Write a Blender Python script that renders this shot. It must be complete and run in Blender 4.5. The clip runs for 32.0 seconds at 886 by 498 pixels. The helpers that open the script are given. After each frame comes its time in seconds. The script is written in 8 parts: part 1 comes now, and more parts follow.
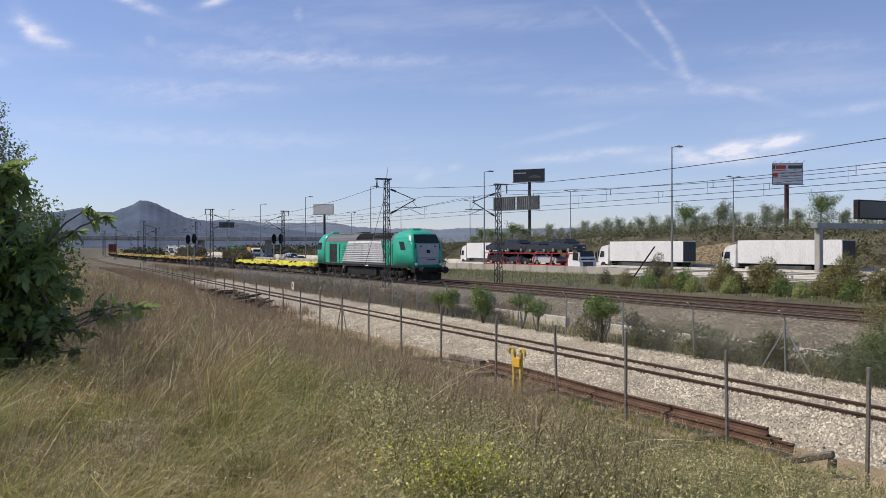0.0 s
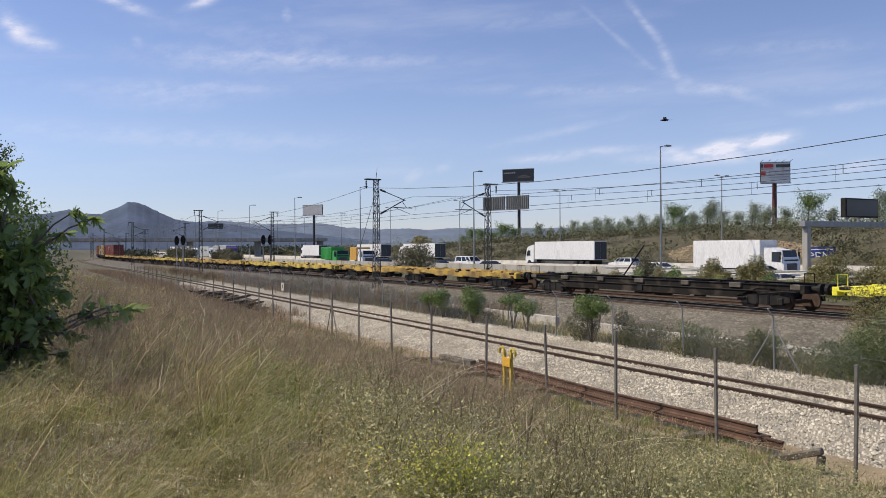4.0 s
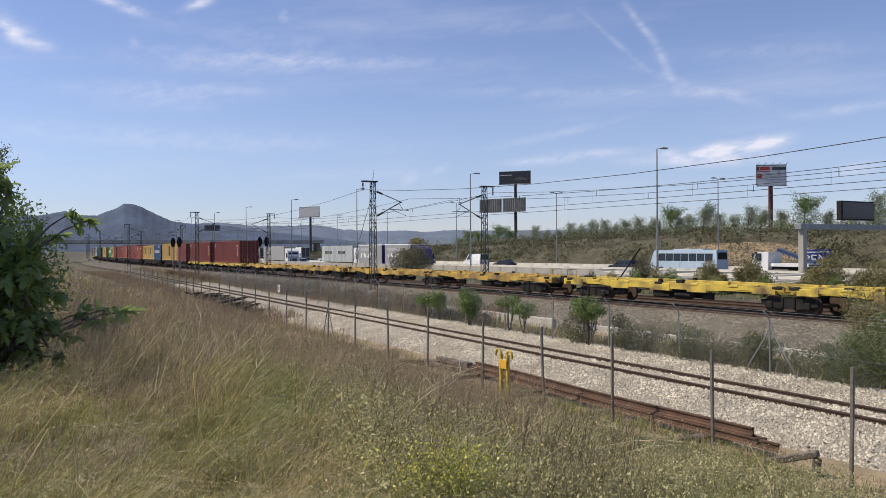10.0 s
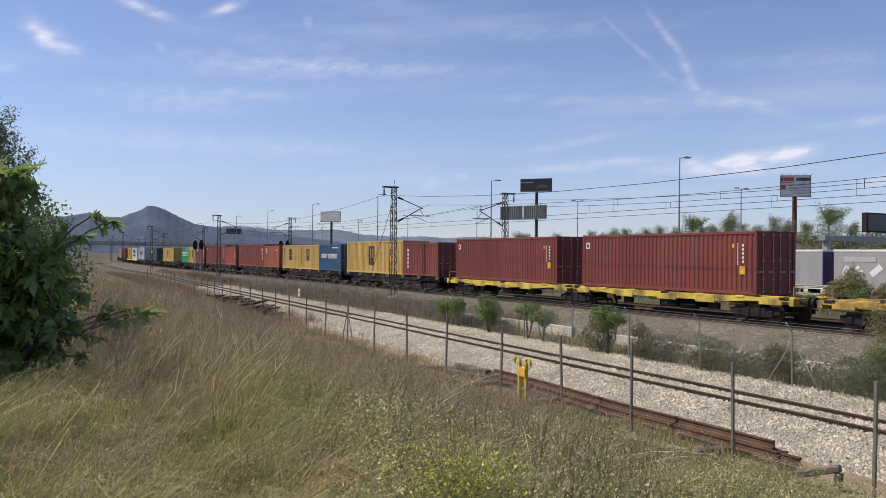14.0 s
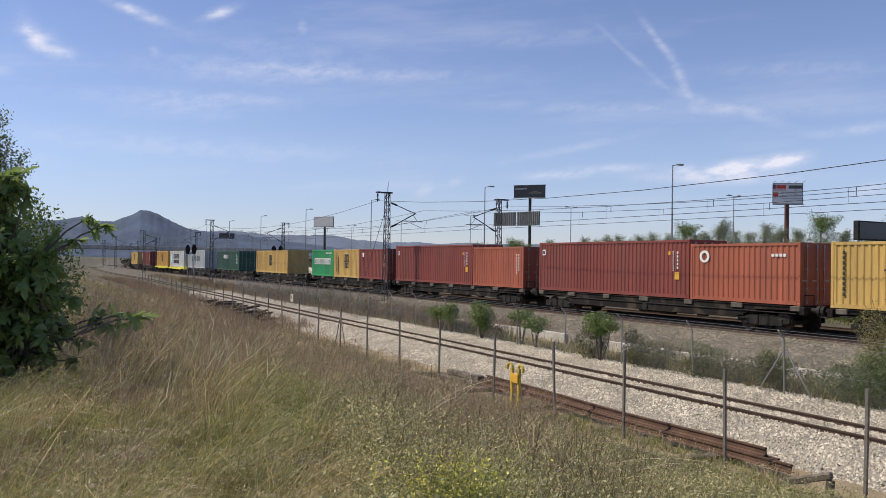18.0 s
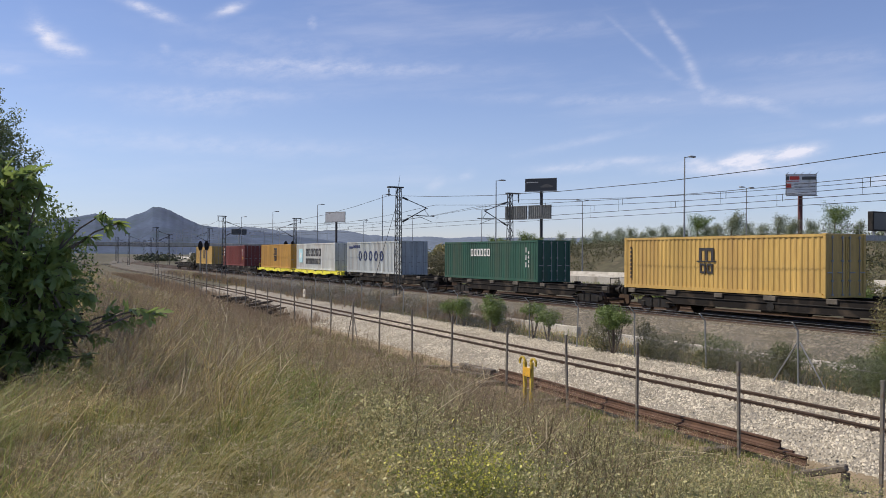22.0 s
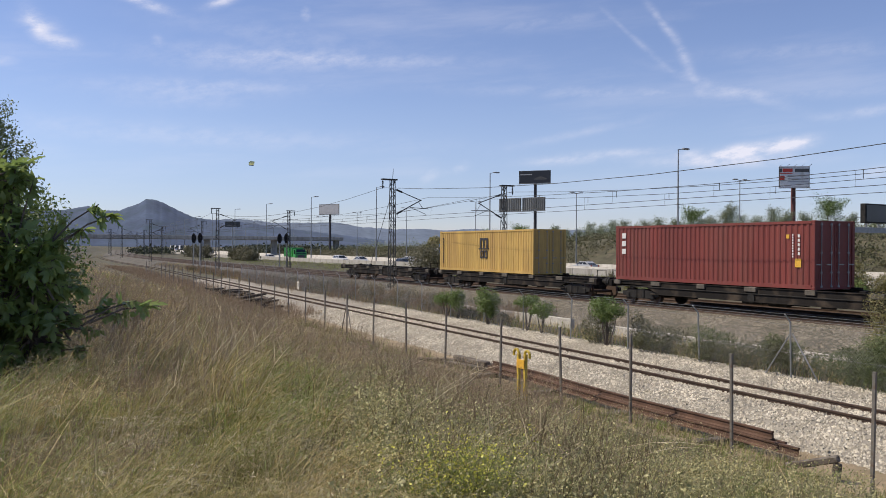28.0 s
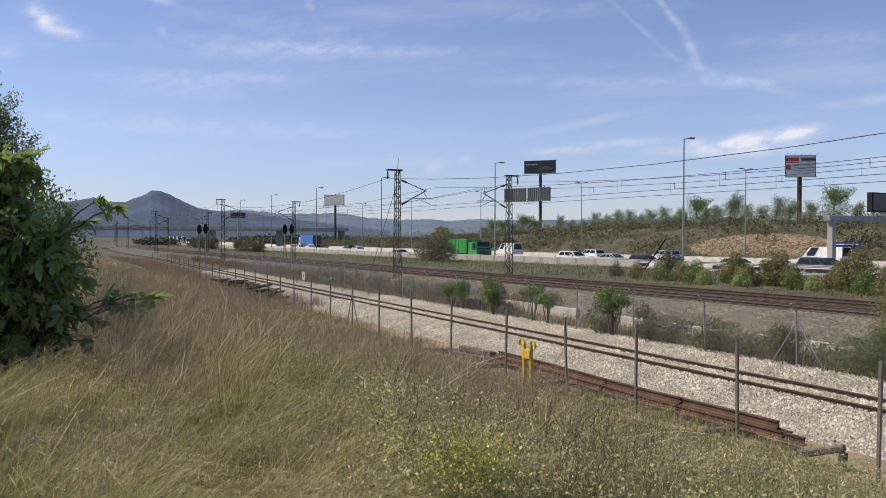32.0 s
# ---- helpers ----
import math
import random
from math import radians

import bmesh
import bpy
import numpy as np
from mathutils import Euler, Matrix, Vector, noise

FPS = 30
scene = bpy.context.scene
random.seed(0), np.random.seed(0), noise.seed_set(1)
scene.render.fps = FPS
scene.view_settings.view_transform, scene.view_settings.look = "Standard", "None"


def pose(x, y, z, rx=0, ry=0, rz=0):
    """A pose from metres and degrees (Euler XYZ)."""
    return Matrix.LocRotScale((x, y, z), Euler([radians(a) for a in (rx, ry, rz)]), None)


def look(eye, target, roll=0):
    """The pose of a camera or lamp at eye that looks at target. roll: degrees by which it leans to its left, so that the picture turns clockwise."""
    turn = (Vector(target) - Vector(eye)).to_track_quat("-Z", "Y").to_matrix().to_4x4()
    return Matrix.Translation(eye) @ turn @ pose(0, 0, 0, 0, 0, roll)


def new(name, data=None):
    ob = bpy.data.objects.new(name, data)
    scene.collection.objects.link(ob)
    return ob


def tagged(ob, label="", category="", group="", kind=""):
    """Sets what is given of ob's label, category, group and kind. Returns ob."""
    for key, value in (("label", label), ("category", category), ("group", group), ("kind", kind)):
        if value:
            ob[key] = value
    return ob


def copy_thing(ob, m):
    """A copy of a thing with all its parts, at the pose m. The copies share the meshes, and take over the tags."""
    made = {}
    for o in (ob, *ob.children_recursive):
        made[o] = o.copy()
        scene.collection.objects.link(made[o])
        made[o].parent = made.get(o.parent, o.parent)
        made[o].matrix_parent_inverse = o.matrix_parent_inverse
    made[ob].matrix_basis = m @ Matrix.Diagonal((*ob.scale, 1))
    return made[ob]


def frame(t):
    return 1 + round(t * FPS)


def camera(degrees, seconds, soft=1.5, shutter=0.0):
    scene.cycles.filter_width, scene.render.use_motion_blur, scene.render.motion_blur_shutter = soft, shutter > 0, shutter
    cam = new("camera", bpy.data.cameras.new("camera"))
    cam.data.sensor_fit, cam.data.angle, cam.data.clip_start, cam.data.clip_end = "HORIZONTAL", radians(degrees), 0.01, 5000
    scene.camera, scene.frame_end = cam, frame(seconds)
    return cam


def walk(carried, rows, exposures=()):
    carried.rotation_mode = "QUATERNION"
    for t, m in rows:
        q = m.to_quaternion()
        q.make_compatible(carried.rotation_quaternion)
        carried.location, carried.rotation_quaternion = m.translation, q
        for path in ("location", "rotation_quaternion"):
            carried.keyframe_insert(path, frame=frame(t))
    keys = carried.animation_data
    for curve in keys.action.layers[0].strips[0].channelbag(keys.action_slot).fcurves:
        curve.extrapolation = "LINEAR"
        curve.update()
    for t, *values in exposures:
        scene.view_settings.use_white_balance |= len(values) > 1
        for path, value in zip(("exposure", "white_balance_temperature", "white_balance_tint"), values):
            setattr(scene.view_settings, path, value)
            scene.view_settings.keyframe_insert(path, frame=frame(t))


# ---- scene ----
# A hand-held camera that stands on a grassy bank: seconds, degrees from the track's direction, pitch, lean.
EYE = Vector((0.0, 0.0, 2.78))
VIEWS = [
(0.0, 28.332, -0.133, 0.073), (0.5, 28.505, -0.273, 0.027), (1.0, 28.789, -0.338, 0.064), (1.5, 28.971, -0.26, 0.193),
(2.0, 29.16, -0.175, 0.294), (2.5, 29.253, -0.247, 0.386), (3.0, 29.144, -0.18, 0.445), (3.5, 29.039, -0.113, 0.386),
(5.5, 29.055, -0.407, 0.456), (6.0, 29.18, -0.709, 0.441), (6.5, 29.35, -0.497, 0.512), (7.0, 29.677, -0.239, 0.439),
(7.5, 29.901, -0.09, 0.379), (8.0, 30.081, 0.092, 0.22), (8.5, 30.045, 0.266, 0.225), (9.0, 29.804, 0.27, 0.203),
(9.5, 29.498, 0.211, 0.201), (10.0, 29.257, 0.017, 0.297), (10.5, 28.527, -0.175, 0.418), (11.0, 28.076, -0.003, 0.32),
(11.5, 27.88, 0.157, 0.141), (12.0, 27.751, 0.359, 0.078), (12.5, 27.832, 0.285, -0.039), (13.0, 27.765, 0.271, -0.288),
(13.5, 27.903, 0.409, -0.47), (14.0, 27.886, 0.446, -0.552), (14.5, 28.235, 0.595, -0.754), (16.5, 28.564, 1.039, -0.782),
(17.0, 28.442, 1.015, -0.796), (17.5, 28.397, 0.945, -0.848), (18.0, 28.338, 0.847, -0.824), (18.5, 28.216, 0.881, -0.734),
(19.0, 27.951, 0.765, -0.544), (19.5, 27.655, 0.559, -0.598), (20.0, 27.667, 0.506, -0.588), (20.5, 27.698, 0.413, -0.613),
(21.0, 27.731, 0.412, -0.563), (21.5, 27.64, 0.456, -0.471), (22.0, 27.554, 0.447, -0.391), (22.5, 27.476, 0.385, -0.387),
(23.0, 27.583, 0.465, -0.416), (23.5, 27.614, 0.518, -0.34), (24.0, 27.562, 0.368, -0.301), (24.5, 27.536, 0.377, -0.303),
(25.0, 27.624, 0.4, -0.317), (25.5, 27.733, 0.446, -0.42), (27.5, 27.911, 0.044, -0.378), (28.0, 27.967, -0.074, -0.357),
(28.5, 28.058, -0.189, -0.399), (29.0, 28.078, -0.364, -0.342), (29.5, 27.966, -0.373, -0.299), (30.0, 27.894, -0.408, -0.251),
(30.5, 27.838, -0.482, -0.259), (31.0, 27.739, -0.59, -0.345), (31.5, 27.727, -0.638, -0.262), (32.0, 27.615, -0.733, -0.179)
]


def view(yaw, pitch, lean):
    y, p = radians(yaw), radians(pitch)
    way = Vector((-math.cos(y) * math.cos(p), math.sin(y) * math.cos(p), math.sin(p)))
    return look(EYE, EYE + way, -lean)


cam = camera(55.5, 32.0, 0.78)
walk(cam, [(t, view(a, b, c)) for t, a, b, c in VIEWS], [(0, 0.06, 6400, 18.5), (32, 0.06, 6400, 18.5)])

# ---- light ----
SUN_TO = Vector((-0.42, -0.62, 0.86)).normalized()
world = bpy.data.worlds.new("sky")
scene.world = world
world.use_nodes = True
wn, wl = world.node_tree.nodes, world.node_tree.links
wn.clear()
sky = wn.new("ShaderNodeTexSky")
sky.sky_type, sky.sun_disc = "NISHITA", False
sky.sun_elevation = math.asin(SUN_TO.z)
sky.sun_rotation = math.atan2(SUN_TO.x, SUN_TO.y)
sky.air_density, sky.dust_density, sky.ozone_density = 1.0, 0.0, 3.6
w_bg, w_out = wn.new("ShaderNodeBackground"), wn.new("ShaderNodeOutputWorld")
w_bg.inputs["Strength"].default_value = 0.108
w_co = wn.new("ShaderNodeTexCoord")


def wmath(op, a, b=None, c=None):
    n = wn.new("ShaderNodeMath")
    n.operation = op
    for i, q in enumerate((a, b, c)):
        if q is None:
            continue
        if isinstance(q, (int, float)):
            n.inputs[i].default_value = q
        else:
            wl.new(q, n.inputs[i])
    return n.outputs[0]


def wnoise(scale, detail, vec, rough=0.55):
    n = wn.new("ShaderNodeTexNoise")
    n.inputs["Scale"].default_value, n.inputs["Detail"].default_value, n.inputs["Roughness"].default_value = scale, detail, rough
    wl.new(vec, n.inputs["Vector"])
    return n.outputs["Fac"]


# thin cirrus streaks, stretched along the horizon, over the clear sky
w_sep = wn.new("ShaderNodeSeparateXYZ")
wl.new(w_co.outputs["Generated"], w_sep.inputs[0])
w_az = wmath("ARCTAN2", w_sep.outputs[1], wmath("MULTIPLY", w_sep.outputs[0], -1.0))
w_el = wmath("ARCSINE", w_sep.outputs[2])


def plane(a, b, c, d):
    """Azimuth and elevation turned and stretched into a cloud layer's own plane."""
    n = wn.new("ShaderNodeCombineXYZ")
    wl.new(wmath("ADD", wmath("MULTIPLY", w_az, a), wmath("MULTIPLY", w_el, b)), n.inputs[0])
    wl.new(wmath("ADD", wmath("MULTIPLY", w_az, c), wmath("MULTIPLY", w_el, d)), n.inputs[1])
    return n.outputs[0]


def ramp01(x, a, b):
    n = wn.new("ShaderNodeMapRange")
    n.interpolation_type = "SMOOTHSTEP"
    n.inputs["From Min"].default_value, n.inputs["From Max"].default_value = a, b
    wl.new(x, n.inputs["Value"])
    return n.outputs["Result"]


w_cirrus = ramp01(wnoise(1.0, 6, plane(2.2, 1.6, -1.2, 14.0), 0.6), 0.46, 0.80)
# strokes of cloud: from (azimuth, elevation) to (azimuth, elevation), width in degrees, strength
CLOUDS = [(1.3, 13.4, 3.2, 13.1, 0.5, 0.55), (1.6, 14.3, 2.5, 12.6, 0.45, 0.7), (2.6, 12.5, 4.4, 12.3, 0.4, 0.75), (6.7, 15.7, 9.6, 14.9, 0.3, 0.85), (12.3, 15.4, 14.0, 16.1, 0.3, 0.85), (18.4, 15.4, 18.9, 15.2, 0.35, 0.6), (9.0, 12.9, 9.3, 13.1, 0.3, 0.3),
          (41.7, 15.6, 43.5, 13.2, 0.24, 0.40), (43.4, 13.4, 44.5, 10.9, 0.30, 0.36), (38.5, 15.7, 40.9, 13.5, 0.16, 0.18), (40.7, 13.7, 43.3, 11.3, 0.20, 0.24), (43.0, 11.5, 50.3, 8.9, 0.35, 0.26), (32.0, 10.6, 56.0, 9.6, 0.42, 0.30), (46.5, 12.4, 57.0, 12.0, 0.5, 0.22), (33.0, 6.9, 41.5, 8.6, 0.28, 0.22),
          (43.0, 5.7, 50.4, 5.7, 0.38, 1.0), (46.0, 6.1, 49.0, 6.5, 0.36, 1.9), (49.4, 6.5, 51.4, 6.8, 0.36, 2.0), (43.3, 6.2, 44.9, 6.3, 0.22, 0.6), (33.8, 5.8, 38.6, 6.1, 0.30, 0.5), (37.5, 6.3, 43.2, 6.5, 0.26, 0.4), (26.5, 4.5, 27.6, 5.2, 0.4, 0.4), (28.6, 5.2, 29.6, 5.6, 0.3, 0.35), (52.5, 8.2, 57.0, 8.6, 0.3, 0.4), (54.0, 4.6, 56.5, 4.8, 0.4, 0.45),
          (9.5, 12.2, 21.5, 12.3, 0.75, 0.36), (15.0, 12.6, 30.0, 12.4, 0.5, 0.30), (5.5, 10.1, 18.5, 10.6, 0.5, 0.34), (7.0, 9.3, 15.0, 9.6, 0.5, 0.22), (0.0, 7.4, 24.0, 7.0, 0.7, 0.24), (-1.5, 10.9, 0.8, 11.1, 0.35, 0.5), (10.0, 14.3, 24.0, 13.6, 0.7, 0.16), (30.0, 14.6, 39.0, 15.2, 0.5, 0.2)]
w_fray = ramp01(wnoise(1.0, 8, plane(26.0, 10.0, -12.0, 60.0), 0.65), 0.30, 0.72)
w_shape = 0.0
for az_0, el_0, az_1, el_1, s_el, power in CLOUDS:
    c_az, c_el, s_az = (az_0 + az_1) / 2, (el_0 + el_1) / 2, max(s_el, math.hypot(az_1 - az_0, el_1 - el_0) * 0.56)
    tilt = math.atan2(el_1 - el_0, az_1 - az_0)
    ca, sa = math.cos(tilt), math.sin(tilt)
    d_az, d_el = wmath("SUBTRACT", w_az, radians(c_az)), wmath("SUBTRACT", w_el, radians(c_el))
    along = wmath("MULTIPLY", wmath("ADD", wmath("MULTIPLY", d_az, ca), wmath("MULTIPLY", d_el, sa)), 1 / radians(s_az))
    across = wmath("MULTIPLY", wmath("SUBTRACT", wmath("MULTIPLY", d_el, ca), wmath("MULTIPLY", d_az, sa)), 1 / radians(s_el))
    r2 = wmath("ADD", wmath("MULTIPLY", along, along), wmath("MULTIPLY", across, across))
    w_shape = wmath("ADD", w_shape, wmath("MULTIPLY", wmath("EXPONENT", wmath("MULTIPLY", r2, -1.0)), power))
w_bank = wmath("MINIMUM", wmath("MULTIPLY", w_shape, wmath("ADD", wmath("MULTIPLY", w_fray, 0.75), 0.15)), 0.85)
w_fade = ramp01(w_el, 0.0, 0.10)
w_amount = wmath("MULTIPLY", wmath("MAXIMUM", wmath("MULTIPLY", w_cirrus, 0.22), w_bank), w_fade)
w_mix = wn.new("ShaderNodeMix")
w_mix.data_type = "RGBA"
wl.new(w_amount, w_mix.inputs[0])
w_tint = wn.new("ShaderNodeMix")
w_tint.data_type, w_tint.blend_type = "RGBA", "MULTIPLY"
wl.new(wmath("SUBTRACT", 1.0, ramp01(w_el, 0.0, 0.16)), w_tint.inputs[0])
wl.new(sky.outputs[0], w_tint.inputs[6])
w_tint.inputs[7].default_value = (0.70, 0.80, 0.95, 1)
w_hue = wn.new("ShaderNodeMix")
w_hue.data_type, w_hue.blend_type = "RGBA", "MULTIPLY"
w_hue.inputs[0].default_value = 1.0
wl.new(w_tint.outputs[2], w_hue.inputs[6])
w_hue.inputs[7].default_value = (1.085, 1.0, 1.055, 1)
wl.new(w_hue.outputs[2], w_mix.inputs[6])
w_mix.inputs[7].default_value = (7.6, 7.8, 8.2, 1)
wl.new(w_mix.outputs[2], w_bg.inputs["Color"])
wl.new(w_bg.outputs[0], w_out.inputs[0])

sun = new("sun", bpy.data.lights.new("sun", "SUN"))
sun.data.energy, sun.data.angle, sun.data.color = 4.7, radians(0.53), (1.0, 0.92, 0.70)
sun.matrix_world = look(SUN_TO * 200, (0, 0, 0))

# ---- materials ----
def mat(name, col, rough=0.75, metal=0.0, var=0.22, scale=2.0, fine=30.0, bump=0.15, stain=None, amount=0.5, streak=1.0, dark=0.0, island=False):
    """A painted or natural surface: tone that varies at two scales, fine relief, and stains of a second colour.
    streak: above 1 draws the stains out downwards. island: each joined piece has a tone of its own."""
    m = bpy.data.materials.new(name)
    m.use_nodes = True
    n, l = m.node_tree.nodes, m.node_tree.links
    b = n["Principled BSDF"]
    b.inputs["Roughness"].default_value, b.inputs["Metallic"].default_value = rough, metal
    co = n.new("ShaderNodeTexCoord")
    mp = n.new("ShaderNodeMapping")
    mp.inputs["Scale"].default_value = (1, 1, 1 / streak)
    l.new(co.outputs["Object"], mp.inputs[0])

    def noise_at(s, det=4):
        t = n.new("ShaderNodeTexNoise")
        t.inputs["Scale"].default_value, t.inputs["Detail"].default_value = s, det
        l.new(mp.outputs[0], t.inputs["Vector"])
        return t.outputs["Fac"]

    def mix(kind, fac, a, c):
        t = n.new("ShaderNodeMix")
        t.data_type, t.blend_type = "RGBA", kind
        if isinstance(fac, float):
            t.inputs[0].default_value = fac
        else:
            l.new(fac, t.inputs[0])
        for k, q in ((6, a), (7, c)):
            if isinstance(q, tuple):
                t.inputs[k].default_value = (*q, 1)
            else:
                l.new(q, t.inputs[k])
        return t.outputs[2]

    def remap(x, a, c, lo=0.0, hi=1.0):
        t = n.new("ShaderNodeMapRange")
        for k, q in (("From Min", a), ("From Max", c), ("To Min", lo), ("To Max", hi)):
            t.inputs[k].default_value = q
        l.new(x, t.inputs["Value"])
        return t.outputs["Result"]

    lo = tuple(q * (1 - var) for q in col)
    hi = tuple(min(1, q * (1 + var)) for q in col)
    big, small = noise_at(scale), noise_at(fine)
    c = mix("MIX", remap(big, 0.3, 0.7), lo, hi)
    c = mix("MIX", remap(small, 0.3, 0.7, 0.0, 0.5), c, mix("MULTIPLY", 1.0, c, (0.6, 0.6, 0.6)))
    if island:
        g = n.new("ShaderNodeNewGeometry")
        c = mix("MIX", remap(g.outputs["Random Per Island"], 0, 1, 0, 0.75), c, stain if stain else tuple(q * 0.5 for q in col))
    elif stain:
        c = mix("MIX", remap(noise_at(scale * 1.7, 8), 0.62 - 0.25 * amount, 0.70), c, stain)
    oi = n.new("ShaderNodeObjectInfo")
    c = mix("MULTIPLY", remap(oi.outputs["Random"], 0, 1, 0.0, 0.25), c, (0.75, 0.75, 0.75))
    l.new(c, b.inputs["Base Color"])
    if bump:
        bp = n.new("ShaderNodeBump")
        bp.inputs["Strength"].default_value, bp.inputs["Distance"].default_value = bump, 0.02
        l.new(small, bp.inputs["Height"])
        l.new(bp.outputs[0], b.inputs["Normal"])
    return m


def leaf_mat(name, col, other, rough=0.55, trans=0.35):
    """Leaves and blades: each piece has its own tone between two colours, and some light comes through."""
    m = mat(name, col, rough, var=0.2, scale=0.6, fine=9, bump=0, stain=other, island=True)
    n, l = m.node_tree.nodes, m.node_tree.links
    b = n["Principled BSDF"]
    src = b.inputs["Base Color"].links[0].from_socket
    tr, mx = n.new("ShaderNodeBsdfTranslucent"), n.new("ShaderNodeMixShader")
    mx.inputs[0].default_value = trans
    l.new(src, tr.inputs["Color"])
    l.new(b.outputs[0], mx.inputs[1])
    l.new(tr.outputs[0], mx.inputs[2])
    l.new(mx.outputs[0], n["Material Output"].inputs[0])
    return m


def glass_mat(name, col=(0.02, 0.025, 0.03), rough=0.06):
    m = mat(name, col, rough, var=0.1, scale=1.0, fine=3, bump=0)
    m.node_tree.nodes["Principled BSDF"].inputs["Specular IOR Level"].default_value = 0.4
    return m


M_SOIL = mat("bank_soil", (0.325, 0.25, 0.155), 0.95, var=0.35, scale=0.5, fine=9, bump=0.6, stain=(0.22, 0.175, 0.10), amount=0.6)
# Dead grass, darkened to put the shade between tufts into its colour.
M_THATCH = mat("dead_grass_gap_shade", (0.105, 0.085, 0.046), 0.95, var=0.4, scale=1.4, fine=26, bump=0.8, stain=(0.085, 0.075, 0.036), amount=0.6)
M_TURF = mat("scrubby_turf", (0.082, 0.076, 0.043), 0.95, var=0.35, scale=0.35, fine=5, bump=0.8, stain=(0.13, 0.108, 0.066), amount=0.4)
M_STONE = mat("pale_ballast", (0.30, 0.275, 0.225), 0.9, var=0.25, scale=0.7, fine=22, bump=0.8, stain=(0.25, 0.22, 0.18), amount=0.7)
M_STONES = mat("pale_ballast_stones", (0.69, 0.635, 0.525), 0.9, var=0.3, scale=0.9, fine=30, bump=0.4, stain=(0.155, 0.138, 0.108), island=True)
# Bed darker than its loose stones: the gaps' shade is in the colour.
M_GRAVEL = mat("grey_ballast_gap_shade", (0.095, 0.088, 0.068), 0.95, var=0.25, scale=0.5, fine=14, bump=0.9, stain=(0.15, 0.125, 0.10), amount=0.6)
M_GRAVELS = mat("grey_ballast_stones", (0.335, 0.30, 0.235), 0.95, var=0.25, scale=0.9, fine=30, bump=0.4, stain=(0.050, 0.045, 0.036), island=True)
M_RAIL = mat("rusty_rail", (0.088, 0.058, 0.042), 0.7, 0.3, var=0.3, scale=3, fine=60, bump=0.3, stain=(0.06, 0.032, 0.022))
M_SLEEPER = mat("old_sleeper", (0.115, 0.095, 0.075), 0.9, var=0.35, scale=3, fine=30, bump=0.6, stain=(0.23, 0.21, 0.18), amount=0.5)
M_CONC = mat("weathered_concrete", (0.44, 0.42, 0.38), 0.9, var=0.18, scale=0.8, fine=20, bump=0.3, stain=(0.26, 0.245, 0.21), amount=0.5, streak=3)
# Lighter copy of the concrete above, with full sun put into its colour.
M_CONCL = mat("sunlit_concrete", (0.56, 0.53, 0.47), 0.9, var=0.12, scale=0.5, fine=20, bump=0.2, stain=(0.36, 0.33, 0.28), amount=0.4, streak=3)
M_ASPHALT = mat("asphalt", (0.16, 0.155, 0.15), 0.9, var=0.2, scale=0.3, fine=25, bump=0.3)
M_STEEL = mat("dark_lattice_steel", (0.050, 0.056, 0.058), 0.65, 0.3, var=0.3, scale=3, fine=40, bump=0.1, stain=(0.08, 0.05, 0.035), amount=0.3)
M_GALV = mat("galvanised_steel", (0.34, 0.35, 0.35), 0.55, 0.7, var=0.15, scale=2, fine=40, bump=0.05)
M_POST = mat("dull_fence_steel", (0.215, 0.20, 0.175), 0.65, 0.3, var=0.25, scale=4, fine=40, bump=0.1, stain=(0.14, 0.085, 0.05), amount=0.4)
M_WIRE = mat("dark_wire", (0.06, 0.065, 0.07), 0.6, 0.5, var=0.1, scale=1, fine=10, bump=0)
M_BLACK = mat("grimy_black", (0.022, 0.021, 0.020), 0.7, 0.1, var=0.4, scale=2, fine=25, bump=0.2, stain=(0.038, 0.031, 0.026), amount=0.4)
M_BLACK.node_tree.nodes["Principled BSDF"].inputs["Specular IOR Level"].default_value = 0.2
M_DARKGREY = mat("dark_grey_paint", (0.075, 0.077, 0.08), 0.55, 0.1, var=0.25, scale=1.2, fine=25, bump=0.1, stain=(0.11, 0.10, 0.09), amount=0.5)
M_GLASS = glass_mat("dark_glass")
M_WHITE = mat("white_paint", (0.78, 0.78, 0.76), 0.45, var=0.06, scale=0.7, fine=12, bump=0.02, stain=(0.55, 0.53, 0.49), amount=0.25, streak=3)
M_RUBBER = mat("tyre_rubber", (0.022, 0.022, 0.023), 0.85, var=0.2, scale=5, fine=40, bump=0.2)
M_LENS = mat("lamp_lens", (0.75, 0.75, 0.70), 0.15, var=0.05, scale=5, fine=30, bump=0)

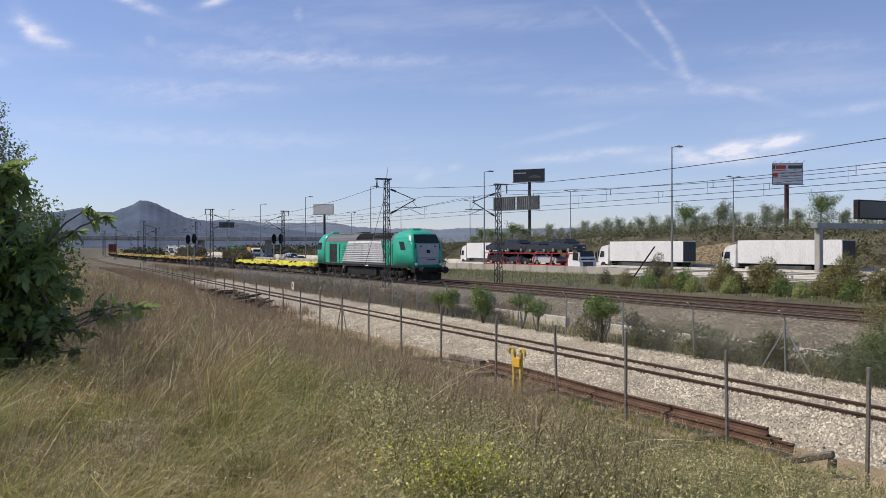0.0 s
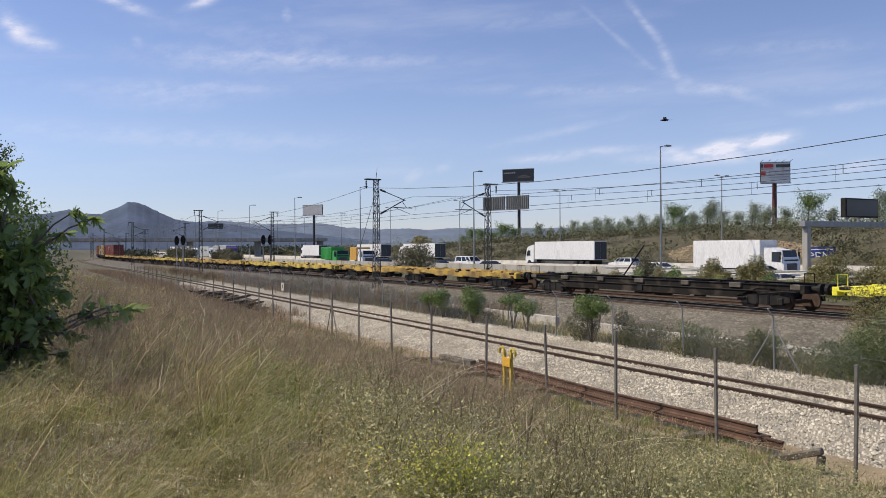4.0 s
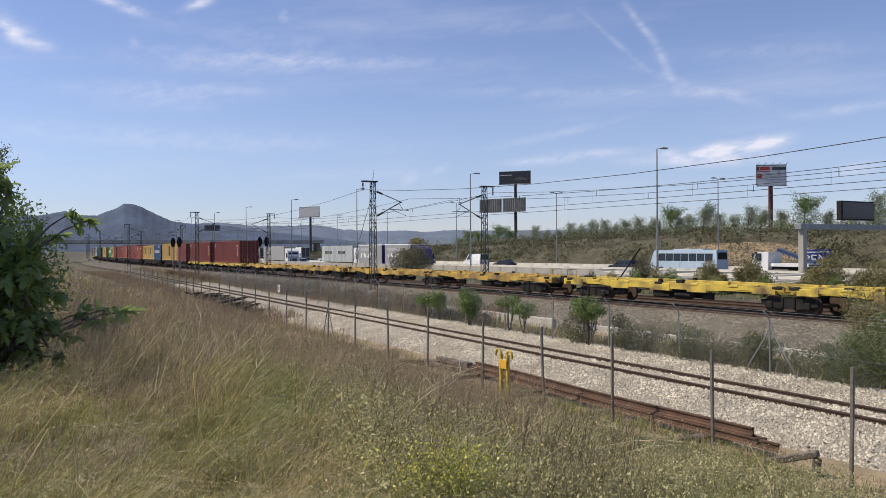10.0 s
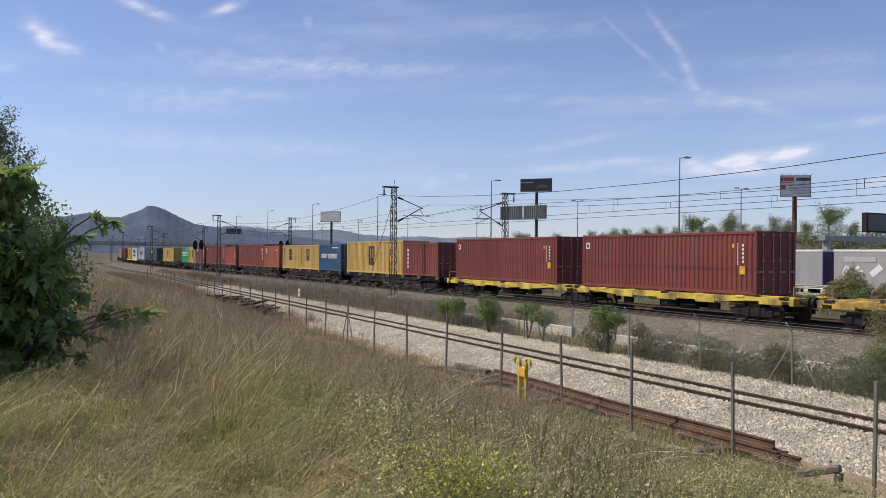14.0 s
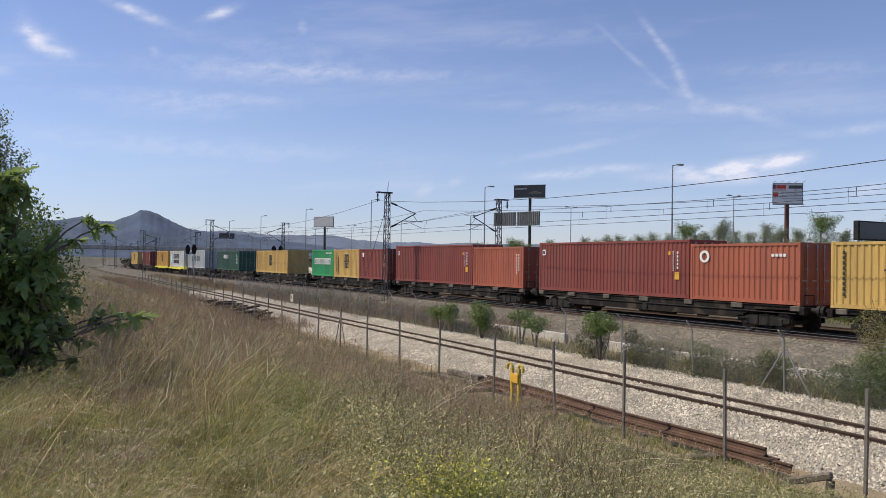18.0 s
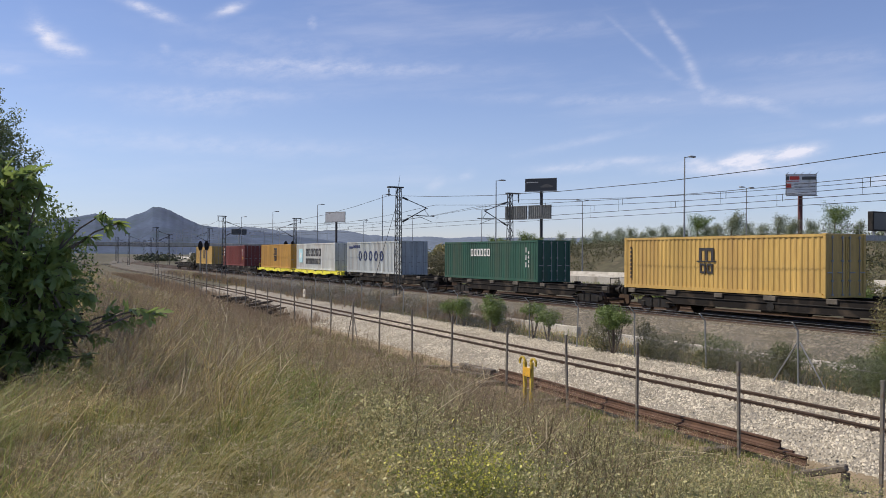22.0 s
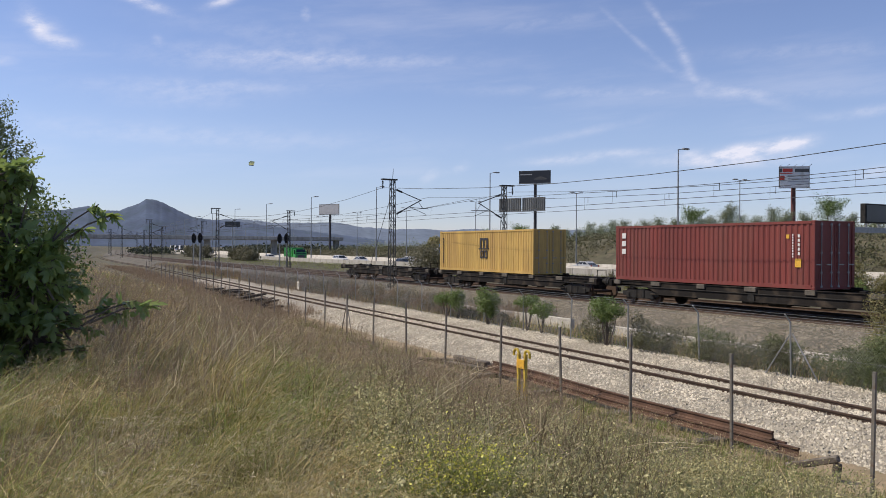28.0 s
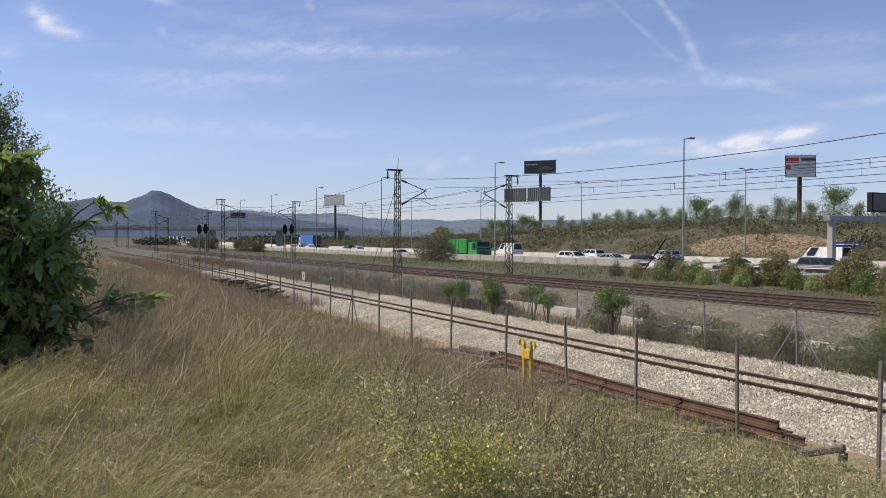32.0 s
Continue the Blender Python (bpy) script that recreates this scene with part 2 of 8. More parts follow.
# ---- building kit ----
class Geo:
    """Collects vertices and faces of one mesh."""

    def __init__(self):
        self.v, self.f = [], []

    def add(self, vs, fs):
        k = len(self.v)
        self.v += [tuple(p) for p in vs]
        self.f += [tuple(i + k for i in f) for f in fs]
        return self

    def box(self, x0, x1, y0, y1, z0, z1, c=0.0):
        """A box; c chamfers all its edges."""
        if c <= 0:
            v = [(x, y, z) for x in (x0, x1) for y in (y0, y1) for z in (z0, z1)]
            return self.add(v, [(0, 1, 3, 2), (4, 6, 7, 5), (0, 4, 5, 1), (2, 3, 7, 6), (0, 2, 6, 4), (1, 5, 7, 3)])
        bm = bmesh.new()
        bmesh.ops.create_cube(bm, size=1.0, matrix=Matrix.Translation(((x0 + x1) / 2, (y0 + y1) / 2, (z0 + z1) / 2)) @ Matrix.Diagonal((x1 - x0, y1 - y0, z1 - z0, 1)))
        bmesh.ops.bevel(bm, geom=bm.edges[:], offset=c, segments=1, affect="EDGES")
        bm.verts.index_update()
        self.add([p.co for p in bm.verts], [[q.index for q in f.verts] for f in bm.faces])
        bm.free()
        return self

    def tube(self, p, q, r, n=6, r2=None):
        """A round bar from p to q, with closed ends."""
        p, q = Vector(p), Vector(q)
        r2 = r if r2 is None else r2
        w = (q - p).normalized()
        a = w.orthogonal().normalized()
        b = w.cross(a)
        k = [math.tau * i / n for i in range(n)]
        v = [p + (a * math.cos(t) + b * math.sin(t)) * r for t in k] + [q + (a * math.cos(t) + b * math.sin(t)) * r2 for t in k]
        return self.add(v, [(i, (i + 1) % n, n + (i + 1) % n, n + i) for i in range(n)] + [tuple(range(n))[::-1], tuple(range(n, 2 * n))])

    def bar(self, p, q, a, b):
        """A flat bar from p to q, a wide level and b high."""
        p, q = Vector(p), Vector(q)
        w = (q - p).normalized()
        s = w.cross(Vector((0, 0, 1)))
        s = s.normalized() if s.length > 1e-4 else Vector((1, 0, 0))
        u = s.cross(w)
        v = [e + s * i * a / 2 + u * j * b / 2 for e in (p, q) for i, j in ((-1, -1), (1, -1), (1, 1), (-1, 1))]
        return self.add(v, [(0, 1, 5, 4), (1, 2, 6, 5), (2, 3, 7, 6), (3, 0, 4, 7), (3, 2, 1, 0), (4, 5, 6, 7)])

    def loft(self, rings, caps=True, closed=True):
        """Skins rings of points of equal count."""
        n = len(rings[0])
        v = [p for r in rings for p in r]
        f = [(i * n + j, i * n + (j + 1) % n, (i + 1) * n + (j + 1) % n, (i + 1) * n + j) for i in range(len(rings) - 1) for j in range(n if closed else n - 1)]
        if caps:
            f += [tuple(range(n))[::-1], tuple(range((len(rings) - 1) * n, len(rings) * n))]
        return self.add(v, f)

    def disc(self, c, axis, r, t, n=16):
        """A wheel-like disc round axis 'y' or 'x'."""
        d = Vector((0, t / 2, 0)) if axis == "y" else Vector((t / 2, 0, 0))
        return self.tube(Vector(c) - d, Vector(c) + d, r, n)

    def turned(self, m):
        self.v = [tuple(m @ Vector(p)) for p in self.v]
        return self


def mesh_of(name, g, material, smooth=False):
    me = bpy.data.meshes.new(name)
    me.from_pydata(g.v, [], g.f)
    if smooth:
        me.polygons.foreach_set("use_smooth", [True] * len(me.polygons))
    me.materials.append(material)
    bm = bmesh.new()
    bm.from_mesh(me)
    bmesh.ops.recalc_face_normals(bm, faces=bm.faces)
    bm.to_mesh(me)
    bm.free()
    return me


def fast_mesh(name, v, f, material, smooth=False):
    """A large mesh from arrays of vertices and of quads or triangles."""
    v, f = np.asarray(v, np.float32), np.asarray(f, np.int32)
    me = bpy.data.meshes.new(name)
    k = f.shape[1]
    me.vertices.add(len(v))
    me.vertices.foreach_set("co", v.ravel())
    me.loops.add(f.size)
    me.loops.foreach_set("vertex_index", f.ravel())
    me.polygons.add(len(f))
    me.polygons.foreach_set("loop_start", np.arange(len(f), dtype=np.int32) * k)
    if smooth:
        me.polygons.foreach_set("use_smooth", np.ones(len(f), bool))
    me.update(calc_edges=True)
    me.materials.append(material)
    return me


def part(name, g, material, parent, label="", smooth=False, m=None):
    """Links one mesh as a part under a thing or under a part."""
    me = g if isinstance(g, bpy.types.Mesh) else mesh_of(name, g, material, smooth)
    ob = new(name, me)
    ob.parent = parent
    if m is not None:
        ob.matrix_basis = m
    if label:
        tagged(ob, label)
    return ob


def thing(name, m, label, category, group=""):
    ob = new(name)
    ob.empty_display_size = 0.2
    ob.matrix_basis = m
    return tagged(ob, label, category, group)


def solid(name, g, material, label="", category="", group="", kind="", m=None, smooth=False):
    me = g if isinstance(g, bpy.types.Mesh) else mesh_of(name, g, material, smooth)
    ob = new(name, me)
    if m is not None:
        ob.matrix_basis = m
    return tagged(ob, label, category, group, kind)

# ---- plan: x runs along the main line, y away from the camera, z = 0 at the main line's railhead ----
MAIN_Y, MAIN2_Y = 30.05, 33.85


def bend(x):
    """How far the main line has curved away from its straight at x."""
    if x > -150:
        return 0.0
    return 0.0003 * (x + 150) ** 2 if x > -350 else 12.0 - 0.12 * (x + 350)


def near_y(x):
    """Centre of the narrow branch track."""
    return 16.5 - 0.0455 * x if x > -150 else 23.325 + bend(x)


def road_y(x):
    """The motorway's near row of lamps."""
    return (56 + 0.07 * (x + 60) if x > -120 else 51.8 + 0.9 * bend(x)) if x < 120 else 68.6


def lerp_at(x, pts):
    for (a, p), (b, q) in zip(pts, pts[1:]):
        if x <= b:
            k = max(0.0, (x - a) / (b - a))
            return p + (q - p) * k
    return pts[-1][1]


BANK = [(-60, 1.9), (-22, 1.5), (-15.8, 1.36), (-14, 1.10), (-12, 0.50), (-9.5, -0.20), (-7.2, -0.80), (-5.6, -1.12), (-4.3, -1.22), (-2.6, -1.30), (-1.5, -1.22), (1.5, -1.18), (2.4, -0.92), (3.2, -0.90)]
EMB = [(33.0, -0.5), (36, 0.3), (42, 2.8), (47, 4.4), (52, 5.1), (70, 5.3), (160, 5.0)]


def bank_tall(x):
    """Height of the motorway's far embankment, as a share of its full height."""
    return lerp_at(x, [(-330, 0.25), (-230, 0.42), (-150, 0.8), (-110, 1.0), (300, 1.0), (600, 0.6)])


def ground_z(x, y):
    v, u, w = y - near_y(x), y - bend(x), y - road_y(x)
    if w > 32.9:
        return -0.5 + (lerp_at(w, EMB) + 0.5) * bank_tall(x) + 0.5 * noise.noise((x * 0.06, y * 0.06, 0)) * min(1, (w - 32.9) / 10)
    if w > -1.0:
        return -0.62
    if u > 24.2:
        z = lerp_at(u, [(24.2, -0.95), (24.9, -0.90), (27.9, -0.33), (36.2, -0.33), (37.5, -0.25), (41, -0.05), (46, 0.0)])
        if u > 38:
            z += 0.12 * noise.noise((x * 0.2, y * 0.2, 3))
        return z if w < -2.5 else min(z, 0.0)
    if v > 3.2:
        return -0.95 + 0.10 * noise.noise((x * 0.25, y * 0.25, 7))
    z = lerp_at(v, BANK)
    return z + (0.16 * noise.noise((x * 0.22, y * 0.22, 1)) + 0.05 * noise.noise((x * 0.9, y * 0.9, 2)) if v < -4.3 else 0.0)


def steps(stops):
    out = []
    for (a, b, d) in stops:
        out += list(np.arange(a, b, d))
    return out + [stops[-1][1]]


GX = steps([(-4700, -900, 380), (-900, -360, 30), (-360, -120, 6), (-120, -45, 1.6), (-45, 8, 0.8), (8, 60, 4), (60, 700, 40), (700, 3200, 500)])
GY = steps([(-1500, -100, 200), (-100, -12, 8), (-12, 0, 1.2), (0, 40, 0.5), (40, 60, 1.2), (60, 120, 2.5), (120, 300, 15), (300, 4700, 400)])
verts = [(x, y, ground_z(x, y)) for x in GX for y in GY]
ny = len(GY)
quads = [(i * ny + j, (i + 1) * ny + j, (i + 1) * ny + j + 1, i * ny + j + 1) for i in range(len(GX) - 1) for j in range(ny - 1)]
gm = fast_mesh("ground", verts, quads, M_SOIL, True)
gm.materials.append(M_TURF)
gm.materials.append(M_THATCH)


def cover(x, y):
    """What covers the earth: 0 bare soil, 1 turf, 2 matted grass."""
    if y - road_y(x) > 32.0 or x < -360 or (y - near_y(x) > 3.0 and y - road_y(x) < -1.5):
        return 1
    if (x < -50 and y - near_y(x) < -2.2) or x < -95:
        return 2
    return 2 if y - near_y(x) < -5.0 + 0.9 * noise.noise((x * 0.45, y * 0.45, 6)) else 0


gm.polygons.foreach_set("material_index", np.array([cover(*verts[q[0]][:2]) for q in quads], np.int32))
solid("ground", gm, None, "dry earth bank and rough ground under weeds", "ground", kind="structure")


def strip(path_y, xs, profile):
    """A bed of the given cross profile (offset, height) along a line."""
    g = Geo()
    n = len(profile)
    for x in xs:
        g.v += [(x, path_y(x) + a, z) for a, z in profile]
    g.f = [(i * n + j, (i + 1) * n + j, (i + 1) * n + j + 1, i * n + j + 1) for i in range(len(xs) - 1) for j in range(n - 1)]
    return g


XS_MAIN = steps([(-700, -360, 10), (-360, -120, 4), (-120, 10, 2), (10, 620, 20)])
XS_NEAR = steps([(-330, -120, 4), (-120, 10, 1), (10, 120, 10)])
solid("ballast_main", strip(lambda x: MAIN_Y + bend(x), XS_MAIN, [(-5.6, -0.95), (-5.2, -0.80), (-4.0, -0.60), (-2.2, -0.24), (-1.5, -0.17), (5.3, -0.17), (6.0, -0.24), (7.0, -0.5)]), M_GRAVEL,
      "grey weathered track ballast with a long shoulder slope", "track ballast", kind="structure", smooth=True)
BRANCH_BED = [(-3.1, -1.42), (-2.5, -1.28), (-1.15, -0.94), (-0.9, -0.92), (0.9, -0.92), (1.2, -0.94), (2.2, -0.80), (2.7, -0.80), (3.3, -1.05)]
solid("ballast_branch", strip(near_y, [x for x in XS_NEAR if x >= -96], BRANCH_BED), M_STONE, "pale fresh track ballast of broken limestone", "track ballast", kind="structure", smooth=True)
solid("ballast_branch_old", strip(near_y, [x for x in XS_NEAR if x <= -96], BRANCH_BED), M_TURF, "weathered grey-brown ballast of the branch farther on", "track ballast", kind="structure", smooth=True)

RAIL_PROFILE = [(-0.068, -0.165), (0.068, -0.165), (0.066, -0.148), (0.010, -0.128), (0.009, -0.045), (0.034, -0.034), (0.036, -0.004), (0.030, 0.0), (-0.030, 0.0), (-0.036, -0.004), (-0.034, -0.034), (-0.009, -0.045), (-0.010, -0.128), (-0.066, -0.148)]


def rail_line(name, path_y, xs, off, z, label, parent):
    g = Geo()
    g.loft([[(x, path_y(x) + off + a, z + b) for a, b in RAIL_PROFILE] for x in xs])
    return part(name, g, M_RAIL, parent, label)


def track(name, path_y, xs, gauge, z, label, pitch, sleeper, near_span):
    t = tagged(new(name), label, "railway track", kind="structure")
    for s in (-1, 1):
        rail_line("rail", path_y, xs, s * (gauge / 2 + 0.035), z, "", t)
    lx, ly = sleeper
    g = Geo().box(-lx / 2, lx / 2, -ly / 2, ly / 2, -0.14, 0.0, 0.02)
    me = mesh_of("sleeper", g, M_SLEEPER)
    x = near_span[0]
    while x < near_span[1]:
        part("sleeper", me, None, t, m=pose(x, path_y(x), z - 0.150 + random.uniform(-0.012, 0.004), 0, 0, random.uniform(-1, 1)))
        x += pitch
    return t


track("track_main_near", lambda x: MAIN_Y + bend(x), XS_MAIN, 1.668, 0.0, "rusty broad-gauge running rails on grey ballast", 0.62, (0.24, 2.5), (-100, -14))
track("track_main_far", lambda x: MAIN2_Y + bend(x), XS_MAIN, 1.668, 0.0, "second pair of rusty broad-gauge rails", 0.62, (0.24, 2.5), (-70, -18))
track("track_branch", near_y, XS_NEAR, 1.0, -0.80, "narrow-gauge rails half sunk in pale ballast", 0.66, (0.22, 1.9), (-95, -6))

# ---- train ----
def strain(t):
    """How far the slowing train has come at t seconds."""
    k = min(1.0, max(0.0, (t - 27.8) / 2.4))
    return 17.988 * t - 0.16137 * (t - 16) ** 2 + 1.65 * k * k * (3 - 2 * k)


def line_pose(s):
    slope = (bend(s + 0.5) - bend(s - 0.5))
    return pose(s, MAIN_Y + bend(s), 0, 0, 0, math.degrees(math.atan(slope)))


MOVING = []


def on_train(ob, s, dz=0.0):
    ob.matrix_basis = line_pose(s + strain(0)) @ pose(0, 0, dz)
    MOVING.append((ob, [(t, line_pose(s + strain(t)) @ pose(0, 0, dz)) for t in [i * 1.0 for i in range(28)] + [27.5 + 0.5 * i for i in range(1, 10)]]))


CONT = {"red": (0.185, 0.034, 0.026), "orange": (0.36, 0.098, 0.05), "rust": (0.215, 0.046, 0.034), "yellow": (0.55, 0.36, 0.10), "green": (0.018, 0.30, 0.105),
        "dark_green": (0.018, 0.085, 0.055), "blue": (0.022, 0.085, 0.185), "grey": (0.42, 0.46, 0.465), "pale": (0.58, 0.60, 0.57), "ochre": (0.52, 0.29, 0.055)}
M_CONT = {k: mat("container_" + k, c, 0.6, 0.0, var=0.22, scale=0.6, fine=9, bump=0.06, stain=(0.62 * c[0] + 0.035, 0.58 * c[1] + 0.022, 0.55 * c[2] + 0.016), amount=0.55, streak=7) for k, c in CONT.items()}


def corrugated(L, z0, z1, y, depth, pitch=0.28):
    """A vertically corrugated sheet along x at depth y; depth points inwards."""
    g = Geo()
    n = max(2, int(L / pitch))
    p = L / n
    xs, ds = [], []
    for i in range(n):
        a = -L / 2 + i * p
        xs += [a, a + p * 0.34, a + p * 0.5, a + p * 0.84]
        ds += [0, 0, 1, 1]
    xs.append(L / 2), ds.append(0)
    for x, d in zip(xs, ds):
        g.v += [(x, y + depth * d, z0), (x, y + depth * d, z1)]
    g.f = [(2 * i, 2 * i + 2, 2 * i + 3, 2 * i + 1) for i in range(len(xs) - 1)]
    return g


def plain_shape(form, x0, x1, y, z0, z1):
    """A flat painted shape on a container's side: a block, a hollow block, a ring or a star."""
    g, yb = Geo(), -1.219 + 0.012
    w, h = x1 - x0, z1 - z0
    if form == "hollow":
        t = min(w, h) * 0.27
        g.box(x0, x0 + t, y, yb, z0, z1).box(x1 - t, x1, y, yb, z0, z1)
        return g.box(x0 + t, x1 - t, y, yb, z1 - t, z1).box(x0 + t, x1 - t, y, yb, z0, z0 + t)
    if form == "ring":
        rings = []
        for i in range(21):
            a = math.tau * i / 20
            px, pz = math.cos(a) * w / 2, math.sin(a) * h / 2
            cx, cz = (x0 + x1) / 2, (z0 + z1) / 2
            rings.append([(cx + px, y, cz + pz), (cx + px * 0.52, y, cz + pz * 0.60), (cx + px * 0.52, yb, cz + pz * 0.60), (cx + px, yb, cz + pz)])
        return g.loft(rings)
    if form == "star":
        pts = [((x0 + x1) / 2 + math.sin(math.tau * i / 14) * w / 2 * (1 if i % 2 == 0 else 0.38), (z0 + z1) / 2 + math.cos(math.tau * i / 14) * h / 2 * (1 if i % 2 == 0 else 0.38)) for i in range(14)]
        return g.loft([[(px, q, pz) for px, pz in pts] for q in (y, yb)])
    return g.box(x0, x1, y, yb, z0, z1)


def container(L, H, colour, label, marks=()):
    """A shipping container; its origin is under its middle, its doors face forwards."""
    W = 2.438
    m = M_CONT[colour]
    c = thing("shipping_container", Matrix(), label, "shipping container", "containers on the train")
    for s, nm in ((-1, "side_panel"), (1, "side_panel")):
        part(nm, corrugated(L - 0.24, 0.17, H - 0.12, s * (W / 2 - 0.02), -s * 0.036), m, c)
    end = corrugated(W - 0.24, 0.15, H - 0.12, 0.0, 0.045, 0.25).turned(pose(-L / 2 + 0.03, 0, 0, 0, 0, -90))
    part("end_panel", end, m, c)
    part("roof", Geo().box(-L / 2 + 0.06, L / 2 - 0.06, -W / 2 + 0.05, W / 2 - 0.05, H - 0.09, H - 0.035), m, c)
    part("floor_panel", Geo().box(-L / 2 + 0.1, L / 2 - 0.1, -W / 2 + 0.08, W / 2 - 0.08, 0.1, 0.16), M_BLACK, c)
    for x in (-1, 1):
        for s in (-1, 1):
            part("corner_post", Geo().box(x * (L / 2 - 0.07) - 0.07, x * (L / 2 - 0.07) + 0.07, s * (W / 2 - 0.08) - 0.08, s * (W / 2 - 0.08) + 0.08, 0.118, H - 0.118, 0.012), m, c)
            for z in (0, H - 0.118):
                part("corner_casting", Geo().box(x * (L / 2 - 0.085) - 0.09, x * (L / 2 - 0.085) + 0.09, s * (W / 2 - 0.078) - 0.081, s * (W / 2 - 0.078) + 0.081, z, z + 0.118, 0.015), m, c)
    for s in (-1, 1):
        part("top_rail", Geo().box(-L / 2 + 0.17, L / 2 - 0.17, s * (W / 2 - 0.03) - 0.03, s * (W / 2 - 0.03) + 0.03, H - 0.13, H - 0.02), m, c)
        part("bottom_rail", Geo().box(-L / 2 + 0.17, L / 2 - 0.17, s * (W / 2 - 0.03) - 0.03, s * (W / 2 - 0.03) + 0.03, 0.03, 0.19), m, c)
    for x in (-L / 2 + 0.06, L / 2 - 0.06):
        part("end_header", Geo().box(x - 0.05, x + 0.05, -W / 2 + 0.16, W / 2 - 0.16, H - 0.14, H - 0.01), m, c)
        part("end_sill", Geo().box(x - 0.05, x + 0.05, -W / 2 + 0.16, W / 2 - 0.16, 0.02, 0.17), m, c)
    for s in (-1, 1):
        d = Geo().box(L / 2 - 0.075, L / 2 - 0.035, min(s * 0.01, s * (W / 2 - 0.17)), max(s * 0.01, s * (W / 2 - 0.17)), 0.17, H - 0.14)
        door = part("door", d, m, c)
        for z in np.linspace(0.55, H - 0.55, 5):
            part("door_panel", Geo().box(L / 2 - 0.036, L / 2 - 0.018, min(s * 0.12, s * (W / 2 - 0.28)), max(s * 0.12, s * (W / 2 - 0.28)), z - 0.13, z + 0.13), m, door)
        for y in (0.22, 0.82):
            rod = Geo().tube((L / 2 + 0.005, s * y, 0.1), (L / 2 + 0.005, s * y, H - 0.08), 0.017, 6)
            for z in (0.14, 0.7, 1.5, H - 0.16):
                rod.box(L / 2 - 0.03, L / 2 + 0.025, s * y - 0.05, s * y + 0.05, z - 0.035, z + 0.035)
            rod.box(L / 2, L / 2 + 0.03, min(s * y, s * (y + 0.3)), max(s * y, s * (y + 0.3)), 1.0, 1.05)
            part("lock_rod", rod, M_GALV, door)
    for j, (nm, (x0, x1, z0, z1), mm, *form) in enumerate(marks):
        part(nm, plain_shape(form[0] if form else "block", x0, x1, -W / 2 - 0.003 - 0.0012 * j, z0, z1), mm, c)
    return c


M_WAGON = {
    "bright": mat("bright_yellow_frame", (0.84, 0.78, 0.05), 0.5, var=0.12, scale=0.8, fine=12, bump=0.05, stain=(0.30, 0.24, 0.05), amount=0.3),
    "dull": mat("grimy_yellow_frame", (0.62, 0.46, 0.065), 0.6, var=0.25, scale=0.7, fine=12, bump=0.1, stain=(0.13, 0.085, 0.04), amount=0.7),
    "orange": mat("rusty_orange_frame", (0.52, 0.34, 0.06), 0.65, var=0.3, scale=0.6, fine=12, bump=0.1, stain=(0.12, 0.07, 0.04), amount=0.8),
    "dark": mat("sooty_brown_frame", (0.014, 0.012, 0.011), 0.85, var=0.35, scale=0.8, fine=14, bump=0.15, stain=(0.062, 0.048, 0.036), amount=0.4),
}


# beige, lighter than the dark wagons' frames
M_SPIGOT = mat("beige_spigot_steel", (0.115, 0.10, 0.08), 0.7, 0.1, var=0.35, scale=3, fine=25, bump=0.2, stain=(0.07, 0.06, 0.05), amount=0.6)


M_WAGON["dark"].node_tree.nodes["Principled BSDF"].inputs["Specular IOR Level"].default_value = 0.2


def wheelset(g, x, r=0.42, gauge=1.668):
    for s in (-1, 1):
        y = s * (gauge / 2 + 0.02)
        g.disc((x, y, r), "y", r, 0.12, 18)
        g.disc((x, y - s * 0.075, r), "y", r + 0.03, 0.03, 18)
    return g.tube((x, -gauge / 2, r), (x, gauge / 2, r), 0.08, 8)


def bogie(parent, x, base=1.8, frame_mat=None):
    fm = frame_mat or M_BLACK
    g = Geo()
    for s in (-1, 1):
        y = s * 1.06
        g.loft([[(x - base / 2 - 0.45, y + a, z) for a, z in ((-0.05, 0.42), (0.05, 0.42), (0.05, 0.62), (-0.05, 0.62))],
                [(x - 0.45, y + a, z) for a, z in ((-0.06, 0.28), (0.06, 0.28), (0.06, 0.72), (-0.06, 0.72))],
                [(x + 0.45, y + a, z) for a, z in ((-0.06, 0.28), (0.06, 0.28), (0.06, 0.72), (-0.06, 0.72))],
                [(x + base / 2 + 0.45, y + a, z) for a, z in ((-0.05, 0.42), (0.05, 0.42), (0.05, 0.62), (-0.05, 0.62))]])
        for k in (-1, 1):
            g.box(x + k * base / 2 - 0.14, x + k * base / 2 + 0.14, y - 0.10, y + 0.10, 0.28, 0.58, 0.03)
            g.tube((x + k * 0.28, y + s * 0.03, 0.34), (x + k * 0.28, y + s * 0.03, 0.70), 0.085, 8)
    g.box(x - 0.25, x + 0.25, -1.05, 1.05, 0.5, 0.74)
    b = part("bogie", g, fm, parent)
    for k in (-1, 1):
        part("wheelset", wheelset(Geo(), x + k * base / 2), M_RAIL, b, smooth=False)
    return b


def buffers(parent, x, d):
    for s in (-1, 1):
        g = Geo().tube((x - d * 0.55, s * 0.87, 1.02), (x - d * 0.12, s * 0.87, 1.02), 0.11, 10).tube((x - d * 0.14, s * 0.87, 1.02), (x, s * 0.87, 1.02), 0.225, 12)
        part("buffer", g, M_BLACK, parent)


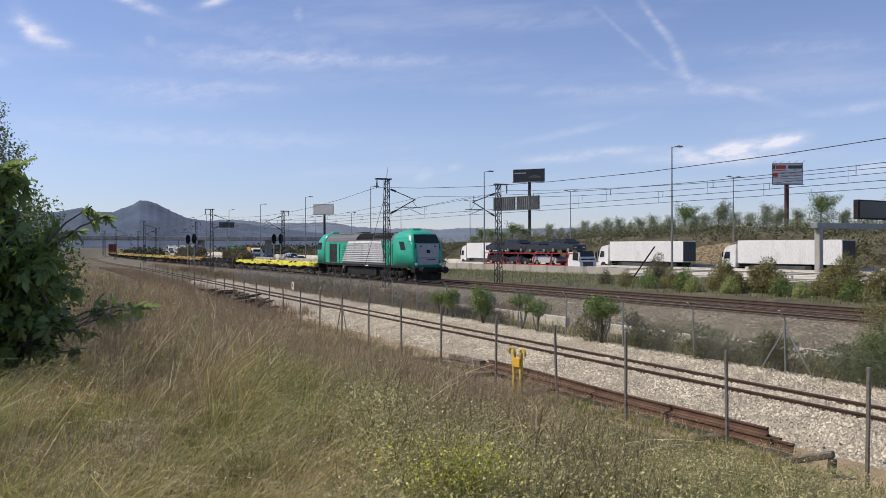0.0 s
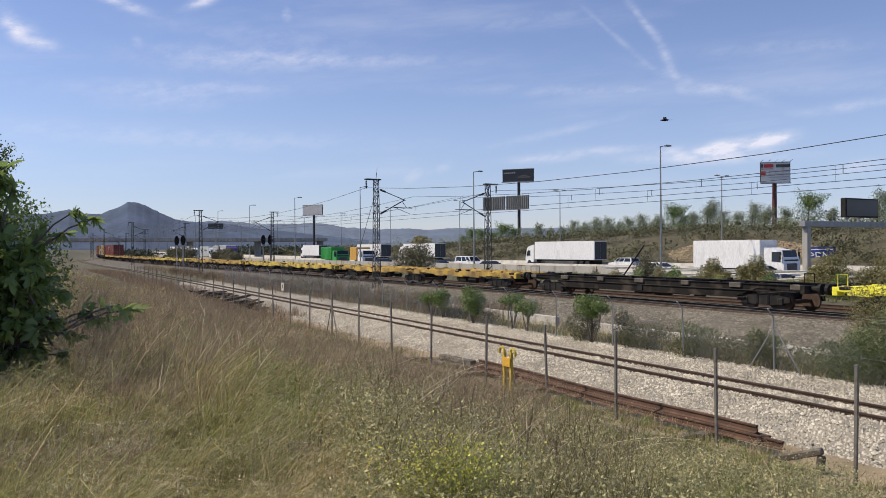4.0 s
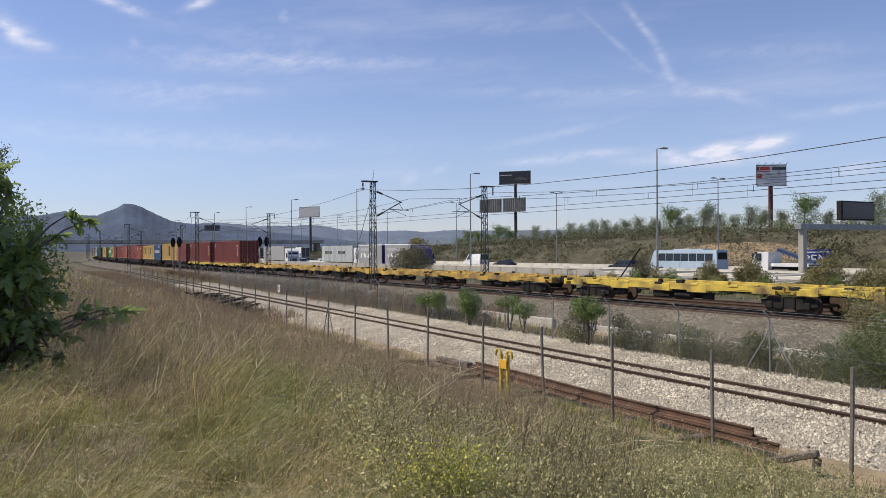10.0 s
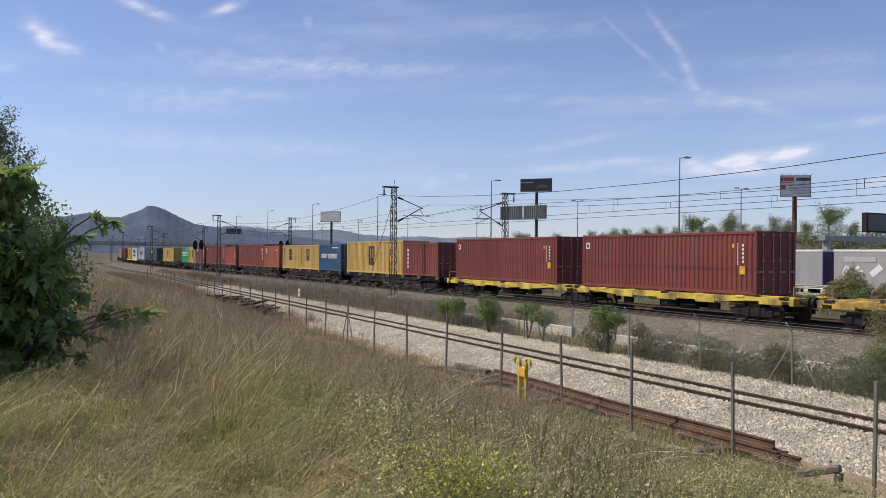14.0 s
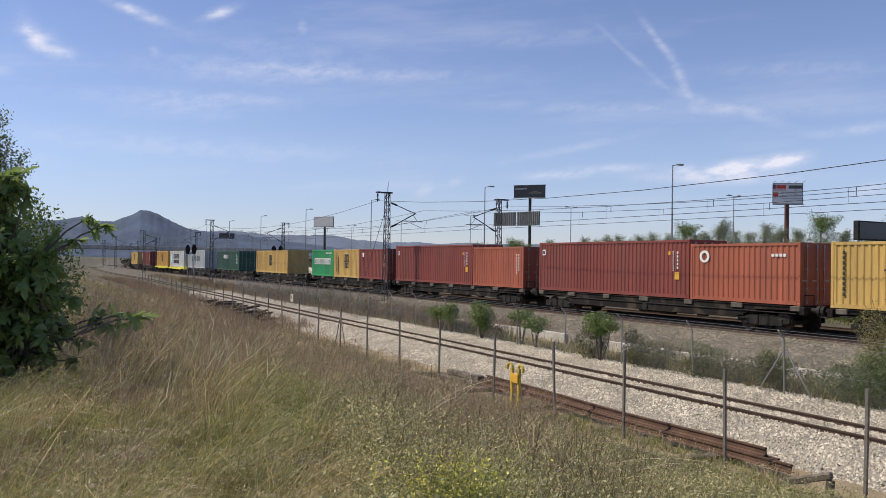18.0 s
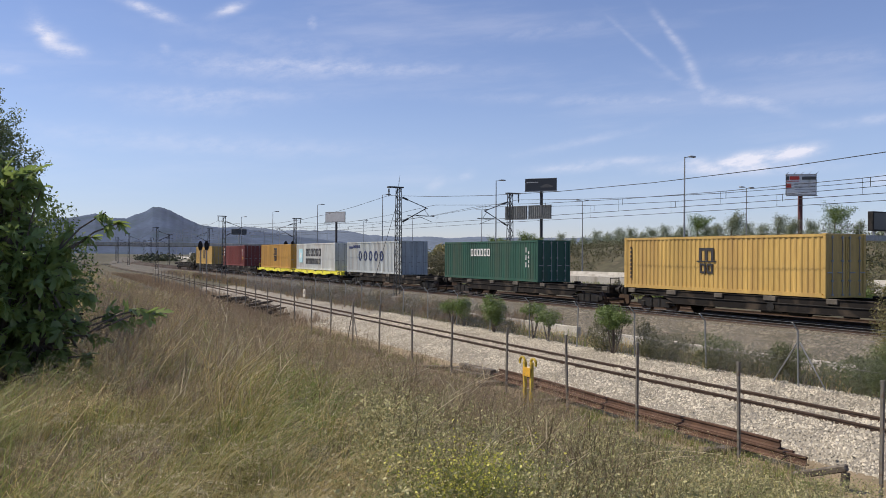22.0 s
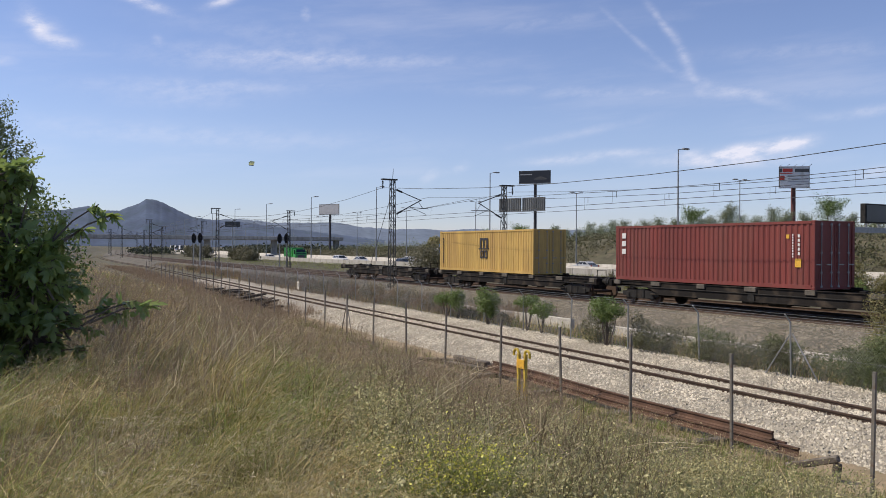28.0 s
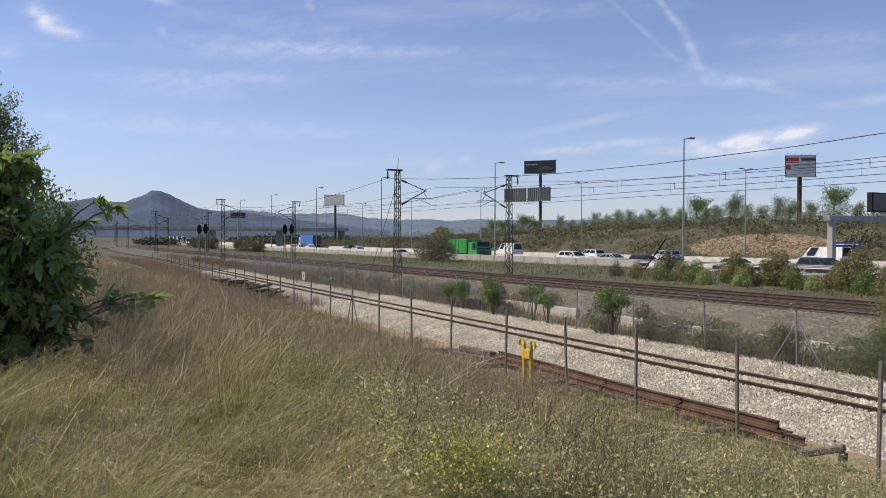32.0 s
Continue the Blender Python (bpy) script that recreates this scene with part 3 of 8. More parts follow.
def wagon(L, kind, label, halves=1):
    """A skeletal container flat of length L over buffers; halves: sections that share a middle bogie."""
    m = M_WAGON[kind]
    w = thing("container_flat_wagon", Matrix(), label, "railway wagon", "wagons of the freight train")
    body = L - 1.24
    sec = body / halves
    for k in range(halves):
        a, b = -body / 2 + k * sec + 0.06, -body / 2 + (k + 1) * sec - 0.06
        frame = Geo()
        for s in (-1, 1):
            y = s * (1.12 if kind == "dark" else 1.26)
            c1, c2 = a + 2.9, b - 2.9
            deep = 0.55 if kind == "dark" else 0.86
            prof = [(a, 1.00, 1.14), (c1 - 0.6, 0.96, 1.14), (c1 + 0.6, deep, 1.14), (c2 - 0.6, deep, 1.14), (c2 + 0.6, 0.96, 1.14), (b, 1.00, 1.14)]
            frame.loft([[(x, y - 0.07, z0), (x, y + 0.07, z0), (x, y + 0.07, z1), (x, y - 0.07, z1)] for x, z0, z1 in prof])
            if kind == "dark":
                frame.box(c1, c2, y - 0.12, y + 0.12, deep - 0.02, deep + 0.02)
                frame.box(a, b, y - 0.12, y + 0.12, 1.13, 1.16)
            else:
                # inner rail of the deck, and plates that step down between the bogies
                frame.box(a, b, s * 0.95 - 0.09, s * 0.95 + 0.09, 1.06, 1.20, 0.01)
                for x0, x1, z0 in ((a + 0.5, a + 1.5, 0.84), (c1 + 0.9, c1 + 2.2, 0.77), ((a + b) / 2 - 0.5, (a + b) / 2 + 0.8, 0.77), (c2 - 2.4, c2 - 1.2, 0.77), (b - 1.6, b - 0.4, 0.84)):
                    frame.box(x0, x1, y - 0.085, y + 0.085, z0, 1.12, 0.01)
        part("underframe", frame, m, w)
        n = max(3, int(sec / 2.2))
        beam = mesh_of("cross_beam", Geo().box(-0.09, 0.09, -1.05, 1.05, 0.92, 1.12), M_BLACK if kind == "dark" else m)
        for i in range(n + 1):
            part("cross_beam", beam, None, w, m=pose(a + 0.1 + (b - a - 0.2) * i / n, 0, 0))
        part("centre_sill", Geo().box(a, b, -0.12, 0.12, 0.80, 1.08), M_BLACK if kind == "dark" else m, w)
        for i in range(7):
            x = a + 0.35 + (b - a - 0.7) * i / 6
            for s in (-1, 1):
                st = Geo().box(x - (0.34 if kind == "dark" and i % 2 else 0.2), x + 0.3, s * (1.19 if kind == "dark" else 1.27) - 0.09, s * (1.19 if kind == "dark" else 1.27) + 0.09, 0.96 if kind == "dark" else 1.06, 1.17, 0.02)
                if i in (0, 3, 6):
                    st.box(x - 0.09, x + 0.09, s * 1.14 - 0.07, s * 1.14 + 0.07, 1.16, 1.19 if kind == "dark" or i != 3 else 1.30)
                part("container_spigot", st, M_SPIGOT if kind == "dark" else m if i % 3 else M_BLACK, w)
        for i in range(9):
            x, s = a + 0.6 + (b - a - 1.2) * (i + 0.35 * random.random()) / 9, -1 if i % 3 else 1
            hgt, wid = random.uniform(0.03, 0.14), random.uniform(0.1, 0.5)
            part("lug", Geo().box(x, x + wid, s * 1.06 - 0.08, s * 1.06 + 0.1, 1.15, 1.16 + hgt, 0.01), M_BLACK if i % 4 == 1 else m, w)
        part("brake_pipe", Geo().tube((a + 0.3, -1.22, 0.88), (b - 0.3, -1.22, 0.86), 0.025, 6), M_BLACK, w)
        for i in range(3):
            x = a + (b - a) * (0.3 + 0.2 * i)
            part("hand_wheel" if i == 1 else "bracket", Geo().disc((x, -1.22, 0.70), "y", 0.2, 0.04, 14) if i == 1 else Geo().box(x - 0.3, x + 0.3, -1.1, -0.9, 0.45, 0.74, 0.02), M_BLACK, w)
        for s in (-1, 1):
            gear = Geo().box((a + b) / 2 - 1.0, (a + b) / 2 + 0.2, s * 0.5 - 0.2, s * 0.5 + 0.2, 0.40, 0.74, 0.03).tube(((a + b) / 2 + 0.5, s * 0.6, 0.52), ((a + b) / 2 + 1.5, s * 0.6, 0.52), 0.17, 10)
            part("brake_gear", gear, M_BLACK, w)
    for k in range(halves + 1):
        x = -body / 2 + k * sec + (2.1 if k == 0 else -2.1 if k == halves else 0)
        bogie(w, x)
    for d in (-1, 1):
        x = d * body / 2
        part("headstock", Geo().box(x - 0.12, x + 0.12, -1.32, 1.32, 0.82, 1.16, 0.02), m, w)
        buffers(w, d * L / 2, d)
        part("coupling", Geo().tube((x, 0, 0.95), (d * (L / 2 + 0.02), 0, 0.9), 0.06, 6), M_BLACK, w)
        rail = Geo()
        for y in (-1.15, -0.55):
            rail.tube((x - d * 0.02, y, 1.15), (x - d * 0.02, y, 1.62), 0.018, 6)
        rail.tube((x - d * 0.02, -1.15, 1.62), (x - d * 0.02, -0.55, 1.62), 0.018, 6)
        part("end_handrail", rail, m, w)
    return w


# Near-black without sheen: the shade inside the roof louvres, put into the colour.
M_PITCH = mat("louvre_recess_shade", (0.008, 0.008, 0.009), 0.8, var=0.2, scale=3, fine=30, bump=0.1)
M_PITCH.node_tree.nodes["Principled BSDF"].inputs["Specular IOR Level"].default_value = 0.1
M_GREEN = mat("mint_green_paint", (0.012, 0.40, 0.265), 0.32, var=0.06, scale=0.8, fine=10, bump=0.01, stain=(0.015, 0.27, 0.19), amount=0.2, streak=4)
M_SILVER = mat("silver_ribbed_panel", (0.56, 0.565, 0.57), 0.45, 0.1, var=0.08, scale=0.8, fine=12, bump=0.02, stain=(0.30, 0.30, 0.30), amount=0.35, streak=5)
M_ROOF = mat("grey_loco_roof", (0.125, 0.13, 0.135), 0.5, 0.1, var=0.15, scale=1.0, fine=14, bump=0.05, stain=(0.10, 0.10, 0.10), amount=0.4)
M_FACE = mat("light_grey_nose", (0.40, 0.41, 0.42), 0.4, var=0.05, scale=1, fine=10, bump=0.02, stain=(0.36, 0.36, 0.36), amount=0.3, streak=3)


def body_ring(x, half, z0, z_side, z_top, top_half, skew=0.0):
    """One cross-section of the locomotive's body."""
    pts = [(-half, z0), (-half - 0.02, (z0 + z_side) / 2), (-half, z_side), (-half * 0.93, z_side + (z_top - z_side) * 0.42), (-top_half, z_top - 0.10), (-top_half * 0.6, z_top),
           (top_half * 0.6, z_top), (top_half, z_top - 0.10), (half * 0.93, z_side + (z_top - z_side) * 0.42), (half, z_side), (half + 0.02, (z0 + z_side) / 2), (half, z0)]
    return [(x + skew * (z - z0), y, z) for y, z in pts]


def locomotive():
    """A six-axle diesel-electric locomotive, 23 m over buffers, front towards +x."""
    o = thing("diesel_locomotive", Matrix(), "mint-green diesel locomotive with silver ribbed flanks and grey roof", "locomotive")
    part("rear_body", Geo().loft([body_ring(x, 1.38, 1.28, 3.28, 3.36, 1.30) for x in (-8.6, -7.4)]), M_GREEN, o)
    # flanks: a green foot and head panel with a silver ribbed field between, on slanting borders
    core = Geo().box(-8.6, 7.3, -1.33, 1.33, 1.28, 3.3)
    part("body_core", core, M_GREEN, o)
    for s in (-1, 1):
        y = s * 1.35
        field = Geo()
        field.add([(-4.2, y, 1.34), (5.5, y, 1.34), (4.6, y, 3.28), (-2.6, y, 3.28), (-4.2, y - s * 0.03, 1.34), (5.5, y - s * 0.03, 1.34), (4.6, y - s * 0.03, 3.28), (-2.6, y - s * 0.03, 3.28)],
                  [(0, 1, 2, 3), (4, 7, 6, 5), (0, 4, 5, 1), (1, 5, 6, 2), (2, 6, 7, 3), (3, 7, 4, 0)])
        part("silver_field", field, M_ROOF, o)
        for i in range(10):
            z = 1.48 + i * 0.165
            k = (z - 1.34) / 1.94
            x0, x1 = -4.2 + 1.6 * k, 5.5 - 0.9 * k
            part("rib", Geo().add([(x0, y, z), (x1, y, z), (x1, y + s * 0.06, z + 0.02), (x0, y + s * 0.06, z + 0.02), (x0, y + s * 0.05, z + 0.125), (x1, y + s * 0.05, z + 0.125), (x0, y, z + 0.135), (x1, y, z + 0.135)],
                                   [(0, 1, 2, 3), (3, 2, 5, 4), (4, 5, 7, 6)]), M_SILVER, o)
            part("rib", Geo().add([(x0 - 0.9, y - s * 0.01, z), (x0, y - s * 0.01, z), (x0, y + s * 0.035, z + 0.05), (x0 - 0.9, y + s * 0.035, z + 0.05), (x0 - 0.9, y - s * 0.01, z + 0.1), (x0, y - s * 0.01, z + 0.1)],
                                   [(0, 1, 2, 3), (3, 2, 5, 4)]), M_GREEN, o)
            part("rib", Geo().add([(x1, y - s * 0.01, z), (x1 + 0.5, y - s * 0.01, z), (x1 + 0.5, y + s * 0.035, z + 0.05), (x1, y + s * 0.035, z + 0.05), (x1 + 0.5, y - s * 0.01, z + 0.1), (x1, y - s * 0.01, z + 0.1)],
                                   [(0, 1, 2, 3), (3, 2, 4, 5)]), M_GREEN, o)
        part("white_band", Geo().add([(-2.72, y + s * 0.052, 3.12), (4.70, y + s * 0.052, 3.12), (4.60, y + s * 0.03, 3.30), (-2.58, y + s * 0.03, 3.30), (-2.72, y, 3.12), (4.70, y, 3.12), (4.60, y, 3.30), (-2.58, y, 3.30)], [(0, 1, 2, 3), (4, 5, 1, 0), (3, 2, 6, 7), (1, 5, 6, 2), (4, 0, 3, 7)]), M_WHITE, o)
        grille = part("radiator_grille", Geo().box(-7.6, -5.55, y - 0.015 if s > 0 else y - 0.03, y + 0.03 if s > 0 else y + 0.015, 1.4, 3.1), M_BLACK, o)
        for i in range(16):
            x = -7.5 + i * 0.125
            part("grille_bar", Geo().box(x, x + 0.035, y + s * 0.03 - 0.012, y + s * 0.03 + 0.012, 1.42, 3.08), M_DARKGREY, grille)
        for x in (-8.35, 6.35, -5.3):
            part("side_door", Geo().box(x - 0.33, x + 0.33, y - 0.012, y + 0.012, 1.36, 3.05, 0.008), M_GREEN, o)
            part("door_seam", Geo().box(x - 0.36, x - 0.335, y - 0.016, y + 0.016, 1.36, 3.05).box(x + 0.335, x + 0.36, y - 0.016, y + 0.016, 1.36, 3.05), M_BLACK, o)
        for x in (-8.75, 6.75):
            part("handrail", Geo().tube((x, y + s * 0.06, 1.35), (x, y + s * 0.06, 2.75), 0.018, 6), M_GALV, o)
        part("sill", Geo().box(-8.9, 9.9, y - 0.05, y + 0.05, 1.12, 1.32, 0.015), M_BLACK, o)
        part("number_plate", Geo().box(1.2, 2.0, y + s * 0.05 - 0.008, y + s * 0.05 + 0.008, 1.17, 1.26), M_WHITE, o)
    # roof with hatches, louvres and a raised fan housing
    roof = Geo().loft([[(x, -1.36, 3.28), (x, -1.22, 3.62), (x, -0.95, 3.9), (x, 0.95, 3.9), (x, 1.22, 3.62), (x, 1.36, 3.28)] for x in (-8.5, 7.0)])
    roof_ob = part("roof", roof, M_ROOF, o)
    for x0, x1 in ((-8.3, -5.2), (-5.1, -3.2), (-3.1, -1.0)):
        for s in (-1, 1):
            hatch = Geo().add([(x0, s * 1.30, 3.46), (x1, s * 1.30, 3.46), (x1, s * 0.96, 3.925), (x0, s * 0.96, 3.925), (x0, s * 1.26, 3.44), (x1, s * 1.26, 3.44)], [(0, 1, 2, 3), (0, 4, 5, 1)])
            part("roof_hatch", hatch, M_ROOF, roof_ob)
    for x0, x1 in ((-0.9, 2.6), (2.8, 6.4)):
        for s in (-1, 1):
            lv = part("roof_louvre", Geo().add([(x0, s * 1.325, 3.44), (x1, s * 1.325, 3.44), (x1, s * 1.245, 3.64), (x0, s * 1.245, 3.64), (x1, s * 0.985, 3.905), (x0, s * 0.985, 3.905)], [(0, 1, 2, 3), (3, 2, 4, 5)]), M_PITCH, roof_ob)
            if x0 > 2:
                for i in range(5):
                    q = i / 5 + 0.08
                    yy, zz = s * (1.31 - 0.32 * q), 3.47 + 0.44 * q
                    part("louvre_slat", Geo().bar((x0 + 0.05, yy, zz), (x1 - 0.05, yy, zz), 0.03, 0.035), M_ROOF, lv)
    part("fan_housing", Geo().box(-8.2, -0.6, -0.85, 0.85, 3.9, 4.02, 0.04), M_DARKGREY, roof_ob)
    part("exhaust_stack", Geo().box(-3.1, -1.9, -0.5, 0.5, 4.0, 4.16, 0.05), M_DARKGREY, roof_ob)
    part("roof_rail", Geo().box(-0.5, 6.3, -0.75, 0.75, 3.9, 3.98, 0.03), M_BLACK, roof_ob)
    for e, x0 in ((1, 7.0), (-1, -8.5)):
        st = [(0.0, 1.38, 3.34, 4.02, 1.02), (0.8, 1.385, 3.32, 4.12, 1.0), (1.9, 1.385, 3.28, 4.10, 0.98), (2.3, 1.38, 3.25, 4.03, 0.98), (2.6, 1.37, 3.18, 3.90, 0.99), (2.78, 1.36, 3.12, 3.77, 1.0), (3.05, 1.33, 3.02, 3.40, 1.08), (3.30, 1.29, 2.87, 3.02, 1.14), (3.41, 1.25, 2.5, 2.66, 1.14), (3.46, 1.22, 1.85, 2.0, 1.12)]
        k = 1.0 if e > 0 else 0.75
        rings = [body_ring(x0 + e * d * k, h, 1.2, zs, zt, th) for d, h, zs, zt, th in st]
        nose = x0 + e * 3.46 * k
        tip = 11.06 if e > 0 else -11.18
        part("cab", Geo().loft(rings), M_GREEN, o, smooth=True)
        def screen(a, za, ha, b, zb, hb, lift):
            g = Geo().add([(a, -ha, za), (a, ha, za), (b, hb, zb), (b, -hb, zb)], [(0, 1, 2, 3)])
            return g.turned(Matrix.Translation((e * lift, 0, lift * 0.7)))
        part("windscreen", screen(x0 + e * 2.80 * k, 3.74, 0.98, x0 + e * 3.27 * k, 3.07, 1.12, 0.05), M_GLASS, o)
        part("nose_panel", screen(x0 + e * 3.31 * k, 3.01, 0.98, x0 + e * 3.46 * k, 1.95, 0.90, 0.05), M_FACE, o)
        face = Geo().box(min(nose, nose + e * 0.05), max(nose, nose + e * 0.05), -0.88, 0.88, 1.40, 1.98, 0.02)
        part("nose_face", face, M_FACE, o)
        for y in (-0.62, 0.62):
            part("marker_lamp", Geo().disc((x0 + e * 3.36 * k + e * 0.04, y, 2.84), "x", 0.06, 0.08, 12), M_BLACK, o)
        part("emblem_plate", Geo().box(x0 + e * 3.42 * k - 0.07, x0 + e * 3.42 * k + 0.08, -0.13, 0.13, 2.32, 2.56, 0.01), M_BLACK, o)
        part("lettering_bar", Geo().box(nose - 0.02, nose + e * 0.062 if e > 0 else nose + 0.02, -0.15, 0.6, 1.78, 1.86) if e > 0 else Geo().box(nose - 0.062, nose, -0.15, 0.6, 1.78, 1.86), M_DARKGREY, o)
        for y in (-1.02, 1.02):
            part("face_seam", Geo().bar((x0 + e * 3.32 * k + e * 0.04, y * 1.04, 3.0), (nose + e * 0.03, y * 0.97, 1.3), 0.03, 0.03), M_BLACK, o)
        for s in (-1, 1):
            yy = s * 1.40
            w0, w1 = x0 + e * (2.3 if e > 0 else 2.95) * k, x0 + e * (1.25 if e > 0 else 1.35) * k
            part("cab_side_window", Geo().add([(w0 - e * 0.35 * k, yy * 1.006, 3.22), (w1 - e * 0.15 * k, yy * 1.008, 3.22), (w1 + e * 0.2 * k, yy * 1.012, 2.55), (w0, yy * 1.008, 2.55)], [(0, 1, 2, 3)]), M_GLASS, o)
            hl = Geo().disc((nose + e * 0.03, s * 1.06, 1.45), "x", 0.12, 0.14, 14)
            part("headlight", hl, M_LENS, o)
        part("top_lamp", Geo().box(x0 + e * 1.3 * k - 0.25, x0 + e * 1.3 * k + 0.25, -0.35, 0.35, 4.1, 4.26, 0.05), M_GREEN, o)
        part("buffer_beam", Geo().box(min(nose - e * 0.4, nose + e * 0.35), max(nose - e * 0.4, nose + e * 0.30), -1.30, 1.30, 0.80, 1.2, 0.03), M_BLACK, o)
        part("snow_plough", Geo().box(min(nose - e * 0.35, nose + e * 0.12), max(nose - e * 0.35, nose + e * 0.12), -1.1, 1.1, 0.22, 0.78, 0.03), M_BLACK, o)
        for s in (-1, 1):
            part("buffer", Geo().tube((nose, s * 0.87, 1.02), (tip + e * 0.52, s * 0.87, 1.02), 0.13, 10).tube((tip + e * 0.5, s * 0.87, 1.02), (tip + e * 0.62, s * 0.87, 1.02), 0.27, 14), M_BLACK, o)
    part("fuel_tank", Geo().box(-3.3, 3.2, -1.2, 1.2, 0.32, 1.05, 0.08), M_BLACK, o)
    for x in (-6.2, 6.2):
        g = Geo()
        for s in (-1, 1):
            g.box(x - 2.5, x + 2.5, s * 1.14 - 0.08, s * 1.14 + 0.08, 0.52, 0.86, 0.03)
            for k in (-1, 0, 1):
                g.box(x + k * 1.75 - 0.2, x + k * 1.75 + 0.2, s * 1.16 - 0.12, s * 1.16 + 0.12, 0.34, 0.72, 0.03)
                g.tube((x + k * 1.75 + 0.6, s * 1.2, 0.5), (x + k * 1.75 + 0.6, s * 1.2, 1.05), 0.1, 8)
                g.box(x + k * 1.75 - 0.7, x + k * 1.75 - 0.4, s * 1.16 - 0.06, s * 1.16 + 0.06, 0.3, 1.05, 0.02)
        b = part("bogie", g, M_BLACK, o)
        for k in (-1, 0, 1):
            part("wheelset", wheelset(Geo(), x + k * 1.75, 0.53), M_RAIL, b)
    return o


on_train(locomotive(), -27.3)
ARTIC = [(-38.9, -70.3, "bright", "bright yellow empty twin-section container flat"), (-90.8, -120.4, "orange", "rusty orange empty twin-section container flat"),
         (-120.4, -150.8, "dull", "weathered yellow empty twin-section container flat"), (-150.8, -181.9, "orange", "rusty orange empty twin-section container flat"),
         (-181.9, -212.2, "dull", "weathered yellow empty twin-section container flat"), (-212.2, -243.0, "orange", "orange-stained yellow empty twin-section container flat"),
         (-243.0, -274.3, "orange", "rusty orange empty twin-section container flat"), (-274.3, -305.4, "dull", "weathered yellow twin-section flat under two red containers"),
         (-465.6, -496.6, "bright", "yellow twin-section flat under two containers")]
for a, b, kind, text in ARTIC:
    on_train(wagon(a - b - 0.1, kind, text, 2), (a + b) / 2)
for a, b, text in ((-70.4, -90.7, "sooty empty skeletal container flat"), (-536.2, -555.6, "dark empty skeletal flat at the train's end")):
    on_train(wagon(a - b - 0.1, "dark", text), (a + b) / 2)
first = wagon(19.85, "dark", "sooty brown skeletal flat under containers")
for i, a in enumerate((-305.5, -325.5, -345.4, -365.3, -385.3, -405.2, -425.2, -445.2, -496.4, -516.3)):
    on_train(first if i == 0 else copy_thing(first, Matrix()), a - 9.95)

M_MARK = mat("white_stencil", (0.72, 0.72, 0.70), 0.6, var=0.1, scale=3, fine=25, bump=0)
M_MARKB = mat("black_stencil", (0.03, 0.028, 0.03), 0.6, var=0.2, scale=3, fine=25, bump=0)
M_MARKN = mat("navy_stencil", (0.02, 0.032, 0.10), 0.6, var=0.2, scale=3, fine=25, bump=0)
M_MARKY = mat("orange_label", (0.75, 0.42, 0.04), 0.6, var=0.1, scale=3, fine=25, bump=0)
M_MARKC = mat("cyan_label", (0.42, 0.68, 0.74), 0.6, var=0.1, scale=3, fine=25, bump=0)


def bars(n, x0, x1, z0, z1, m, gap=0.28):
    """Upright bars in place of a line of lettering."""
    p = (x1 - x0) / n
    return [("lettering_bar", (x0 + i * p, x0 + (i + 1 - gap) * p, z0, z1), m) for i in range(n)]


def hollow(n, x0, x1, z0, z1, m, gap=0.25, forms=("hollow",)):
    """Letter-sized plain outlines in place of a brand's name."""
    p = (x1 - x0) / n
    return [("brand_shape", (x0 + i * p, x0 + (i + 1 - gap) * p, z0, z1), m, forms[i % len(forms)]) for i in range(n)]


def column(x, z0, z1, n, m, w=0.12):
    p = (z1 - z0) / n
    return [("lettering_bar", (x, x + w, z0 + i * p, z0 + (i + 0.66) * p), m) for i in range(n)]


def emblem(x, z, k, m):
    """Three uprights under an arch, over two short words' bars."""
    out = [("emblem", (x + d * k - 0.075 * k, x + d * k + 0.075 * k, z, z + 0.42 * k), m) for d in (-0.34, 0, 0.34)]
    out += [("emblem", (x - 0.41 * k, x + 0.41 * k, z + 0.42 * k, z + 0.54 * k), m), ("emblem", (x - 0.55 * k, x + 0.55 * k, z - 0.06 * k, z - 0.005 * k), m)]
    return out + hollow(2, x - 0.36 * k, x + 0.44 * k, z - 0.54 * k, z - 0.12 * k, m, 0.18, ("hollow",))


def plain40(H=2.896):
    return [("sticker", (-5.75, -5.45, H - 0.75, H - 0.42), M_MARK), ("sticker", (-5.70, -5.52, H - 0.68, H - 0.50), M_MARKN), ("warning_label", (5.15, 5.45, 0.9, 1.25), M_MARKY), ("warning_label", (4.72, 4.86, H - 0.72, H - 0.56), M_MARKY)] + column(5.02, 1.3, H - 0.5, 9, M_MARK, 0.05) + column(5.3, 1.4, H - 0.5, 5, M_MARK, 0.09)


def plain20(H):
    return column(2.25, 0.9, H - 0.4, 7, M_MARK, 0.07) + column(2.5, 1.1, H - 0.4, 6, M_MARK, 0.07)


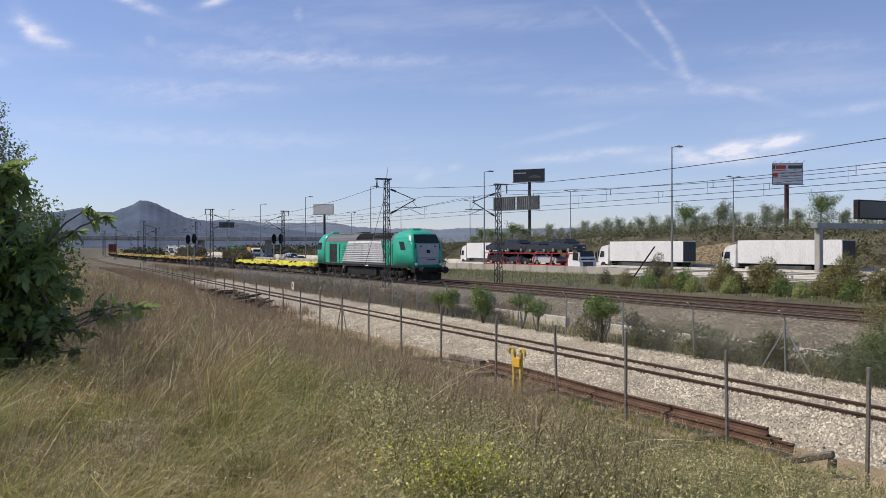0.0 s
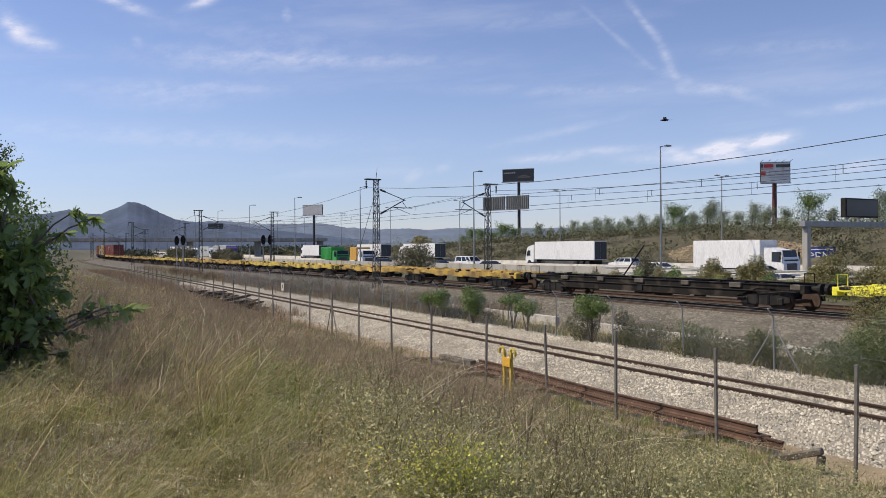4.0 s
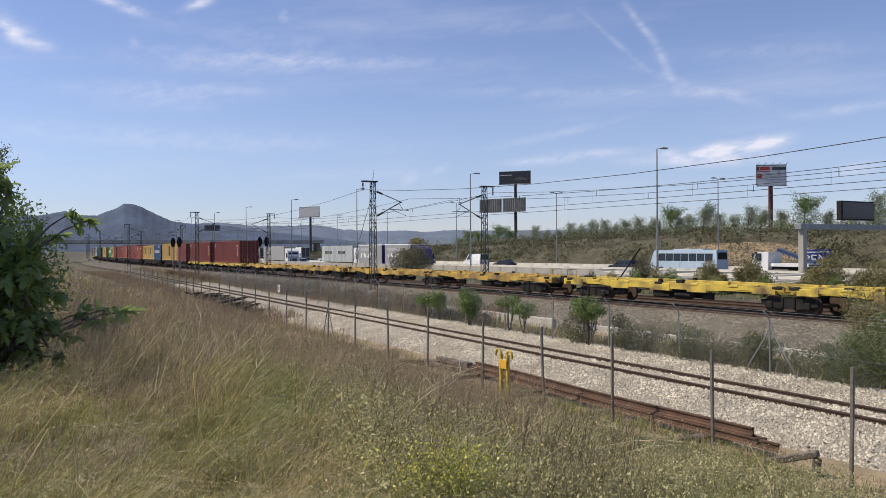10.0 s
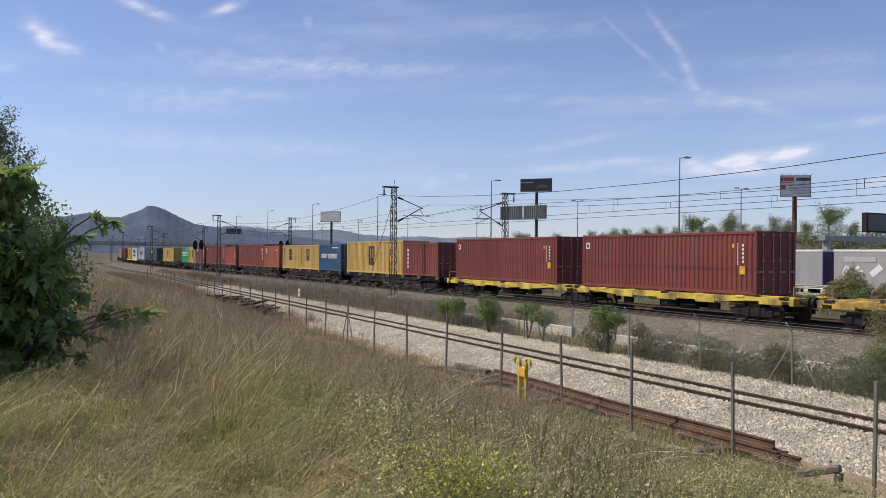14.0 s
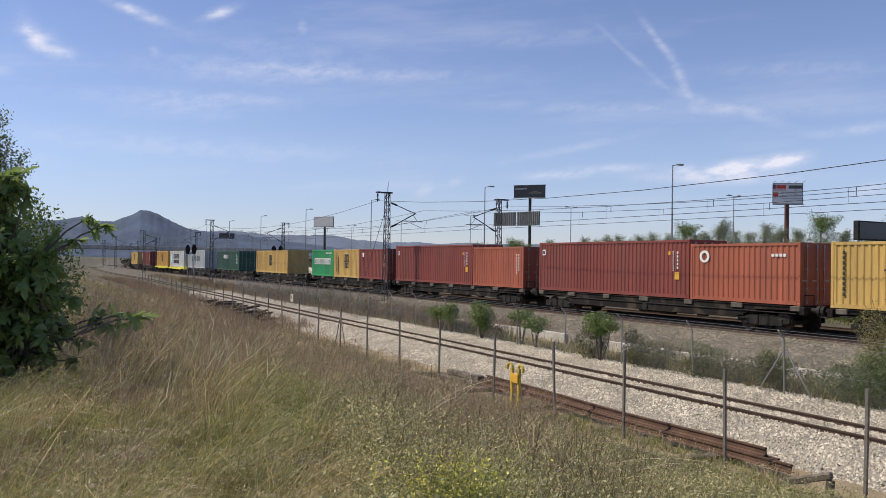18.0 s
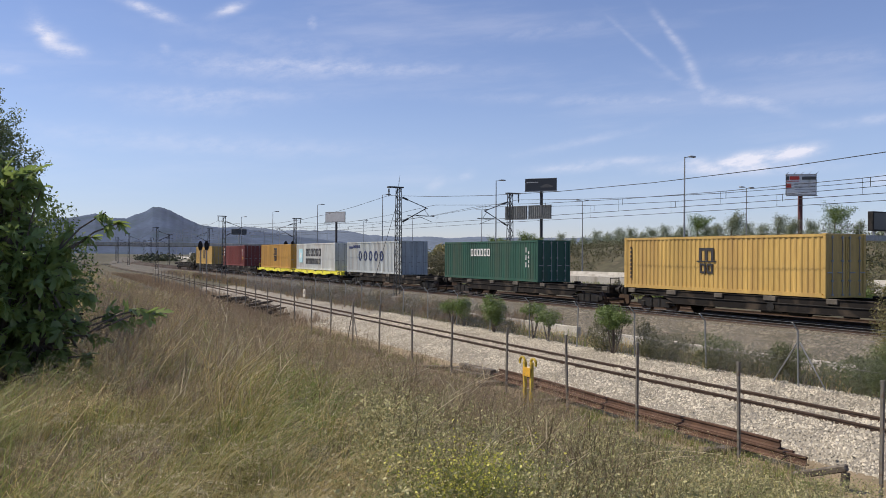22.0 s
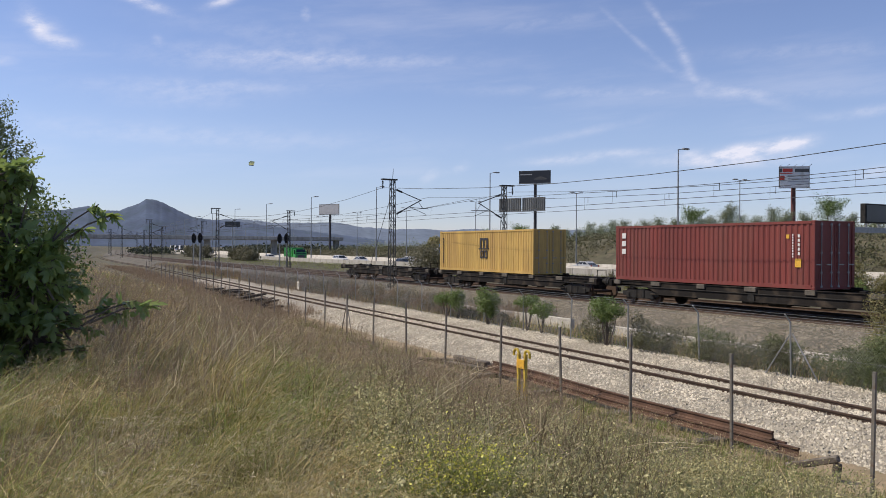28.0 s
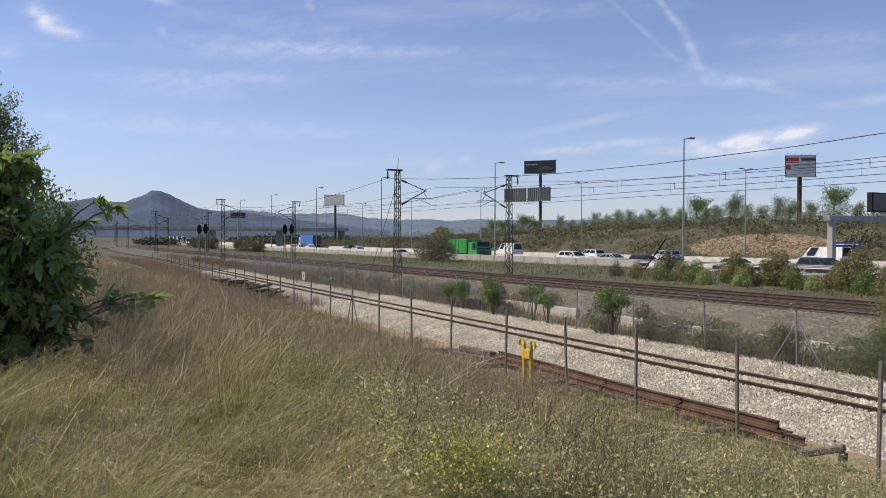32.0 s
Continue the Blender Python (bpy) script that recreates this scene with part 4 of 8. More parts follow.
HC, STD, L40, L20 = 2.80, 2.591, 12.192, 6.058
LOADS = [
    (-276.85, L40, HC, "red", "dark red high-cube shipping container", plain40(HC)),
    (-291.45, L40, HC, "red", "dark red high-cube shipping container with orange labels", plain40(HC)),
    (-306.45, L20, STD, "rust", "rust-red short shipping container", column(-2.2, 0.6, 2.2, 5, M_MARK, 0.2)),
    (-312.62, L40, HC, "yellow", "sand-yellow long container with black emblem", emblem(-0.3, 1.55, 1.5, M_MARKB)),
    (-326.45, L20, STD, "blue", "dark blue short container with white lettering bars", hollow(5, -2.3, -0.65, 1.22, 1.66, M_MARK) + hollow(8, -0.45, 2.05, 1.22, 1.66, M_MARK) + bars(8, 0.8, 2.4, 2.2, 2.32, M_MARK, 0.4)),
    (-332.58, L20, STD, "yellow", "sand-yellow short container with black emblem", emblem(-0.4, 1.55, 1.1, M_MARKB) + column(-2.5, 0.5, 2.3, 9, M_MARKB, 0.08)),
    (-338.75, L20, STD, "yellow", "sand-yellow short container with black emblem", emblem(-0.2, 1.55, 1.1, M_MARKB) + column(-2.5, 0.5, 2.3, 9, M_MARKB, 0.08)),
    (-346.2, L20, STD, "orange", "faded orange-red short container with white mark", [("emblem", (-2.45, -1.85, 1.72, 2.28), M_MARK, "ring")] + bars(4, 1.6, 2.4, 2.0, 2.12, M_MARK)),
    (-352.32, L40, HC, "rust", "rust-red long shipping container", plain40(HC)),
    (-366.2, L20, STD, "orange", "faded orange-red short container", plain20(STD)),
    (-372.35, L40, HC, "rust", "rust-red long container with stickers", plain40(HC)),
    (-386.1, L20, STD, "rust", "rust-red short container with sticker", [("sticker", (-2.3, -1.95, 1.9, 2.25), M_MARK)] + plain20(STD)),
    (-392.25, L20, STD, "yellow", "sand-yellow short container with black emblem", emblem(0.1, 1.5, 1.15, M_MARKB) + column(-2.4, 0.5, 2.3, 9, M_MARKB, 0.08) + column(-2.0, 0.5, 2.0, 7, M_MARKB, 0.08)),
    (-398.4, L20, STD, "green", "bright green short container with white lettering bars", hollow(9, -2.3, 2.3, 1.15, 1.75, M_MARK) + bars(9, 0.9, 2.5, 2.18, 2.3, M_MARK, 0.4)),
    (-412.45, L40, STD, "yellow", "sand-yellow long container with black emblem", emblem(-0.3, 1.45, 1.1, M_MARKB) + column(-5.6, 0.5, 2.2, 8, M_MARKB, 0.08)),
    (-432.7, L40, STD, "dark_green", "dark green long container with white lettering bars", hollow(6, -2.2, 0.5, 1.58, 2.08, M_MARK) + column(4.75, 0.9, 2.3, 3, M_MARK, 0.09) + column(5.05, 0.9, 2.0, 4, M_MARK, 0.09)),
    (-452.6, L40, HC, "grey", "pale blue-grey long container with navy lettering bars", hollow(5, -3.2, 2.9, 1.08, 1.98, M_MARKN, 0.38, ("ring",)) + [("emblem", (-5.6, -4.7, 2.2, 2.4), M_MARKN)] + bars(4, -4.5, -2.8, 2.25, 2.5, M_MARKN)),
    (-468.1, L40, HC, "pale", "off-white long container with black lettering bars and blue square", hollow(6, -2.9, 2.1, 1.46, 2.24, M_MARKB) + hollow(7, -2.8, 2.0, 0.62, 1.2, M_MARKB, 0.3) + [("emblem", (-5.25, -3.95, 0.75, 2.2), M_MARKC), ("emblem", (-5.1, -4.1, 1.0, 2.0), M_MARK, "star")]),
    (-482.5, L40, HC, "ochre", "ochre-yellow long container with black emblem", emblem(0.0, 1.6, 1.4, M_MARKB)),
    (-503.15, L40, HC, "red", "dark red high-cube container with white letters", column(-5.6, 1.35, 2.55, 3, M_MARK, 0.28) + plain40(HC)[2:]),
    (-523.05, L40, HC, "yellow", "sand-yellow long container with black emblem", emblem(0.2, 1.6, 1.25, M_MARKB) + column(-5.6, 0.5, 2.4, 9, M_MARKB, 0.08)),
]
for a, L, H, colour, text, marks in LOADS:
    on_train(container(L, H, colour, text, marks), a - L / 2, 1.18)

# ---- catenary ----
def lattice_mast(h, arm, label):
    """A lattice mast with a cantilever; arm: +1 reaches over the line towards +y, -1 towards -y."""
    o = thing("catenary_mast", Matrix(), label, "catenary mast", "masts along the line")
    w0, w1 = 0.24, 0.15
    for sx in (-1, 1):
        for sy in (-1, 1):
            part("corner_angle", Geo().tube((sx * w0, sy * w0, 0), (sx * w1, sy * w1, h), 0.032, 4), M_STEEL, o)
    n = int(h / 0.55)
    for i in range(n):
        za, zb = h * i / n, h * (i + 1) / n
        wa, wb = w0 + (w1 - w0) * i / n, w0 + (w1 - w0) * (i + 1) / n
        d = 1 if i % 2 else -1
        for s in (-1, 1):
            part("lacing_bar", Geo().bar((d * wa, s * wa, za), (-d * wb, s * wb, zb), 0.03, 0.03), M_STEEL, o)
            part("lacing_bar", Geo().bar((s * wa, d * wa, za), (s * wb, -d * wb, zb), 0.03, 0.03), M_STEEL, o)
    part("cap_beam", Geo().box(-0.2, 0.2, min(-arm * 0.9, arm * 0.35), max(-arm * 0.9, arm * 0.35), h - 0.05, h + 0.05), M_STEEL, o)
    part("base_block", Geo().box(-0.4, 0.4, -0.4, 0.4, -0.7, -0.02, 0.03), M_CONC, o)
    ins = Geo()
    for k in range(6):
        ins.tube((0, -arm * 0.82, h - 0.14 - k * 0.09), (0, -arm * 0.82, h - 0.20 - k * 0.09), 0.07, 8)
    ins.tube((0, -arm * 0.82, h - 0.05), (0, -arm * 0.82, h - 0.75), 0.025, 6)
    part("insulator", ins, M_WIRE, o)
    c = Geo()
    c.tube((0, arm * 0.3, h - 0.75), (0, arm * 2.5, h - 1.55), 0.035, 6).tube((0, arm * 0.3, h - 2.65), (0, arm * 2.45, h - 1.5), 0.04, 6)
    c.tube((0, arm * 1.5, h - 2.1), (0, arm * 3.1, h - 2.15), 0.028, 6).tube((0, arm * 2.2, h - 1.6), (0, arm * 2.6, h - 2.12), 0.02, 6)
    c.tube((0, arm * 1.7, h - 2.15), (0, arm * 2.9, h - 2.6), 0.02, 6)
    part("cantilever", c, M_STEEL, o)
    for p, q in (((0, arm * 0.35, h - 0.77), (0, arm * 0.8, h - 0.93)), ((0, arm * 0.4, h - 2.6), (0, arm * 0.8, h - 2.39))):
        part("cantilever_insulator", Geo().tube(p, q, 0.075, 8), M_WIRE, o)
    return o


MAST_X = [-59.0, -116.8, -175.0, -233.0, -290.0, -347.0, 0.5, 58.0, 116.0]
near_mast = lattice_mast(8.35, 1, "dark lattice steel catenary mast with cantilever arm")
far_mast = lattice_mast(8.35, -1, "dark lattice steel catenary mast with cantilever arm")
for i, x in enumerate(MAST_X):
    for ob, y in ((near_mast, 26.9), (far_mast, 37.0)):
        o = ob if i == 0 else copy_thing(ob, Matrix())
        o.matrix_basis = pose(x, y + bend(x), -0.4 if y > 30 else -0.35, 0, 0, 0)

# ---- wires ----
def wire(g, p, q, sag, r=0.013, n=8):
    p, q = Vector(p), Vector(q)
    pts = [p.lerp(q, i / n) - Vector((0, 0, sag * 4 * (i / n) * (1 - i / n))) for i in range(n + 1)]
    g.loft([[k + Vector((0, a * r, b * r)) for a, b in ((1, 0), (0, 1), (-1, 0), (0, -1))] for k in pts])
    return pts


XM = sorted(MAST_X)
for name, dy, text in (("contact_wires_near", MAIN_Y, "overhead contact wire and catenary over the near line"), ("contact_wires_far", MAIN2_Y, "overhead contact wire and catenary over the far line")):
    o = tagged(new(name), text, "overhead wire", "overhead wires")
    for a, b in zip(XM, XM[1:]):
        pa, pb = (a, dy + bend(a)), (b, dy + bend(b))
        g, g2 = Geo(), Geo()
        ms = wire(g, (*pa, 6.75), (*pb, 6.75), 0.85, 0.013)
        cs = wire(g2, (*pa, 5.35), (*pb, 5.35), 0.05, 0.013)
        part("catenary_wire", g, M_WIRE, o)
        part("contact_wire", g2, M_WIRE, o)
        for p, q in zip(ms[1:-1], cs[1:-1]):
            part("dropper", Geo().tube(p, q, 0.006, 4), M_WIRE, o)
            part("clamp", Geo().tube(p + Vector((0.35, 0, 0.02)), p + Vector((0.35, 0, -0.35)), 0.014, 4), M_WIRE, o)
for name, dy, z in (("feeder_wire_near", 26.08, 7.35), ("feeder_wire_far", 37.82, 7.45)):
    o = tagged(new(name), "dark feeder cable hung from the mast tops", "overhead wire", "overhead wires")
    for a, b in zip(XM, XM[1:]):
        part("wire", (lambda g: (wire(g, (a, dy + bend(a), z), (b, dy + bend(b), z), 1.2 if dy < 30 else 0.9, 0.015), g)[1])(Geo()), M_WIRE, o)
stay = thing("mast_stay", pose(0, 0, 0), "slanting steel stay of a catenary mast", "stay wire")
part("wire", Geo().tube((-59.1, 26.9, 7.0), (-64.5, 26.9, -0.4), 0.02, 4), M_WIRE, stay)
for x in (-59.0,):
    aer = thing("mast_aerial", pose(x, 26.9, 8.0), "thin aerial spikes on a mast top", "aerial")
    part("spike", Geo().tube((0, 0, 0), (0.05, 0, 0.55), 0.012, 4), M_STEEL, aer)
    part("spike", Geo().tube((0, 0, 0), (0.22, 0, 0.9), 0.012, 4), M_STEEL, aer)


# ---- signals ----
def signal():
    o = thing("railway_signal", Matrix(), "black railway signal head on a slim steel post", "railway signal", "signals by the line")
    part("post", Geo().tube((0, 0, 0), (0, 0, 3.7), 0.075, 8), M_GALV, o)
    head = [(0.42 * math.cos(a) * (0.8), 0.0, 4.35 + 0.75 * math.sin(a)) for a in [math.tau * i / 20 for i in range(20)]]
    g = Geo().loft([[(x, -0.04, z) for x, y, z in head], [(x, 0.04, z) for x, y, z in head]])
    board = part("backboard", g, M_BLACK, o)
    for z in (3.9, 4.35, 4.8):
        part("lens_hood", Geo().tube((0, -0.04, z), (0, -0.36, z - 0.02), 0.13, 10), M_BLACK, board)
    part("ladder", Geo().tube((0.2, 0.1, 0), (0.2, 0.1, 4.2), 0.02, 4).tube((-0.2, 0.1, 0), (-0.2, 0.1, 4.2), 0.02, 4), M_STEEL, o)
    part("foot", Geo().box(-0.3, 0.3, -0.3, 0.3, -0.4, 0.05, 0.02), M_CONCL, o)
    return o


sig = signal()
for i, (x, y) in enumerate(((-120.5, 34.9 + 1.9), (-117.2, 34.9 + 1.9), (-130.0, 26.4), (-125.6, 26.4))):
    (sig if i == 0 else copy_thing(sig, Matrix())).matrix_basis = pose(x, y + bend(x), -0.35, 0, 0, 70)

# ---- fences ----
FENCE = thing("near_fence", pose(0, 0, 0), "row of bare dull steel fence posts without mesh", "fence")
post_me = mesh_of("post", Geo().box(-0.028, 0.028, -0.028, 0.028, -0.3, 2.0, 0.006).box(-0.034, 0.034, -0.034, 0.034, 1.985, 2.005), M_POST)


def fence_y(x):
    return near_y(x) - 4.5


for x in [-2.4, -5.6, -8.66, -11.7, -14.8, -17.6, -20.8, -24.5, -27.8, -31.2] + [-34.5 - 3.2 * i for i in range(26)]:
    y = fence_y(x)
    part("post", post_me, None, FENCE, m=pose(x, y, ground_z(x, y) - 0.02, random.uniform(-1.5, 1.5), random.uniform(-1.2, 1.2), random.uniform(0, 20)))
for x in (-34.5, -75.0):
    for d in (-1, 1):
        y = fence_y(x)
        part("brace", Geo().tube((x + d * 0.04, y, ground_z(x, y) + 1.5), (x + d * 0.75, y, ground_z(x, y) - 0.05), 0.022, 6), M_POST, FENCE)


def far_fence_y(x):
    return near_y(x) + 2.35


FAR = thing("mesh_fence", pose(0, 0, 0), "chain-link fence on steel posts with bent barbed-wire tops", "fence")
pg = Geo().tube((0, 0, -0.3), (0, 0, 1.72), 0.026, 8).tube((0, 0, 1.70), (0, -0.22, 1.95), 0.022, 8)
far_post = mesh_of("post", pg, M_GALV)
FX = [-5.3 - 3.62 * i for i in range(-3, 32)]
for x in FX:
    part("post", far_post, None, FAR, m=pose(x, far_fence_y(x), ground_z(x, far_fence_y(x)), random.uniform(-2, 2), random.uniform(-1.5, 1.5), 0))
x = FX[6]
for d in (-1, 1):
    part("brace", Geo().tube((x + d * 0.03, far_fence_y(x), 0.45), (x + d * 1.0, far_fence_y(x), -0.95), 0.02, 6), M_GALV, FAR)
for z, dy in ((1.62, 0), (0.85, 0), (0.1, 0), (1.78, -0.07), (1.86, -0.14), (1.94, -0.21)):
    g = Geo().loft([[(a, far_fence_y(a) + dy + i * 0.004, ground_z(a, far_fence_y(a)) + z + j * 0.004) for i, j in ((1, 0), (-0.5, 0.9), (-0.5, -0.9))] for a in FX])
    part("strand", g, M_GALV, FAR)
link = Geo()
for a, b in zip(FX[:26], FX[1:27]):
    za, zb = ground_z(a, far_fence_y(a)), ground_z(b, far_fence_y(b))
    k = int(abs(b - a) / 0.075)
    for i in range(k):
        for d in (-1, 1):
            u0, u1 = i / k, (i + d * 1.5 / 0.075) / k
            for h0, h1, p, q in ((0.1, 1.6, u0, u1),):
                p2, q2 = min(max(p, 0), 1), min(max(q, 0), 1)
                hh = h0 + (h1 - h0) * ((q2 - p) / (q - p))
                P = Vector((a, far_fence_y(a), za)).lerp(Vector((b, far_fence_y(b), zb)), p2) + Vector((0, 0, h0))
                Q = Vector((a, far_fence_y(a), za)).lerp(Vector((b, far_fence_y(b), zb)), q2) + Vector((0, 0, hh))
                link.tube(P, Q, 0.0022, 3)
tagged(part("chain_link", link, M_GALV, FAR), kind="stuff")
plate = thing("fence_sign", pose(-66.1, far_fence_y(-66.1) - 0.1, -0.36), "small white plate with a dark number bar on the fence", "sign")
part("plate", Geo().box(-0.3, 0.3, -0.012, 0.012, -0.32, 0.32, 0.004), M_CONCL, plate)
part("number_bar", Geo().box(-0.10, 0.12, -0.017, -0.008, -0.10, 0.2), M_DARKGREY, plate)

# ---- trackside: stacked rails, timbers, yellow hooked posts, drain wall ----
M_RUSTR = mat("stacked_rail_rust", (0.125, 0.070, 0.047), 0.85, 0.1, var=0.3, scale=2, fine=40, bump=0.4, stain=(0.085, 0.045, 0.03), amount=0.6)


def lying_rail(xa, xb, off, z, roll=0):
    g = Geo()
    rings = []
    for i in range(9):
        x = xa + (xb - xa) * i / 8
        c, s = math.cos(radians(roll)), math.sin(radians(roll))
        rings.append([(x, near_y(x) - 3.55 + off + a * c - b * s, z + a * s + (b + 0.165) * c + 0.02 * math.sin(i)) for a, b in RAIL_PROFILE])
    return solid("stacked_rail", g.loft(rings), M_RUSTR, "long rusty rail lying on old timbers beside the track", "rail", "stack of old rails")


for i, (xa, xb, off, z, roll) in enumerate(((-22.9, -10.75, -0.18, -1.10, 0), (-22.4, -11.2, -0.02, -1.10, 0), (-22.7, -11.45, -0.10, -0.935, 0))):
    lying_rail(xa, xb, off, z, roll)
timber = mesh_of("sleeper_timber", Geo().box(-1.0, 1.0, -0.12, 0.12, -0.08, 0.08, 0.02), M_SLEEPER)
for x, off, z, rz in ((-12.6, -3.55, -1.17, 84), (-15.8, -3.6, -1.18, 92), (-19.0, -3.6, -1.18, 88), (-22.4, -3.5, -1.18, 85), (-24.4, -3.75, -1.16, 12), (-24.9, -3.3, -1.15, 20), (-24.5, -3.5, -1.0, 2), (-25.9, -3.8, -1.15, 50)):
    solid("old_sleeper", timber, None, "grey weathered timber sleeper lying on the ground", "timber", "old sleepers", m=pose(x, near_y(x) + off, z, 0, 0, rz))
M_ROTTEN = mat("rotten_sleeper", (0.060, 0.046, 0.036), 0.95, var=0.4, scale=3, fine=30, bump=0.8, stain=(0.12, 0.10, 0.08), amount=0.4)
broken = [mesh_of("sleeper_timber", Geo().loft([[(x, a * 0.12 * k, c * 0.09 * k) for a, c in ((-1, -1), (1, -0.8), (0.9, 1), (-0.8, 0.9))] for x, k in ((-q, 0.6), (-q * 0.6, 1.0), (q * 0.5, 0.9), (q, 0.5))]), M_ROTTEN) for q in (0.55, 0.8, 1.05)]
for i in range(34):
    x = -71 + 18 * (i + random.random()) / 34
    solid("old_sleeper", broken[i % 3], None, "dark decayed timber sleeper in a heap beside the branch track", "timber", "heap of sleepers", m=pose(x, near_y(x) - 3.3 + random.uniform(-0.5, 0.5), -1.14 + 0.15 * (i % 4), random.uniform(-25, 25), random.uniform(-14, 14), random.uniform(0, 180)))
prop = thing("old_timber_prop", pose(-10.0, 12.75, -1.28), "weathered timber lying on a stub of post", "timber")
part("beam", Geo().box(-0.55, 0.42, -0.075, 0.075, -0.06, 0.06, 0.02).turned(pose(0, 0, 0.33, 0, -18, 18)), M_SLEEPER, prop)
part("stub", Geo().box(-0.06, 0.06, -0.06, 0.06, -0.1, 0.38, 0.015).turned(pose(0.33, 0.1, 0, 0, 6, 10)), M_SLEEPER, prop)
M_YEL = mat("safety_yellow", (0.62, 0.45, 0.05), 0.55, var=0.15, scale=3, fine=30, bump=0.1, stain=(0.30, 0.19, 0.04), amount=0.4)
hook = thing("hooked_post_stand", pose(-18.75, 12.35, -1.22), "pair of yellow posts with curled tops and a yellow plate", "marker post")
for x in (-0.15, 0.17):
    part("post", Geo().box(x - 0.045, x + 0.045, -0.04, 0.04, -0.2, 1.2, 0.008), M_YEL, hook)
    ring = Geo()
    pts = [(x - 0.02 + (-1 if x < 0 else 1) * (0.10 - 0.12 * math.cos(a)), 0, 1.18 + 0.12 * math.sin(a)) for a in [math.pi * i / 9 * 1.15 for i in range(10)]]
    for p, q in zip(pts, pts[1:]):
        ring.tube(p, q, 0.036, 8)
    part("curl", ring, M_YEL, hook)
part("plate", Geo().box(-0.16, 0.2, -0.07, -0.045, 0.82, 1.06, 0.004), M_MARKY, hook)
wall = tagged(new("drain_wall"), "pale concrete drain wall at the ballast foot", "wall", kind="structure")
for i in range(24):
    x = -43.0 + i * 1.6
    if x > -33.2 and x < -31:
        continue
    top = -0.50 if x < -33 else -0.58
    part("panel", Geo().box(x + 0.006, x + 1.594, 23.62 + random.uniform(-0.01, 0.01), 23.86, -1.35, top + random.uniform(-0.015, 0.015), 0.012), M_CONCL, wall)

# ---- motorway ----
XS_ROAD = steps([(-900, -380, 20), (-380, -120, 8), (-120, 120, 10), (120, 900, 40)])


def road_at(x, w, z=-0.45):
    """A pose on the motorway at x, w metres beyond the near row of lamps, with +x along the road."""
    s = road_y(x + 0.5) - road_y(x - 0.5)
    return pose(x, road_y(x) + w, z, 0, 0, math.degrees(math.atan(s)))


M_LINE = mat("road_marking", (0.62, 0.62, 0.60), 0.7, var=0.15, scale=1, fine=20, bump=0.05)
solid("road", strip(road_y, XS_ROAD, [(-0.75, -0.6), (-0.7, -0.45), (32.6, -0.45), (32.7, -0.6)]), M_ASPHALT, "grey asphalt of a six-lane motorway", "road", kind="structure")
for w in (0.9, 14.6, 17.6, 31.2):
    solid("lane_edge_line", strip(road_y, XS_ROAD, [(w, -0.446), (w + 0.18, -0.446)]), M_LINE, "white edge line painted on the asphalt", "road marking", kind="structure")


def barrier_strip(w, z0, z1):
    return strip(road_y, XS_ROAD, [(w - 0.28, z0), (w - 0.24, z0 + 0.12), (w - 0.09, z1 - 0.15), (w - 0.07, z1), (w + 0.07, z1), (w + 0.09, z1 - 0.15), (w + 0.24, z0 + 0.12), (w + 0.28, z0)])


solid("median_barrier", barrier_strip(16.1, -0.45, 0.42), M_CONCL, "long pale concrete median barrier", "crash barrier", kind="structure")
solid("verge_barrier", barrier_strip(32.3, -0.45, 0.35), M_CONCL, "pale concrete barrier at the foot of the embankment", "crash barrier", kind="structure")
roadwall = tagged(new("roadside_wall"), "long grey concrete roadside wall of cast panels", "wall", kind="structure")
for i in range(92):
    x = -66.5 - i * 3.0
    g = Geo().box(-1.49, 1.49, -0.11, 0.11, -0.6, 0.74 + random.uniform(-0.02, 0.02), 0.015)
    part("panel", g, M_CONC, roadwall, m=road_at(x - 1.5, -0.95, 0.0))
wedge = Geo().add([(-1.5, -0.11, -0.6), (1.5, -0.11, -0.6), (-1.5, -0.11, 0.72), (1.5, -0.11, 0.25), (-1.5, 0.11, -0.6), (1.5, 0.11, -0.6), (-1.5, 0.11, 0.72), (1.5, 0.11, 0.25)], [(0, 1, 3, 2), (4, 6, 7, 5), (2, 3, 7, 6), (0, 2, 6, 4), (1, 5, 7, 3)])
part("panel", wedge, M_CONC, roadwall, m=road_at(-64.9, -0.95, 0.0))
M_RAILING = mat("dull_zinc_beam", (0.50, 0.50, 0.48), 0.6, 0.2, var=0.12, scale=2, fine=30, bump=0.05, stain=(0.34, 0.32, 0.28), amount=0.3)
rail = thing("guard_rail", pose(0, 0, 0), "galvanised double-beam guard rail on steel posts", "guard rail")
WB = [(-0.0, -0.155), (0.03, -0.13), (-0.03, -0.06), (-0.03, -0.03), (0.03, 0.0), (-0.03, 0.03), (-0.03, 0.06), (0.03, 0.13), (0.0, 0.155)]
for i in range(32):
    xa = -70 + i * 4.0
    for z in (-0.02, 0.60):
        g = Geo()
        for x in (xa, xa + 4.02):
            g.v += [(x, road_y(x) - 0.55 - b, z + c) for b, c in WB]
        g.f = [(j, j + 9, j + 10, j + 1) for j in range(8)]
        part("beam", g, M_RAILING, rail)
    part("post", Geo().box(-0.06, 0.06, -0.05, 0.05, -0.7, 0.8), M_GALV, rail, m=road_at(xa, -0.45, 0.0))


